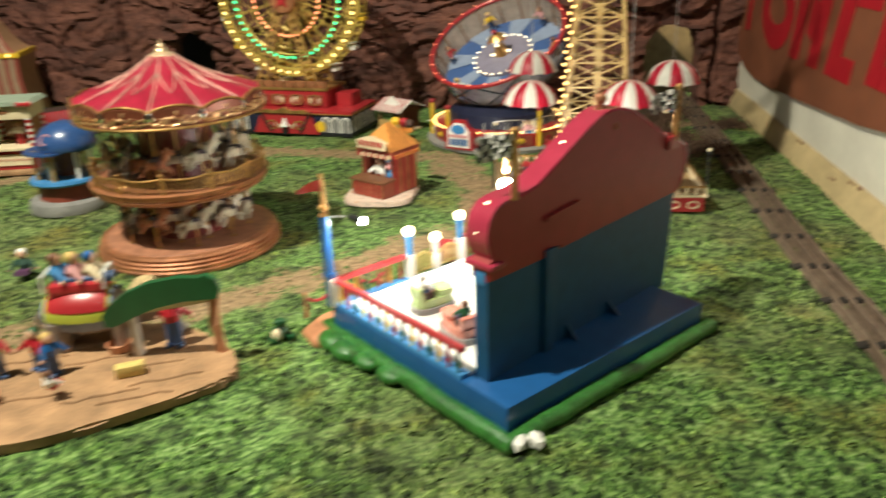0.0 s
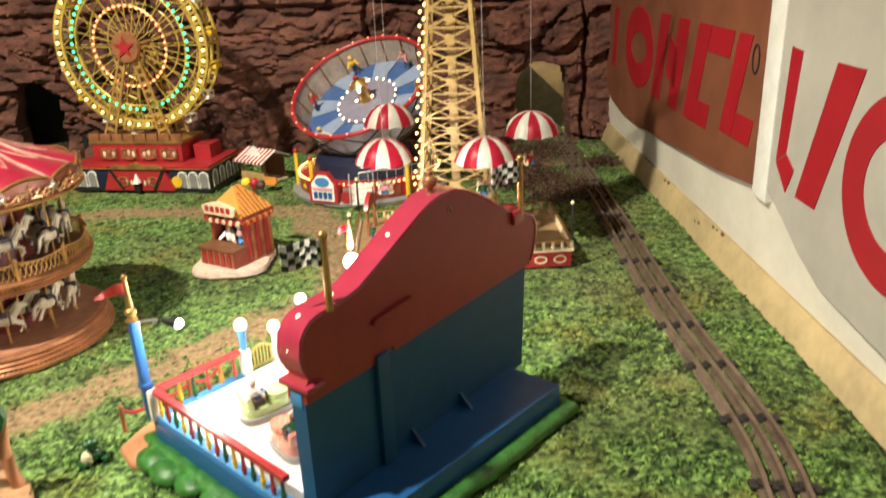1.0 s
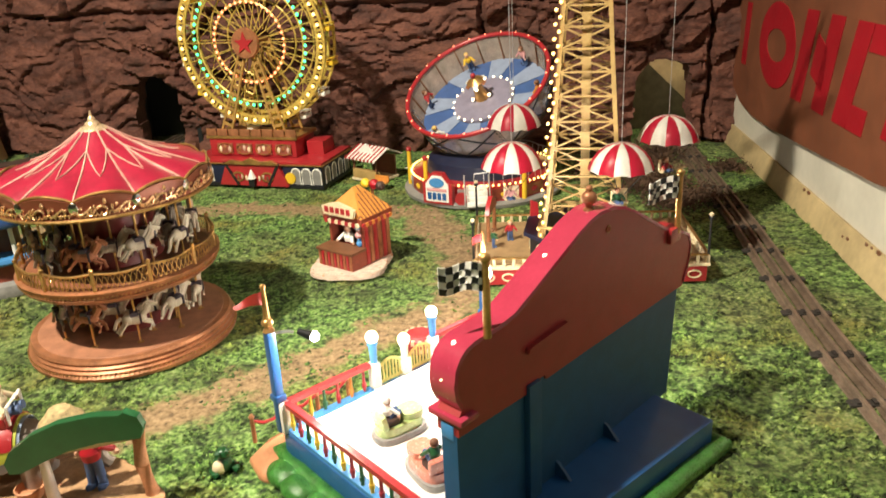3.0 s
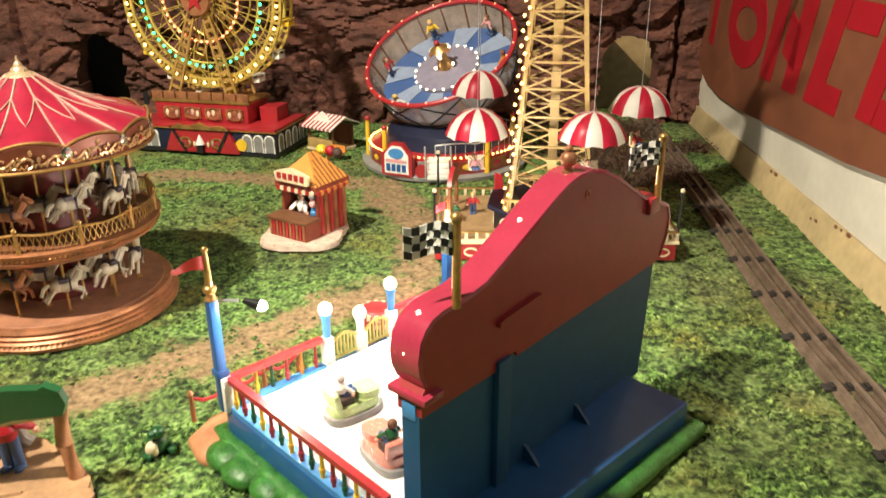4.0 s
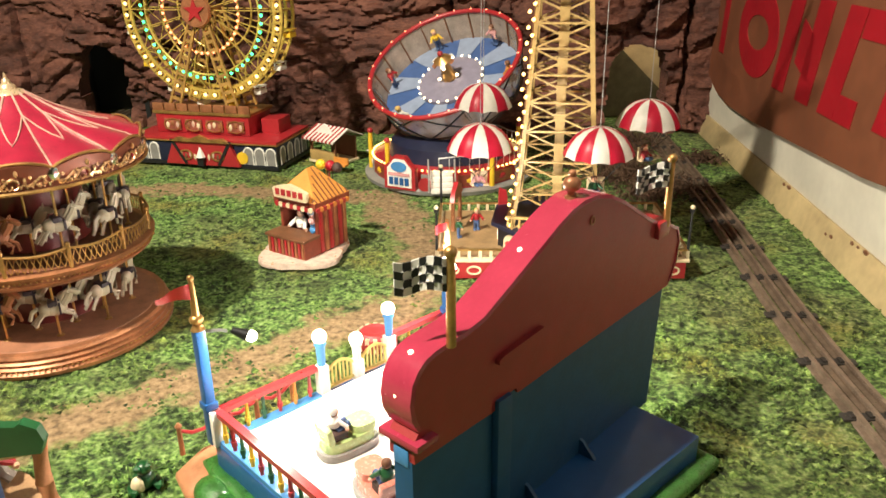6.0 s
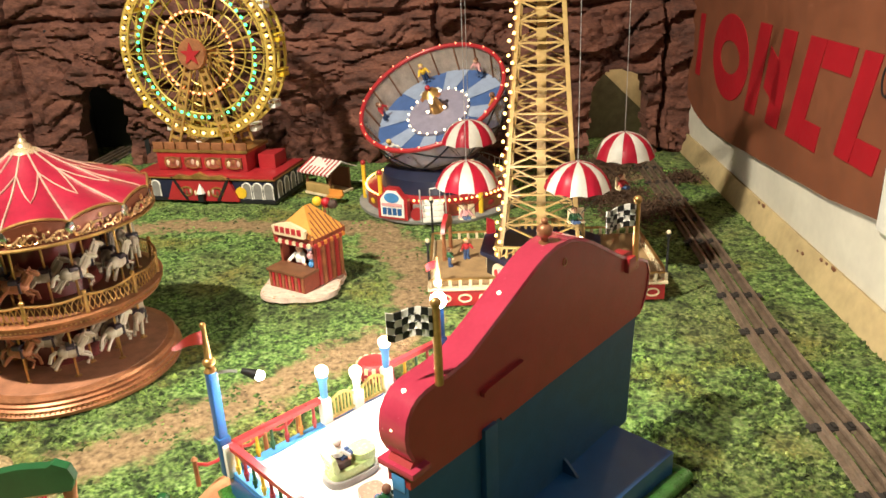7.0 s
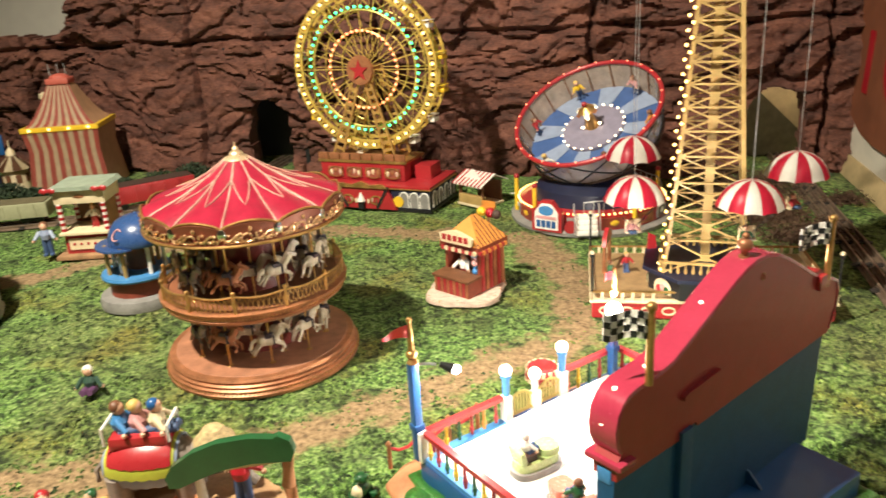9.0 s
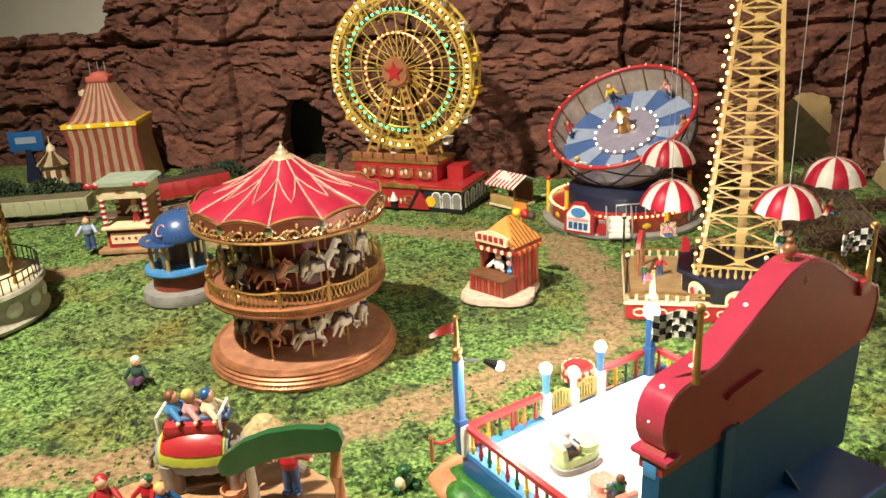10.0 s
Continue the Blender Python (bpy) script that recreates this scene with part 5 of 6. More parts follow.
def tower_platform():
    p = thing("tower_platform", "low red fairground platform with tan floor and white picket fence", "platform", pose(0.25, 1.178, 0, 0, 0, -4))
    w, d = 0.298, 0.172
    part("skirt", box(B(), (w, d, 0.022), (0, 0, 0.012), bevel=0.0012), RED, p, "red skirt with scroll ornament")
    part("floor_plate", box(B(), (w + 0.006, d + 0.006, 0.004), (0, 0, 0.0252), bevel=0.001), CREAM, p)
    part("walking_floor", box(B(), (w - 0.01, d - 0.01, 0.002), (0, 0, 0.0284)), mat("platform_tan", (0.3, 0.19, 0.09), 0.6, vary=0.2), p)
    for k in range(11):
        x = -w / 2 + 0.018 + 0.0264 * k
        part("scroll", hoop(B(), x, 0.012, 0.009, 0.006, 0.002, -d / 2 - 0.0016, -d / 2, 14), CREAM, p)
    for a, b in (((-w / 2, -d / 2), (w / 2, -d / 2)), ((-w / 2, -d / 2), (-w / 2, d / 2)), ((w / 2, -d / 2), (w / 2, d / 2)), ((-w / 2, d / 2), (w / 2, d / 2))):
        n = int(math.hypot(b[0] - a[0], b[1] - a[1]) / 0.0125)
        for k in range(n + 1):
            x, y = a[0] + (b[0] - a[0]) * k / n, a[1] + (b[1] - a[1]) * k / n
            if a[1] == b[1] and abs(x + 0.045) < 0.022 and a[1] < 0:
                continue
            part("picket", box(B(), (0.004, 0.004, 0.011), (x, y, 0.0325), bevel=0.0006), CREAM, p)
        part("fence_rail", bar(B(), (*a, 0.0385), (*b, 0.0385), 0.0035, 0.0022), GOLD, p)
    for x, y in ((-w / 2, -d / 2), (w / 2, -d / 2), (-w / 2, d / 2), (0.02, -d / 2)):
        lp = part("lamp_post", cyl(cyl(B(), 0.0018, 0.0014, 0.06, (x, y, 0.028), 8), 0.003, 0.003, 0.004, (x, y, 0.086), 8), BLACK, p)
        part("lantern", ball(B(), 0.003, (x, y, 0.092)), CREAM, lp)


tower_platform()


def ticket_house():
    h = thing("ticket_house", "black octagonal fairground booth with painted arched panels under the tower", "booth", TOWER)
    eight = [(0.075 * math.cos(math.pi * (k + 0.5) / 4), 0.075 * math.sin(math.pi * (k + 0.5) / 4)) for k in range(8)]
    part("wall", plate(B(), eight, 0.0294, 0.056), BLACK, h)
    part("roof", plate(B(), [(x * 1.12, y * 1.12) for x, y in eight], 0.056, 0.061), NAVY, h, "dark grey roof slab with gold edge")
    for k in range(8):
        a = math.pi * k / 4
        r = 0.0705
        m = pose(r * math.cos(a), r * math.sin(a), 0, 0, 0, math.degrees(a) + 90)
        arch = [(-0.015, 0.031)] + [(-0.015 * math.cos(math.pi * j / 10), 0.038 + 0.013 * math.sin(math.pi * j / 10)) for j in range(11)] + [(0.015, 0.031)]
        panel = placed(part("arched_panel", slab(B(), arch, -0.0012, 0.0), CREAM, h), m)
        for j, mm in enumerate((RED, ROSE, GREEN)):
            part("painted_blob", ball(B(), 0.0055, (-0.007 + 0.007 * j, -0.0012, 0.036 + 0.003 * (j % 2)), (1, 0.25, 1.2), 1), mm, panel)
    side = 0.055
    ends = [(-side, -side), (side, -side), (side, side), (-side, side)]
    for (x0, y0), (x1, y1) in zip(ends, ends[1:] + ends[:1]):
        part("balcony_rail", bar(B(), (x0, y0, 0.0755), (x1, y1, 0.0755), 0.0036, 0.003), TAN, h)
        for k in range(12):
            t = (k + 0.5) / 12
            x, y = x0 + (x1 - x0) * t, y0 + (y1 - y0) * t
            b = cyl(cyl(B(), 0.0015, 0.0015, 0.014, (x, y, 0.061), 6), 0.0024, 0.0018, 0.005, (x, y, 0.063), 8)
            part("baluster", b, TAN, h)


ticket_house()


def tower():
    t = thing("parachute_tower", "tall tan lattice steel parachute tower with bulb strings", "tower", TOWER)
    z0, z1, h0, h1 = 0.061, 0.56, 0.05, 0.014
    half = lambda z: h0 + (h1 - h0) * ((z - z0) / (z1 - z0)) ** 0.82
    corner = lambda k, z: Vector(((half(z)) * (-1, 1, 1, -1)[k], half(z) * (-1, -1, 1, 1)[k], z))
    levels = [z0]
    while levels[-1] < z1 - 0.012:
        levels.append(min(z1, levels[-1] + max(0.02, half(levels[-1]) * 0.84)))
    for k in range(4):
        leg = tube(B(), [corner(k, z) for z in levels], 0.0036, 4)
        part("leg", leg, TAN, t)
    for k in range(4):
        j = (k + 1) % 4
        for i, (a, b) in enumerate(zip(levels, levels[1:])):
            part("cross_brace", bar(B(), corner(k, b), corner(j, b), 0.0036, 0.0022), TAN, t)
            mid = (corner(k, a) + corner(j, a) + corner(k, b) + corner(j, b)) / 4
            x = B()
            for q in (corner(k, a), corner(j, a), corner(k, b), corner(j, b)):
                bar(x, q, mid, 0.0028, 0.002)
            box(x, (0.011, 0.0036, 0.009) if k % 2 == 0 else (0.0036, 0.011, 0.009), mid)
            part("diagonal_brace", x, TAN, t)
    part("inner_shaft", bar(B(), (0, 0, z0), (0, 0, z1), 0.011), TAN, t)
    arms = B()
    for a in (220, 128, 298, 374):
        bar(arms, (0, 0, z1), (0.115 * math.cos(radians(a)), 0.115 * math.sin(radians(a)), z1), 0.005)
    cyl(arms, 0.016, 0.012, 0.012, (0, 0, z1 - 0.004), 12)
    part("top_arm", arms, TAN, t)
    lamp = mesh_of("bulb", ball(B(), 0.0024, div=1), BULB)
    for i in range(58):
        z = z0 + 0.004 + (z1 - z0 - 0.02) * i / 57
        p = corner(0, z) + Vector((-0.003 - 0.005 * (i % 2), -0.004, 0))
        placed(part("bulb", lamp, None, t), Matrix.Translation(p))
    part("lamp_cord", tube(B(), [corner(0, z0 + (z1 - z0) * i / 12) + Vector((-0.003, -0.003, 0)) for i in range(13)], 0.0007, 5), BROWN, t)


tower()


def parachute(x, y, z, turn, rider, r=0.038):
    c = thing("parachute", "red and white gored toy parachute hanging on a thin wire", "parachute", pose(x, y, z, 0, 0, turn), "parachutes on the tower")
    prof = [(0.002, 0.0315), (0.01, 0.0305), (0.018, 0.0275), (0.026, 0.0215), (0.032, 0.0135), (0.0355, 0.006), (0.0372, 0.0)]
    for k in range(12):
        a0, a1 = 2 * math.pi * k / 12, 2 * math.pi * (k + 1) / 12
        g = B()
        rows = []
        for rr, zz in prof:
            rows.append([g.verts.new((rr * (1 + 0.035 * math.sin(math.pi * j / 4)) * math.cos(a0 + (a1 - a0) * j / 4), rr * (1 + 0.035 * math.sin(math.pi * j / 4)) * math.sin(a0 + (a1 - a0) * j / 4), zz + (0.0022 * math.sin(math.pi * j / 4) if rr > 0.036 else 0))) for j in range(5)])
        for p, q in zip(rows, rows[1:]):
            for j in range(4):
                g.faces.new((p[j], p[j + 1], q[j + 1], q[j]))
        bmesh.ops.solidify(g, geom=g.faces[:], thickness=0.0008)
        part("gore", g, CHUTE if k % 2 else WHITE, c)
    part("wire", tube(B(), [(0, 0, 0.03), (0, 0, 0.556 - z)], 0.00045, 5), SILVER, c)
    for k in range(6):
        a = 2 * math.pi * k / 6
        part("shroud_line", tube(B(), [(0.035 * math.cos(a), 0.035 * math.sin(a), 0.001), (0.006 * math.cos(a), 0.006 * math.sin(a), -0.03)], 0.0004, 4), BLACK, c)
    s = box(B(), (0.02, 0.006, 0.0022), (0, 0, -0.041), bevel=0.0006)
    box(s, (0.02, 0.002, 0.016), (0, 0.004, -0.033), bevel=0.0006)
    for k in (-0.009, 0.009):
        bar(s, (k, 0, -0.041), (k * 0.5, 0, -0.029), 0.0012)
    part("bench_seat", s, CREAM, c, "cream bench seat")
    figure("painted rider figurine sitting under a toy parachute", pose(x, y, z - 0.0525, 0, 0, turn) @ pose(-0.003, 0.0, 0), rider, DENIM, BROWN, 0.03, seated=True)


for x, y, z, turn, rider in ((0.147, 1.108, 0.158, 10, ROSE), (0.163, 1.25, 0.178, 25, TEAL), (0.27, 1.05, 0.165, 5, GREEN), (0.349, 1.14, 0.175, 40, RED)):
    parachute(x, y, z, turn, rider)


# ---- snack booth ----
def snack_booth():
    b = thing("snack_booth", "red-brown striped snack booth with orange peaked roof on a stone base", "booth", pose(-0.074, 1.199, 0, 0, 0, -36))
    rnd = random.Random(8)
    edge = [(0.056 * math.cos(t) * (1 + 0.1 * math.cos(4 * t + 1.2)) + rnd.uniform(-0.0015, 0.0015), 0.06 * math.sin(t) * (1 + 0.1 * math.cos(4 * t + 1.2)) - 0.004) for t in [2 * math.pi * k / 40 for k in range(40)]]
    stone = plate(B(), edge, 0.0, 0.008)
    bmesh.ops.bevel(stone, geom=stone.edges[:], offset=0.002, segments=2, affect="EDGES")
    part("stone_base", stone, mat("pink_stone_resin", (0.62, 0.47, 0.38), 0.7, vary=0.25, scale=120, bump=0.6, dist=0.001), b, "pale pink cobbled stone base")
    for k in range(34):
        x, y = edge[k]
        part("cobble", ball(B(), 0.0042, (x * 0.93, y * 0.93, 0.0062), (1.1, 0.9, 0.6), 1), bpy.data.materials["pink_stone_resin"] if k % 3 else CLAY, b)
    w, y0, y1, top = 0.064, -0.01, 0.046, 0.074
    body = B()
    box(body, (w, 0.004, top), (0, y1 - 0.002, top / 2))
    for s in (-1, 1):
        box(body, (0.004, y1 - y0, top), (s * (w / 2 - 0.002), (y0 + y1) / 2, top / 2))
    box(body, (w, y1 - y0, 0.004), (0, (y0 + y1) / 2, 0.01))
    walls = part("wall", body, RUST, b, "red-brown wall with thin cream stripes")
    for s in (-1, 1):
        for k in range(6):
            part("plank", box(B(), (0.0024, 0.0052, top - 0.01), (s * (w / 2 + 0.0006), y0 + 0.006 + 0.0092 * k, top / 2 + 0.004), bevel=0.0006), COPPER if k % 2 else RED, walls)
    part("counter", box(B(), (w + 0.004, 0.032, 0.004), (0, y0 - 0.013, 0.033), bevel=0.001), BROWN, b)
    front = part("counter_front", box(B(), (w, 0.026, 0.024), (0, y0 - 0.013, 0.02)), RUST, b)
    for k in range(11):
        part("plank", box(B(), (0.0035, 0.0024, 0.022), (-w / 2 + 0.003 + 0.0058 * k, y0 - 0.0265, 0.02), bevel=0.0005), RED if k % 2 else COPPER, front)
    eave = [(-w / 2 - 0.004, y0 - 0.006), (w / 2 + 0.004, y0 - 0.006), (w / 2 + 0.004, y1 + 0.004), (-w / 2 - 0.004, y1 + 0.004)]
    part("eave", plate(B(), eave, 0.068, 0.078), RUST, b)
    for k in range(10):
        x = -w / 2 + 0.0032 + 0.0064 * k
        part("scallop", cyl(B(), 0.0036, 0.0036, 0.0022, (x, y0 - 0.006, 0.069), 12, (90, 0, 0)), (RED, CREAM)[k % 2], b)
        part("scallop", cyl(B(), 0.0034, 0.0034, 0.0022, (w / 2 + 0.004, y0 - 0.002 + 0.0062 * k, 0.069), 12, (0, 90, 0)), (RED, ORANGE)[k % 2], b)
    roof = B()
    base = [roof.verts.new((*p, 0.078)) for p in eave]
    apex = [roof.verts.new((0.0, (y0 + y1) / 2 - 0.006, 0.113)), roof.verts.new((0.0, (y0 + y1) / 2 + 0.006, 0.113))]
    roof.faces.new((base[0], base[1], apex[0]))
    roof.faces.new((base[1], base[2], apex[1], apex[0]))
    roof.faces.new((base[2], base[3], apex[1]))
    roof.faces.new((base[3], base[0], apex[0], apex[1]))
    roof.faces.new(base[::-1])
    top_part = part("roof", roof, ORANGE, b, "orange peaked roof with dark stripes")
    mid = Vector((0.0, (y0 + y1) / 2, 0.113))
    for side in range(4):
        a, c = Vector((*eave[side], 0.0785)), Vector((*eave[(side + 1) % 4], 0.0785))
        m0 = (a + c) / 2
        for k in range(-4, 5):
            e0 = m0 + (c - a) * (k / 9)
            reach = 1 - abs(k) / 4.5
            part("stripe", bar(B(), e0, e0 + (mid - m0) * reach * 0.97, 0.0017, 0.0012), BROWN, top_part)
    sign = part("sign", slab(B(), [(-0.027, 0.08), (0.027, 0.08), (0.03, 0.092), (0.018, 0.096), (0.0, 0.1), (-0.018, 0.096), (-0.03, 0.092)], y0 - 0.013, y0 - 0.008), CREAM, b, "cream name board with red marks")
    for k in range(5):
        part("sign_mark", box(B(), (0.006, 0.0015, 0.008), (-0.02 + 0.01 * k, y0 - 0.0138, 0.0885)), RED, sign)
    figure("painted vendor figurine in red apron behind the snack counter", b.matrix_basis @ pose(-0.004, -0.001, 0.012), WHITE, RED, BROWN, 0.05)
    for k, mm in enumerate((TEAL, ROSE, PALE)):
        q = ball(ball(B(), 0.005, (0, 0, 0.004)), 0.0035, (0, 0, 0.0105))
        single("toy_prize", q, mm, "small plush prize toy at the snack booth", "toy", b.matrix_basis @ pose(0.022, -0.008 - 0.001 * k, 0.035 + 0.0125 * k), "prizes")
    for k, (mm, x, y, z) in enumerate(((YELLOW, -0.006, 0.045, 0.109), (PRINT, 0.006, 0.05, 0.108), (DARK, 0.016, 0.052, 0.106), (RED, 0.0, 0.057, 0.104))):
        q = ball(B(), 0.0072, (x, y, z))
        cyl(q, 0.0006, 0.0006, z - 0.002, (x * 0.5, 0.051, 0.002), 5)
        single("balloon", q, mm, "round balloon on a stick behind the snack booth", "balloon", b.matrix_basis, "balloons")


snack_booth()


def awning_stand():
    s = thing("market_stand", "small wooden stand with red and white striped awning", "stand", pose(-0.078, 1.648, 0, 0, 0, -40))
    part("floor_board", box(B(), (0.07, 0.062, 0.005), (0, 0, 0.003), bevel=0.001), CREAM, s)
    for x in (-0.03, 0.03):
        for y in (-0.026, 0.026):
            part("post", box(B(), (0.004, 0.004, 0.042), (x, y, 0.026)), BROWN, s)
    part("counter", box(B(), (0.064, 0.012, 0.018), (0, -0.024, 0.014), bevel=0.001), TAN, s)
    part("back", box(B(), (0.062, 0.003, 0.04), (0, 0.026, 0.026)), BROWN, s)
    for k in range(16):
        x = -0.0375 + 0.005 * k
        for side in (-1, 1):
            strip = slab(B(), [(x - 0.0025, 0.0), (x + 0.0025, 0.0), (x + 0.0025, 0.0016), (x - 0.0025, 0.0016)], -0.022, 0.022)
            placed(part("awning_stripe", strip, WHITE if k % 2 else RED, s), pose(0, side * 0.0185, 0.0555, side * -24, 0, 0))
        part("scallop", cyl(B(), 0.0026, 0.0026, 0.0016, (x, -0.0385, 0.0465), 12, (90, 0, 0)), WHITE if k % 2 else RED, s)
    part("crest", slab(B(), [(-0.02, 0.056), (0.02, 0.056), (0.012, 0.066), (0.0, 0.074), (-0.012, 0.066)], -0.022, -0.018), WHITE, s)
    single("garden_bench", box(box(B(), (0.03, 0.01, 0.003), (0, 0, 0.012)), (0.03, 0.003, 0.012), (0, 0.006, 0.018)), ORANGE, "small orange bench in front of the stand", "bench", pose(-0.062, 1.575, 0, 0, 0, -30))
    c = tube(B(), [(-0.02, 1.67, 0.012), (0.0, 1.66, 0.016), (0.015, 1.63, 0.022)], 0.0014)
    single("power_cable", c, WHITE, "white cable between the stand and the drum ride", "cable")


awning_stand()


def helmet_kiosk():
    k = thing("cap_kiosk", "round brick kiosk with a roof shaped like a blue baseball cap", "kiosk", pose(-0.567, 1.19, 0, 0, 0, 0))
    part("base", lathe(B(), [(0.0, 0.0), (0.06, 0.0), (0.061, 0.008), (0.058, 0.016), (0.05, 0.018), (0.0, 0.018)], 40), GREY, k)
    part("brick_drum", lathe(B(), [(0.043, 0.017), (0.042, 0.044)], 32), RUST, k)
    part("counter_ring", lathe(B(), [(0.0, 0.043), (0.051, 0.043), (0.0525, 0.046), (0.051, 0.05), (0.0, 0.05)], 40), TEAL, k)
    part("inner_core", cyl(B(), 0.02, 0.02, 0.045, (0.0, 0.012, 0.049), 20), BROWN, k)
    for j in range(7):
        a = 2 * math.pi * (j + 0.3) / 7
        part("post", cyl(B(), 0.0032, 0.003, 0.046, (0.04 * math.cos(a), 0.04 * math.sin(a), 0.049), 8), TAN if j % 3 else WHITE, k)
    cap = lathe(B(), [(0.0, 0.0935), (0.052, 0.0935), (0.054, 0.097), (0.053, 0.107), (0.048, 0.121), (0.038, 0.133), (0.024, 0.1405), (0.01, 0.1435), (0.0, 0.144)], 40)
    crown = part("cap_crown", cap, mat("cap_blue", (0.03, 0.075, 0.22), 0.3, coat=0.5), k, "glossy blue cap crown")
    placed(crown, pose(0.012, 0, 0.017) @ Matrix.Scale(0.82, 4))
    visor = [(0.053 * math.cos(radians(a)), 0.053 * math.sin(radians(a))) for a in range(140, 281, 10)]
    visor += [((0.053 + 0.024 * math.sin(radians((a - 140) * 180 / 140)) ** 0.7) * math.cos(radians(a)), (0.053 + 0.024 * math.sin(radians((a - 140) * 180 / 140)) ** 0.7) * math.sin(radians(a))) for a in range(270, 149, -10)]
    part("cap_visor", plate(B(), visor, 0.0915, 0.0945), bpy.data.materials["cap_blue"], crown)
    part("cap_button", ball(B(), 0.0035, (0, 0, 0.1445)), bpy.data.materials["cap_blue"], crown)
    mk = []
    for a in range(40, 325, 15):
        x, z = 0.0085 * math.cos(radians(a)), 0.119 + 0.0085 * math.sin(radians(a))
        rr = 0.0505 - (z - 0.119) * 0.75
        mk.append((x, -math.sqrt(max(rr * rr - x * x, 0)), z))
    placed(part("cap_emblem", tube(B(), mk, 0.0014), ROSE, crown), pose(0, 0, 0, 0, 0, -18))
    figure("painted vendor figurine in white inside the cap kiosk", pose(-0.575, 1.163, 0.0495), WHITE, WHITE, BROWN, 0.038)


helmet_kiosk()


def candy_booth():
    b = thing("candy_booth", "red and yellow candy booth with pale green roof and bows", "booth", pose(-0.762, 1.415, 0, 0, 0, 8))
    part("slab", box(B(), (0.1, 0.09, 0.008), (-0.006, -0.004, 0.004), bevel=0.002), SAND, b)
    part("lower_front", box(B(), (0.08, 0.07, 0.036), (0, 0, 0.026), bevel=0.001), RED, b)
    part("cream_panel", box(B(), (0.066, 0.003, 0.02), (0, -0.036, 0.026)), CREAM, b)
    for k in range(5):
        part("panel_dot", ball(B(), 0.003, (-0.024 + 0.012 * k, -0.038, 0.026), (1, 0.4, 1), 1), RED, b)
    part("counter", box(B(), (0.088, 0.082, 0.005), (0, -0.004, 0.0465), bevel=0.001), CREAM, b)
    for x in (-0.038, 0.038):
        for y in (-0.034, 0.03):
            post = part("candy_post", cyl(B(), 0.0042, 0.0042, 0.052, (x, y, 0.048), 12), WHITE, b)
            for k in range(5):
                part("red_stripe", cyl(B(), 0.0046, 0.0046, 0.005, (x, y, 0.05 + 0.0105 * k), 12), PRINT, post)
    part("side_wall", box(B(), (0.004, 0.06, 0.056), (0.036, 0.0, 0.076)), COPPER, b)
    part("back_wall", box(B(), (0.076, 0.004, 0.056), (0, 0.03, 0.076)), BROWN, b)
    head = part("header", box(B(), (0.088, 0.07, 0.024), (0, -0.002, 0.111), bevel=0.001), CREAM, b)
    part("header_mark", ball(B(), 0.008, (0, -0.037, 0.112), (1.4, 0.2, 0.5), 1), COPPER, head)
    part("roof", slab(B(), [(-0.05, 0.124), (0.05, 0.124), (0.044, 0.131), (-0.044, 0.131)], -0.045, 0.04), mat("pale_green_roof", (0.3, 0.36, 0.28), 0.5, vary=0.2), b)
    for x in (-0.047, 0.04):
        bow = ball(B(), 0.0065, (x - 0.007, -0.044, 0.126), (1.2, 0.6, 0.9), 1)
        ball(bow, 0.0065, (x + 0.007, -0.044, 0.126), (1.2, 0.6, 0.9), 1)
        ball(bow, 0.0035, (x, -0.046, 0.126), div=1)
        part("bow", bow, RED, b)
    figure("painted candy seller figurine in white behind the counter", b.matrix_basis @ pose(0.008, -0.008, 0.046), WHITE, RED, BLOND, 0.045)
    figure("painted boy figurine in pale blue beside the candy booth", pose(-0.83, 1.372, 0.0075, 0, 0, 20), PALE, DENIM, BROWN, 0.062)


candy_booth()


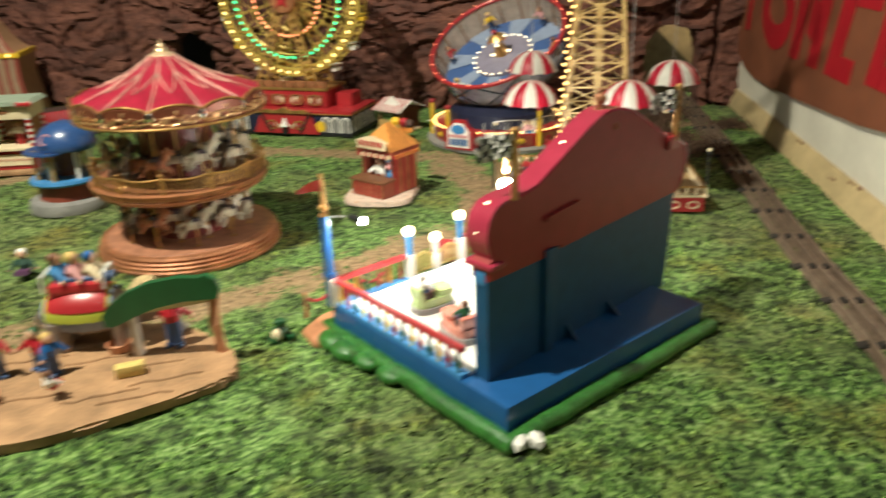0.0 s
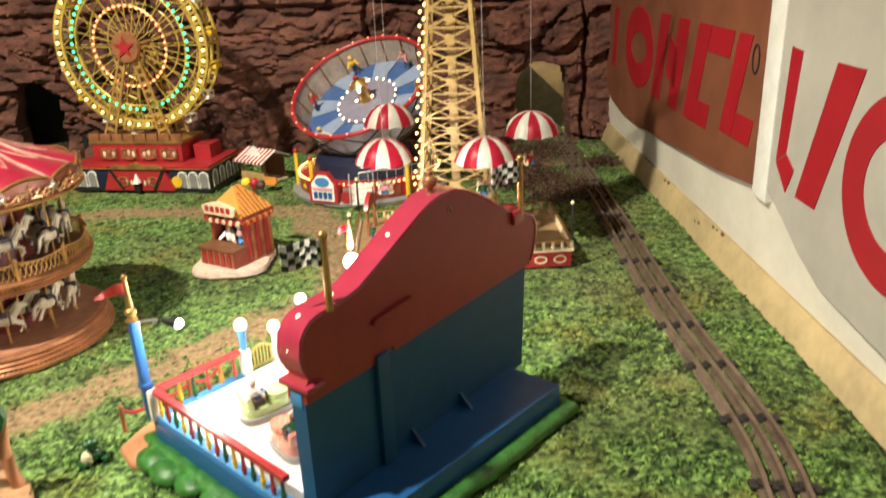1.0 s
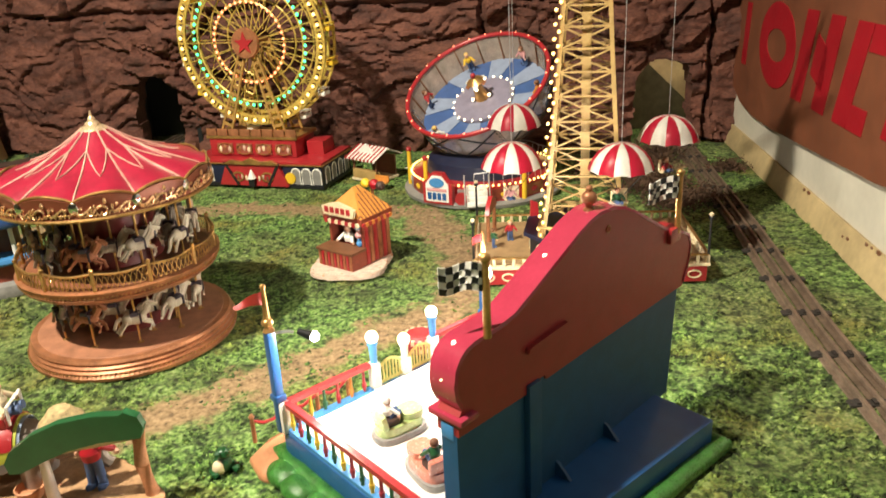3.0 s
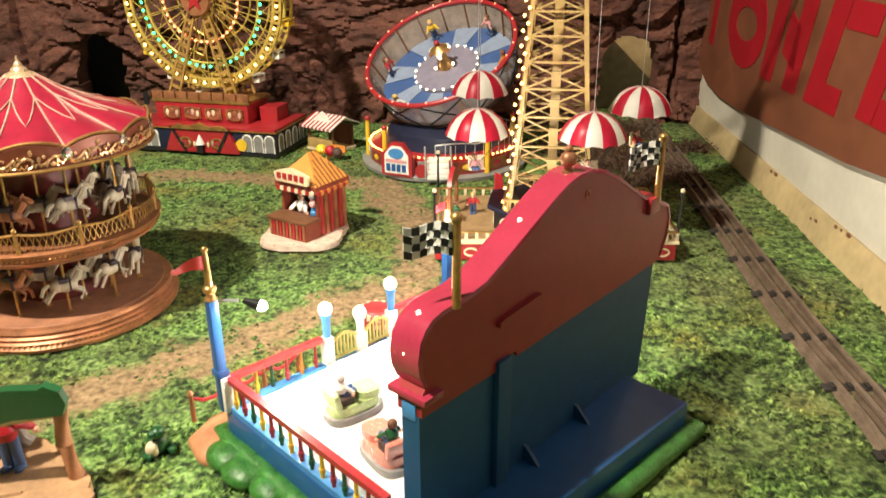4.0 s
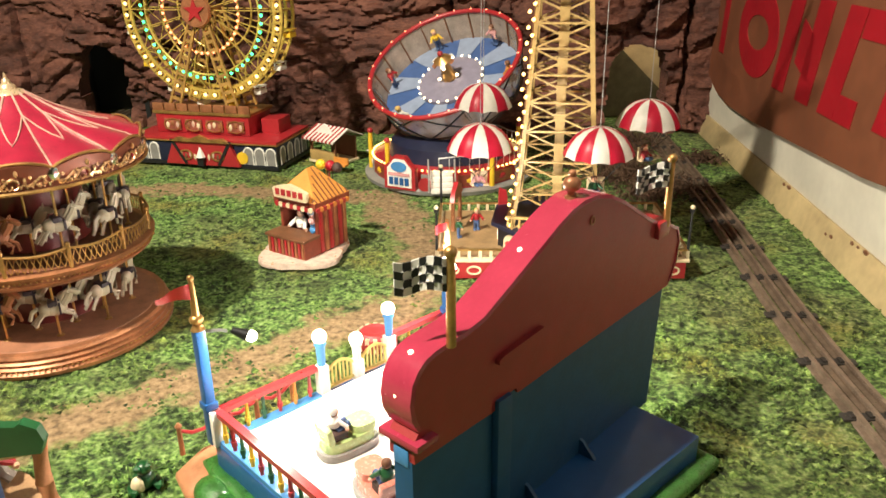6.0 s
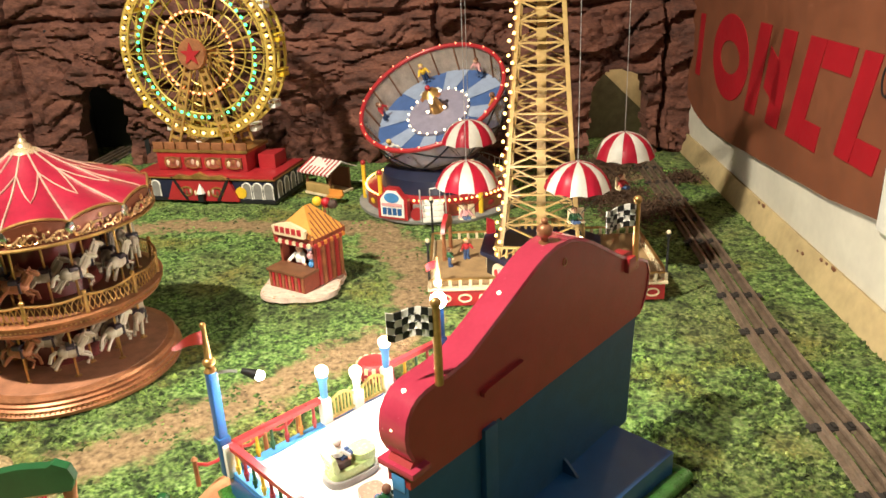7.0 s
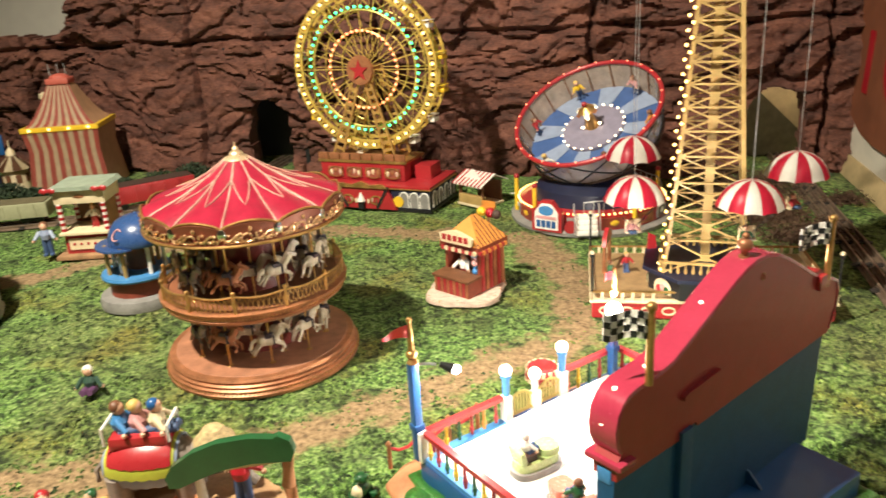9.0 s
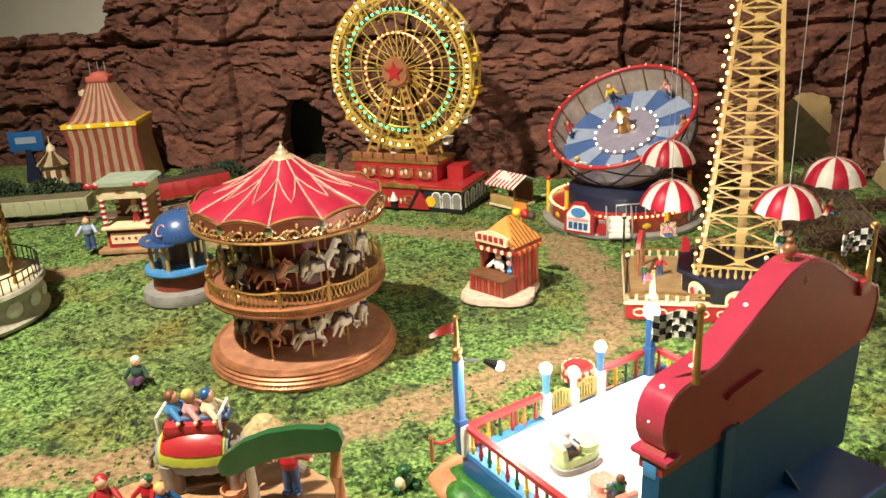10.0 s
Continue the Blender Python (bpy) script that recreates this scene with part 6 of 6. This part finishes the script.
def striped_tent():
    t = thing("circus_tent", "tall red and cream striped circus tent with lit gold band", "tent", pose(-1.07, 1.9, 0, 0, 0, 12))
    W = lambda z: 0.092 - 0.12 * z if z < 0.152 else 0.078 - 0.062 * ((z - 0.152) / 0.095) ** 0.62
    prof = [0.0, 0.05, 0.1, 0.152, 0.165, 0.18, 0.2, 0.22, 0.247]
    def depth(z):
        return W(z) * 0.8
    n = 15
    pale, red = mat("tent_cream", (0.62, 0.46, 0.3), 0.6), mat("tent_red", (0.46, 0.1, 0.07), 0.6)
    for k in range(n):
        g = B()
        rows = []
        for z in prof:
            over = 0.008 if z >= 0.152 else 0
            rows.append([g.verts.new(((W(z) + over) * (2 * j / n - 1), -depth(z) - over, z)) for j in (k, k + 1)])
        for a, b in zip(rows, rows[1:]):
            g.faces.new((a[0], a[1], b[1], b[0]))
        bmesh.ops.solidify(g, geom=g.faces[:], thickness=0.002)
        part("stripe", g, red if k % 2 == 0 else pale, t)
    # unstriped sides; their darker tan stands in for the side turned from the light
    side = B()
    rows = [[side.verts.new(p) for p in ((W(z) + o, -depth(z) - o, z), (W(z) + o, depth(z) + o, z), (-W(z) - o, depth(z) + o, z), (-W(z) - o, -depth(z) - o, z))] for z, o in [(z, 0.008 if z >= 0.152 else 0) for z in prof]]
    for a, b in zip(rows, rows[1:]):
        for k in (0, 1, 2):
            side.faces.new((a[k], a[k + 1], b[k + 1], b[k]))
    part("plain_side", side, mat("tent_shaded_tan", (0.4, 0.22, 0.12), 0.65), t, "plain side canvas coloured tan for its shade")
    band = part("gold_band", box(B(), (0.175, 0.145, 0.011), (0, 0, 0.1515), bevel=0.001), YELLOW, t, "gold band with warm bulbs")
    for k in range(4):
        part("bulb", ball(B(), 0.0038, (-0.066 + 0.044 * k, -0.0735, 0.152), div=1), BULB, band)
    cap = box(B(), (0.052, 0.05, 0.014), (0, 0, 0.253), bevel=0.004)
    ball(cap, 0.022, (0, 0, 0.258), (1.1, 1.0, 0.55))
    part("red_cap", cap, red, t)
    for x in (-0.02, 0.0, 0.016):
        part("flagstaff", cyl(B(), 0.0012, 0.001, 0.03, (x, 0.0, 0.262), 6), SILVER, t)
    s = thing("small_tent", "small cream and brown round striped tent beside the circus tent", "tent", pose(-1.225, 1.88, 0))
    part("body", lathe(B(), [(0.03, 0.0), (0.03, 0.055)], 24), CREAM, s)
    for k in range(12):
        a0, a1 = 2 * math.pi * k / 12, 2 * math.pi * (k + 1) / 12
        g = B()
        rows = [[g.verts.new((r * math.cos(a), r * math.sin(a), z)) for a in (a0, (a0 + a1) / 2, a1)] for r, z in ((0.041, 0.052), (0.028, 0.064), (0.014, 0.077), (0.009, 0.085))]
        for a, b in zip(rows, rows[1:]):
            for j in (0, 1):
                g.faces.new((a[j], a[j + 1], b[j + 1], b[j]))
        bmesh.ops.solidify(g, geom=g.faces[:], thickness=0.001)
        part("gore", g, CREAM if k % 2 else BROWN, s)
    part("cap", lathe(B(), [(0.011, 0.084), (0.01, 0.093), (0.004, 0.1), (0.0015, 0.103), (0.0012, 0.12), (0.0, 0.121)], 16), CREAM, s)
    for k in range(8):
        a = 2 * math.pi * k / 8
        part("window", box(B(), (0.002, 0.012, 0.02), (0.0302 * math.cos(a), 0.0302 * math.sin(a), 0.03), (0, 0, math.degrees(a))), BROWN, s)
    g = thing("clown_sign_tower", "narrow white and gold fairground tower sign behind the tent", "sign", pose(-1.165, 1.97, 0))
    part("tower_body", lathe(B(), [(0.012, 0.0), (0.012, 0.12), (0.009, 0.14), (0.012, 0.15), (0.012, 0.17), (0.006, 0.185), (0.006, 0.2), (0.011, 0.205), (0.011, 0.215), (0.0, 0.22)], 14), CREAM, g)
    d = thing("blue_notice_board", "blue notice board with pale marks on a post", "sign", pose(-1.3, 1.9, 0, 0, 0, 12))
    part("board", box(B(), (0.085, 0.005, 0.05), (0, 0, 0.105), bevel=0.001), BLUE, d)
    part("pale_mark", box(B(), (0.05, 0.002, 0.016), (0.0, -0.0035, 0.108)), PALE, d)
    part("stand", slab(B(), [(-0.02, 0.0), (0.02, 0.0), (0.01, 0.05), (0.006, 0.085), (-0.006, 0.085), (-0.01, 0.05)], -0.004, 0.004), NAVY, d)


striped_tent()


def bush(x, y, r, seed):
    rnd = random.Random(seed)
    verts, faces = [], []
    for _ in range(900):
        v = Vector((rnd.gauss(0, 1), rnd.gauss(0, 1), rnd.gauss(0, 1))).normalized() * r * rnd.uniform(0.55, 1.05)
        v.z = abs(v.z) * 0.8
        q = Vector((rnd.gauss(0, 1), rnd.gauss(0, 1), rnd.gauss(0, 1))).normalized()
        o = q.orthogonal().normalized() * 0.0035
        p = q.cross(o).normalized() * 0.0028
        n = len(verts)
        verts += [v + o, v + p, v - o, v - p]
        faces.append((n, n + 1, n + 2, n + 3))
    data = bpy.data.meshes.new("bush")
    data.from_pydata(verts, [], faces)
    data.materials.append(bpy.data.materials.get("dark_foliage") or mat("dark_foliage", (0.025, 0.045, 0.02), 0.8, vary=0.3))
    ob = new("bush", data)
    ob.location = (x, y, -0.002)
    tagged(ob, "dark green scenic foliage bush beside the track", "bush", "bushes")


for k, (x, y, r) in enumerate(((-1.3, 1.78, 0.05), (-1.2, 1.8, 0.045), (-1.12, 1.78, 0.035), (-0.93, 1.83, 0.04), (-0.86, 1.88, 0.045), (-0.8, 1.93, 0.05), (-1.4, 1.74, 0.05))):
    bush(x, y, r, k)


def wagon(name, label, m, length, height, material, lip):
    w = thing(name, label, "train car", m, "train cars")
    body = box(B(), (length, 0.05, height), (0, 0, 0.022 + height / 2), bevel=0.002)
    part("body", body, material, w)
    for k in range(int(length / 0.03)):
        x = -length / 2 + 0.016 + 0.03 * k
        for s in (-1, 1):
            part("rib", box(B(), (0.003, 0.002, height * 0.9), (x, s * 0.026, 0.022 + height / 2)), material, w)
    part("load", box(B(), (length - 0.008, 0.043, 0.003), (0, 0, 0.0225 + height)), lip, w)
    for x in (-length / 2 + 0.035, length / 2 - 0.035):
        truck = part("truck", box(B(), (0.045, 0.036, 0.008), (x, 0, 0.018), bevel=0.001), BLACK, w)
        for dx in (-0.014, 0.014):
            for s in (-1, 1):
                part("wheel", cyl(B(), 0.0075, 0.0075, 0.004, (x + dx, s * 0.0158, 0.0152), 16, (90 * s, 0, 0)), TIE, truck)
    return w


wagon("gondola_car", "dark red open gondola train car on the rear track", pose(-0.797, 1.685, 0, 0, 0, 40), 0.2, 0.036, RED, DARK)
wagon("flat_car", "pale olive low train car on the rear track", pose(-1.06, 1.56, 0, 0, 0, 14), 0.22, 0.03, mat("pale_olive_enamel", (0.32, 0.32, 0.2), 0.5), OLIVE)


def swing_ride():
    s = thing("swing_ride", "round cream and gold fairground ride platform with twisted gold posts", "fairground ride", pose(-0.868, 1.085, 0))
    part("platform", lathe(B(), [(0.0, 0.0), (0.118, 0.0), (0.121, 0.006), (0.115, 0.012), (0.112, 0.03), (0.118, 0.046), (0.122, 0.05), (0.12, 0.055), (0.0, 0.056)], 56), mat("ivory_moulding", (0.42, 0.39, 0.32), 0.5, vary=0.25), s, "ivory moulded platform")
    part("floor", lathe(B(), [(0.0, 0.0575), (0.108, 0.0575), (0.109, 0.0555)], 48), CREAM, s)
    for k in range(16):
        a = 2 * math.pi * (k + 0.4) / 16
        part("swag", ball(B(), 0.013, (0.114 * math.cos(a), 0.114 * math.sin(a), 0.028), (0.4, 1.1, 0.9), 2, (0, 0, math.degrees(a))), WHITE, s)
    part("rail", tube(B(), ring_points(0.116, 0.078, 56), 0.0013, 6, True), BLACK, s)
    for k in range(56):
        a = 2 * math.pi * k / 56
        part("rail_bar", bar(B(), (0.116 * math.cos(a), 0.116 * math.sin(a), 0.056), (0.116 * math.cos(a), 0.116 * math.sin(a), 0.078), 0.0012), BLACK, s)
    for a in (0, 72, 144, 216, 288):
        base = Vector((0.102 * math.cos(radians(a)), 0.102 * math.sin(radians(a)), 0.057))
        top = base + Vector((-0.006, 0, 0.165))
        tw = B()
        for ph in (0, math.pi):
            tube(tw, [base.lerp(top, k / 40) + Vector((0.0018 * math.cos(k * 0.9 + ph), 0.0018 * math.sin(k * 0.9 + ph), 0)) for k in range(41)], 0.0019, 6)
        part("twisted_post", tw, GOLD, s)
    part("centre_column", lathe(B(), [(0.03, 0.057), (0.026, 0.12), (0.03, 0.2), (0.075, 0.214), (0.08, 0.235), (0.03, 0.255), (0.0, 0.27)], 32), CREAM, s)


swing_ride()


# ---- elephant ride ----
def elephant_ride():
    e = thing("diorama_plate", "tan resin ground plate with ruts under the elephant ride", "diorama", pose(0, 0, 0))
    rnd = random.Random(3)
    edge = [(-0.165, 0.66), (-0.178, 0.64), (-0.213, 0.613), (-0.265, 0.578), (-0.328, 0.55), (-0.39, 0.55), (-0.435, 0.575), (-0.44, 0.62), (-0.42, 0.68), (-0.385, 0.725), (-0.32, 0.756), (-0.26, 0.757), (-0.215, 0.735), (-0.18, 0.7)]
    line = smooth_path([Vector(p) for p in edge + edge[:1]], 70)[:-1]
    pl = plate(B(), [(p.x + rnd.uniform(-0.001, 0.001), p.y + rnd.uniform(-0.001, 0.001)) for p in line], 0.0, 0.009)
    bmesh.ops.bevel(pl, geom=[x for x in pl.edges if all(v.co.z > 0.005 for v in x.verts)], offset=0.003, segments=2, affect="EDGES")
    part("plate", pl, SAND, e)
    for k in range(7):
        x, y = rnd.uniform(-0.4, -0.24), rnd.uniform(0.58, 0.68)
        rut = [(x + 0.012 * j, y + 0.004 * j + rnd.uniform(-0.003, 0.003), 0.0095) for j in range(6)]
        part("ridge", tube(B(), rut, 0.0016, 6), SAND, e)
    ep = thing("elephant", "grey toy elephant with red saddle and bright layered blankets", "figurine", pose(-0.322, 0.722, 0.009, 0, 0, 8) @ Matrix.Scale(1.12, 4))
    b = ball(B(), 0.028, (0, 0, 0.032), (1.45, 0.82, 0.8))
    for x in (-0.026, 0.026):
        for y in (-0.012, 0.012):
            cyl(b, 0.0085, 0.0095, 0.028, (x, y, 0), 12)
    ball(b, 0.017, (0.046, 0, 0.034), (1.1, 0.95, 1.05))
    tube(b, [(0.06, 0, 0.032), (0.07, 0, 0.022), (0.073, 0, 0.01), (0.078, 0, 0.005)], 0.0045, 8)
    for s in (-1, 1):
        ball(b, 0.013, (0.04, s * 0.018, 0.034), (0.55, 0.35, 1.15), 2, (0, 0, -s * 25))
    tube(b, [(-0.04, 0, 0.034), (-0.047, 0, 0.026), (-0.047, 0, 0.016)], 0.0022, 6)
    part("body", b, ELE, ep)
    lime = mat("lime_blanket", (0.42, 0.44, 0.05), 0.5)
    for name, x0, x1, low, grow, m in (("blue_blanket", -0.036, 0.024, 0.022, 0.0006, PALE), ("lime_blanket", -0.033, 0.022, 0.031, 0.0014, lime), ("red_saddle", -0.03, 0.02, 0.04, 0.0022, RED)):
        c = B()
        rows = []
        for i in range(13):
            x = x0 + (x1 - x0) * i / 12
            k = math.sqrt(max(0.05, 1 - (x / 0.0412) ** 2))
            ry, rz = 0.023 * k + grow, 0.0225 * k + grow
            hang = math.acos(max(-1.0, min(1.0, (low - 0.032) / rz)))
            rows.append([c.verts.new((x, ry * math.sin(hang * (2 * j / 16 - 1)), 0.032 + rz * math.cos(hang * (2 * j / 16 - 1)) - 0.0012 * (i % 2) * (j in (0, 16)))) for j in range(17)])
        for p, q in zip(rows, rows[1:]):
            for j in range(16):
                c.faces.new((p[j], p[j + 1], q[j + 1], q[j]))
        bmesh.ops.recalc_face_normals(c, faces=c.faces)
        bmesh.ops.solidify(c, geom=c.faces[:], thickness=-0.0012)
        part(name, c, m, ep)
    part("seat", box(B(), (0.046, 0.028, 0.013), (-0.005, 0, 0.0555), bevel=0.005), RED, ep, "glossy red bench seat")
    for x in (-0.03, 0.02):
        part("seat_rail", tube(B(), [(x, -0.013, 0.056), (x, -0.013, 0.07), (x, 0.013, 0.07), (x, 0.013, 0.056)], 0.0013), WHITE, ep)
    hat = lathe(B(), [(0.0, 0.058), (0.008, 0.0575), (0.012, 0.052), (0.016, 0.0485), (0.0165, 0.047), (0.0, 0.046)], 24, (0.05, 0, 0))
    part("straw_hat", hat, mat("woven_straw", (0.46, 0.34, 0.17), 0.7, vary=0.35, scale=220, bump=0.8), ep)
    for x, top, hair in ((-0.02, TEAL, BROWN), (-0.006, ROSE, BLOND), (0.009, CREAM, BLUE)):
        figure("painted child figurine riding on the elephant saddle", ep.matrix_basis @ pose(x, 0, 0.041, 0, 0, 90), top, DENIM, hair, 0.046, seated=True)
    g = thing("arched_sign", "dark green arched sign board on white and clay posts", "sign", pose(-0.236, 0.688, 0.009, 0, 0, 3))
    arc = [(-0.056, 0.046), (-0.05, 0.056), (-0.03, 0.07), (-0.008, 0.079), (0.02, 0.0835), (0.04, 0.0825), (0.044, 0.085), (0.054, 0.08), (0.057, 0.07), (0.053, 0.0605), (0.04, 0.06), (0.02, 0.059), (-0.005, 0.0535), (-0.025, 0.0455), (-0.045, 0.036), (-0.054, 0.036)]
    part("board", slab(B(), arc, -0.004, 0.004), GREEN, g, "dark green arched board")
    part("white_post", cyl(B(), 0.005, 0.0035, 0.046, (-0.032, 0.008, 0.0), 12), WHITE, g)
    part("clay_post", tube(B(), [(0.048, 0.008, 0.0), (0.045, 0.007, 0.03), (0.048, 0.006, 0.064)], 0.006, 10), CLAY, g)
    part("cross_beam", bar(B(), (-0.034, 0.008, 0.044), (0.048, 0.008, 0.056), 0.004), CREAM, g)
    at = lambda x, y, a: pose(x, y, 0.0088, 0, 0, a)
    figure("painted man figurine in red shirt and dark trousers under the sign", at(-0.238, 0.71, 0), PRINT, DENIM, BROWN, 0.056, -40)
    figure("painted visitor figurine in red cap and red jacket", at(-0.385, 0.655, 30), RED, DENIM, RED, 0.052)
    figure("painted child figurine with green cap and red scarf", at(-0.352, 0.668, -20), PRINT, DENIM, GREEN, 0.044)
    figure("painted child figurine with blond hair and blue coat", at(-0.334, 0.658, 60), BLUE, DENIM, BLOND, 0.044)
    figure("painted visitor figurine in white and red on the tan plate", at(-0.315, 0.615, 160), WHITE, RED, BROWN, 0.03, seated=True)
    hay = box(B(), (0.026, 0.012, 0.011), (0, 0, 0.006), bevel=0.002)
    single("hay_bale", hay, mat("straw_yellow", (0.6, 0.45, 0.14), 0.7, vary=0.3, scale=200), "small yellow hay bale on the tan plate", "hay bale", at(-0.262, 0.656, 22))
    for x, y in ((-0.29, 0.7), (-0.372, 0.61)):
        tub = lathe(B(), [(0.0, 0.0), (0.009, 0.0), (0.012, 0.01), (0.0105, 0.0105), (0.009, 0.004), (0.0, 0.004)], 20)
        single("tub", tub, CLAY, "small clay-coloured tub on the tan plate", "tub", at(x, y, 0), "tubs")


elephant_ride()

# ---- loose figurines on the turf ----
jest = figure("small clown figurine with white gloves on the turf", pose(-0.496, 0.912, -0.014, 0, 0, 10), mat("jester_dark", (0.03, 0.07, 0.05), 0.5), mat("jester_violet", (0.12, 0.05, 0.12), 0.5), WHITE, 0.05, 20, seated=True)
frog = B()
ball(frog, 0.009, (0, 0, 0.009), (1, 0.9, 1.0))
ball(frog, 0.0065, (0.001, -0.001, 0.02), (1, 1.1, 0.85))
ball(frog, 0.0035, (0.004, -0.005, 0.0225), div=1)
ball(frog, 0.0035, (-0.004, -0.005, 0.0225), div=1)
for sx in (-1, 1):
    ball(frog, 0.006, (sx * 0.009, -0.004, 0.005), (0.8, 1.4, 0.7), 1)
frog_ob = single("frog_figurine", frog, mat("bottle_green", (0.01, 0.07, 0.02), 0.3, coat=0.4), "dark green frog figurine with cream belly on the turf", "figurine", pose(-0.14, 0.735, -0.001, 0, 0, 30))
part("belly", ball(B(), 0.007, (-0.005, -0.0045, 0.0085), (0.8, 0.7, 1.1)), CREAM, frog_ob)
pool = thing("small_drum_car", "small red and cream striped fairground tub behind the bumper ride", "fairground ride", RIDE @ pose(0.215, 0.075, 0))
part("tub_body", lathe(B(), [(0.0, 0.0), (0.018, 0.0), (0.02, 0.008), (0.0185, 0.015), (0.014, 0.0185), (0.011, 0.0165), (0.0, 0.0145)], 28), HEADER, pool)
for k in range(14):
    a = 2 * math.pi * k / 14
    part("cream_stripe", bar(B(), (0.019 * math.cos(a), 0.019 * math.sin(a), 0.002), (0.0178 * math.cos(a), 0.0178 * math.sin(a), 0.017), 0.004, 0.002), CREAM, pool)
for x, y, a, top, legs, hair, h in ((0.19, 1.125, 20, RED, RED, WHITE, 0.03), (0.21, 1.118, 200, WHITE, DENIM, BROWN, 0.03), (0.125, 1.165, 90, GREEN, DENIM, BROWN, 0.028), (0.15, 1.19, 10, RED, DENIM, BLOND, 0.03)):
    figure("tiny painted visitor figurine on the tower platform", pose(x, y, 0.0294, 0, 0, a), top, legs, hair, h)
par = thing("ride_banner", "tall folded red banner post on the tower platform", "banner", pose(0.186, 1.2, 0.0294, 0, 0, 15))
part("banner_cloth", slab(B(), [(-0.008, 0.0), (0.008, 0.0), (0.004, 0.05), (-0.006, 0.055)], -0.002, 0.002), RED, par)
arch_gate = thing("entrance_arch", "small red striped entrance arch with yellow trim", "gate", pose(0.125, 1.21, 0.0294, 0, 0, 75))
for x in (-0.022, 0.022):
    part("arch_post", cyl(B(), 0.003, 0.0025, 0.045, (x, 0, 0), 10), COPPER, arch_gate)
part("arch_head", slab(B(), [(-0.028, 0.04), (0.028, 0.04), (0.02, 0.052), (0.0, 0.06), (-0.02, 0.052)], -0.003, 0.003), RED, arch_gate)


# ---- brown brush by the tunnel ----
def brush(x, y, r, seed):
    rnd = random.Random(seed)
    verts, faces = [], []
    for _ in range(700):
        v = Vector((rnd.gauss(0, 0.5) * r, rnd.gauss(0, 0.5) * r, abs(rnd.gauss(0, 0.17)) * r))
        q = Vector((rnd.gauss(0, 1), rnd.gauss(0, 1), rnd.gauss(0, 1))).normalized()
        o = q * rnd.uniform(0.003, 0.008)
        p = q.orthogonal().normalized() * 0.0012
        n = len(verts)
        verts += [v - o, v + p, v + o, v - p]
        faces.append((n, n + 1, n + 2, n + 3))
    data = bpy.data.meshes.new("dry_brush")
    data.from_pydata(verts, [], faces)
    data.materials.append(bpy.data.materials.get("dry_brush_brown") or mat("dry_brush_brown", (0.07, 0.035, 0.018), 0.9, vary=0.3))
    ob = new("dry_brush", data)
    ob.location = (x, y, 0.0)
    tagged(ob, "dark brown dry scenic brush on the turf by the track", "brush", kind="stuff")


# real brown cover; the clumps nearer the tower also stand in for shadow there
for k, (x, y, r) in enumerate(((0.47, 1.68, 0.06), (0.43, 1.6, 0.06), (0.39, 1.68, 0.055), (0.46, 1.52, 0.05), (0.4, 1.5, 0.05), (0.35, 1.6, 0.05), (0.6, 1.6, 0.035), (0.5, 1.74, 0.06), (0.42, 1.74, 0.05), (0.49, 1.43, 0.045), (0.44, 1.4, 0.045))):
    brush(x, y, r, k)

# scuffs on the cream strip
for k, (x, z) in enumerate(((0.42, 0.034), (0.435, 0.033), (0.4, 0.035), (0.66, 0.034), (0.675, 0.033), (0.655, 0.034), (0.5, 0.02), (0.485, 0.022))):
    single("scuff_mark", ball(B(), 0.0035 + 0.001 * (k % 3), (x, 0.0095 + (0.0165 - z) * 0.32, z), (1.5, 0.4, 0.7), 1), BROWN, "dark scuff with stuck turf on the cream strip", "scuff", WALL, "scuffs")


build_flakes()
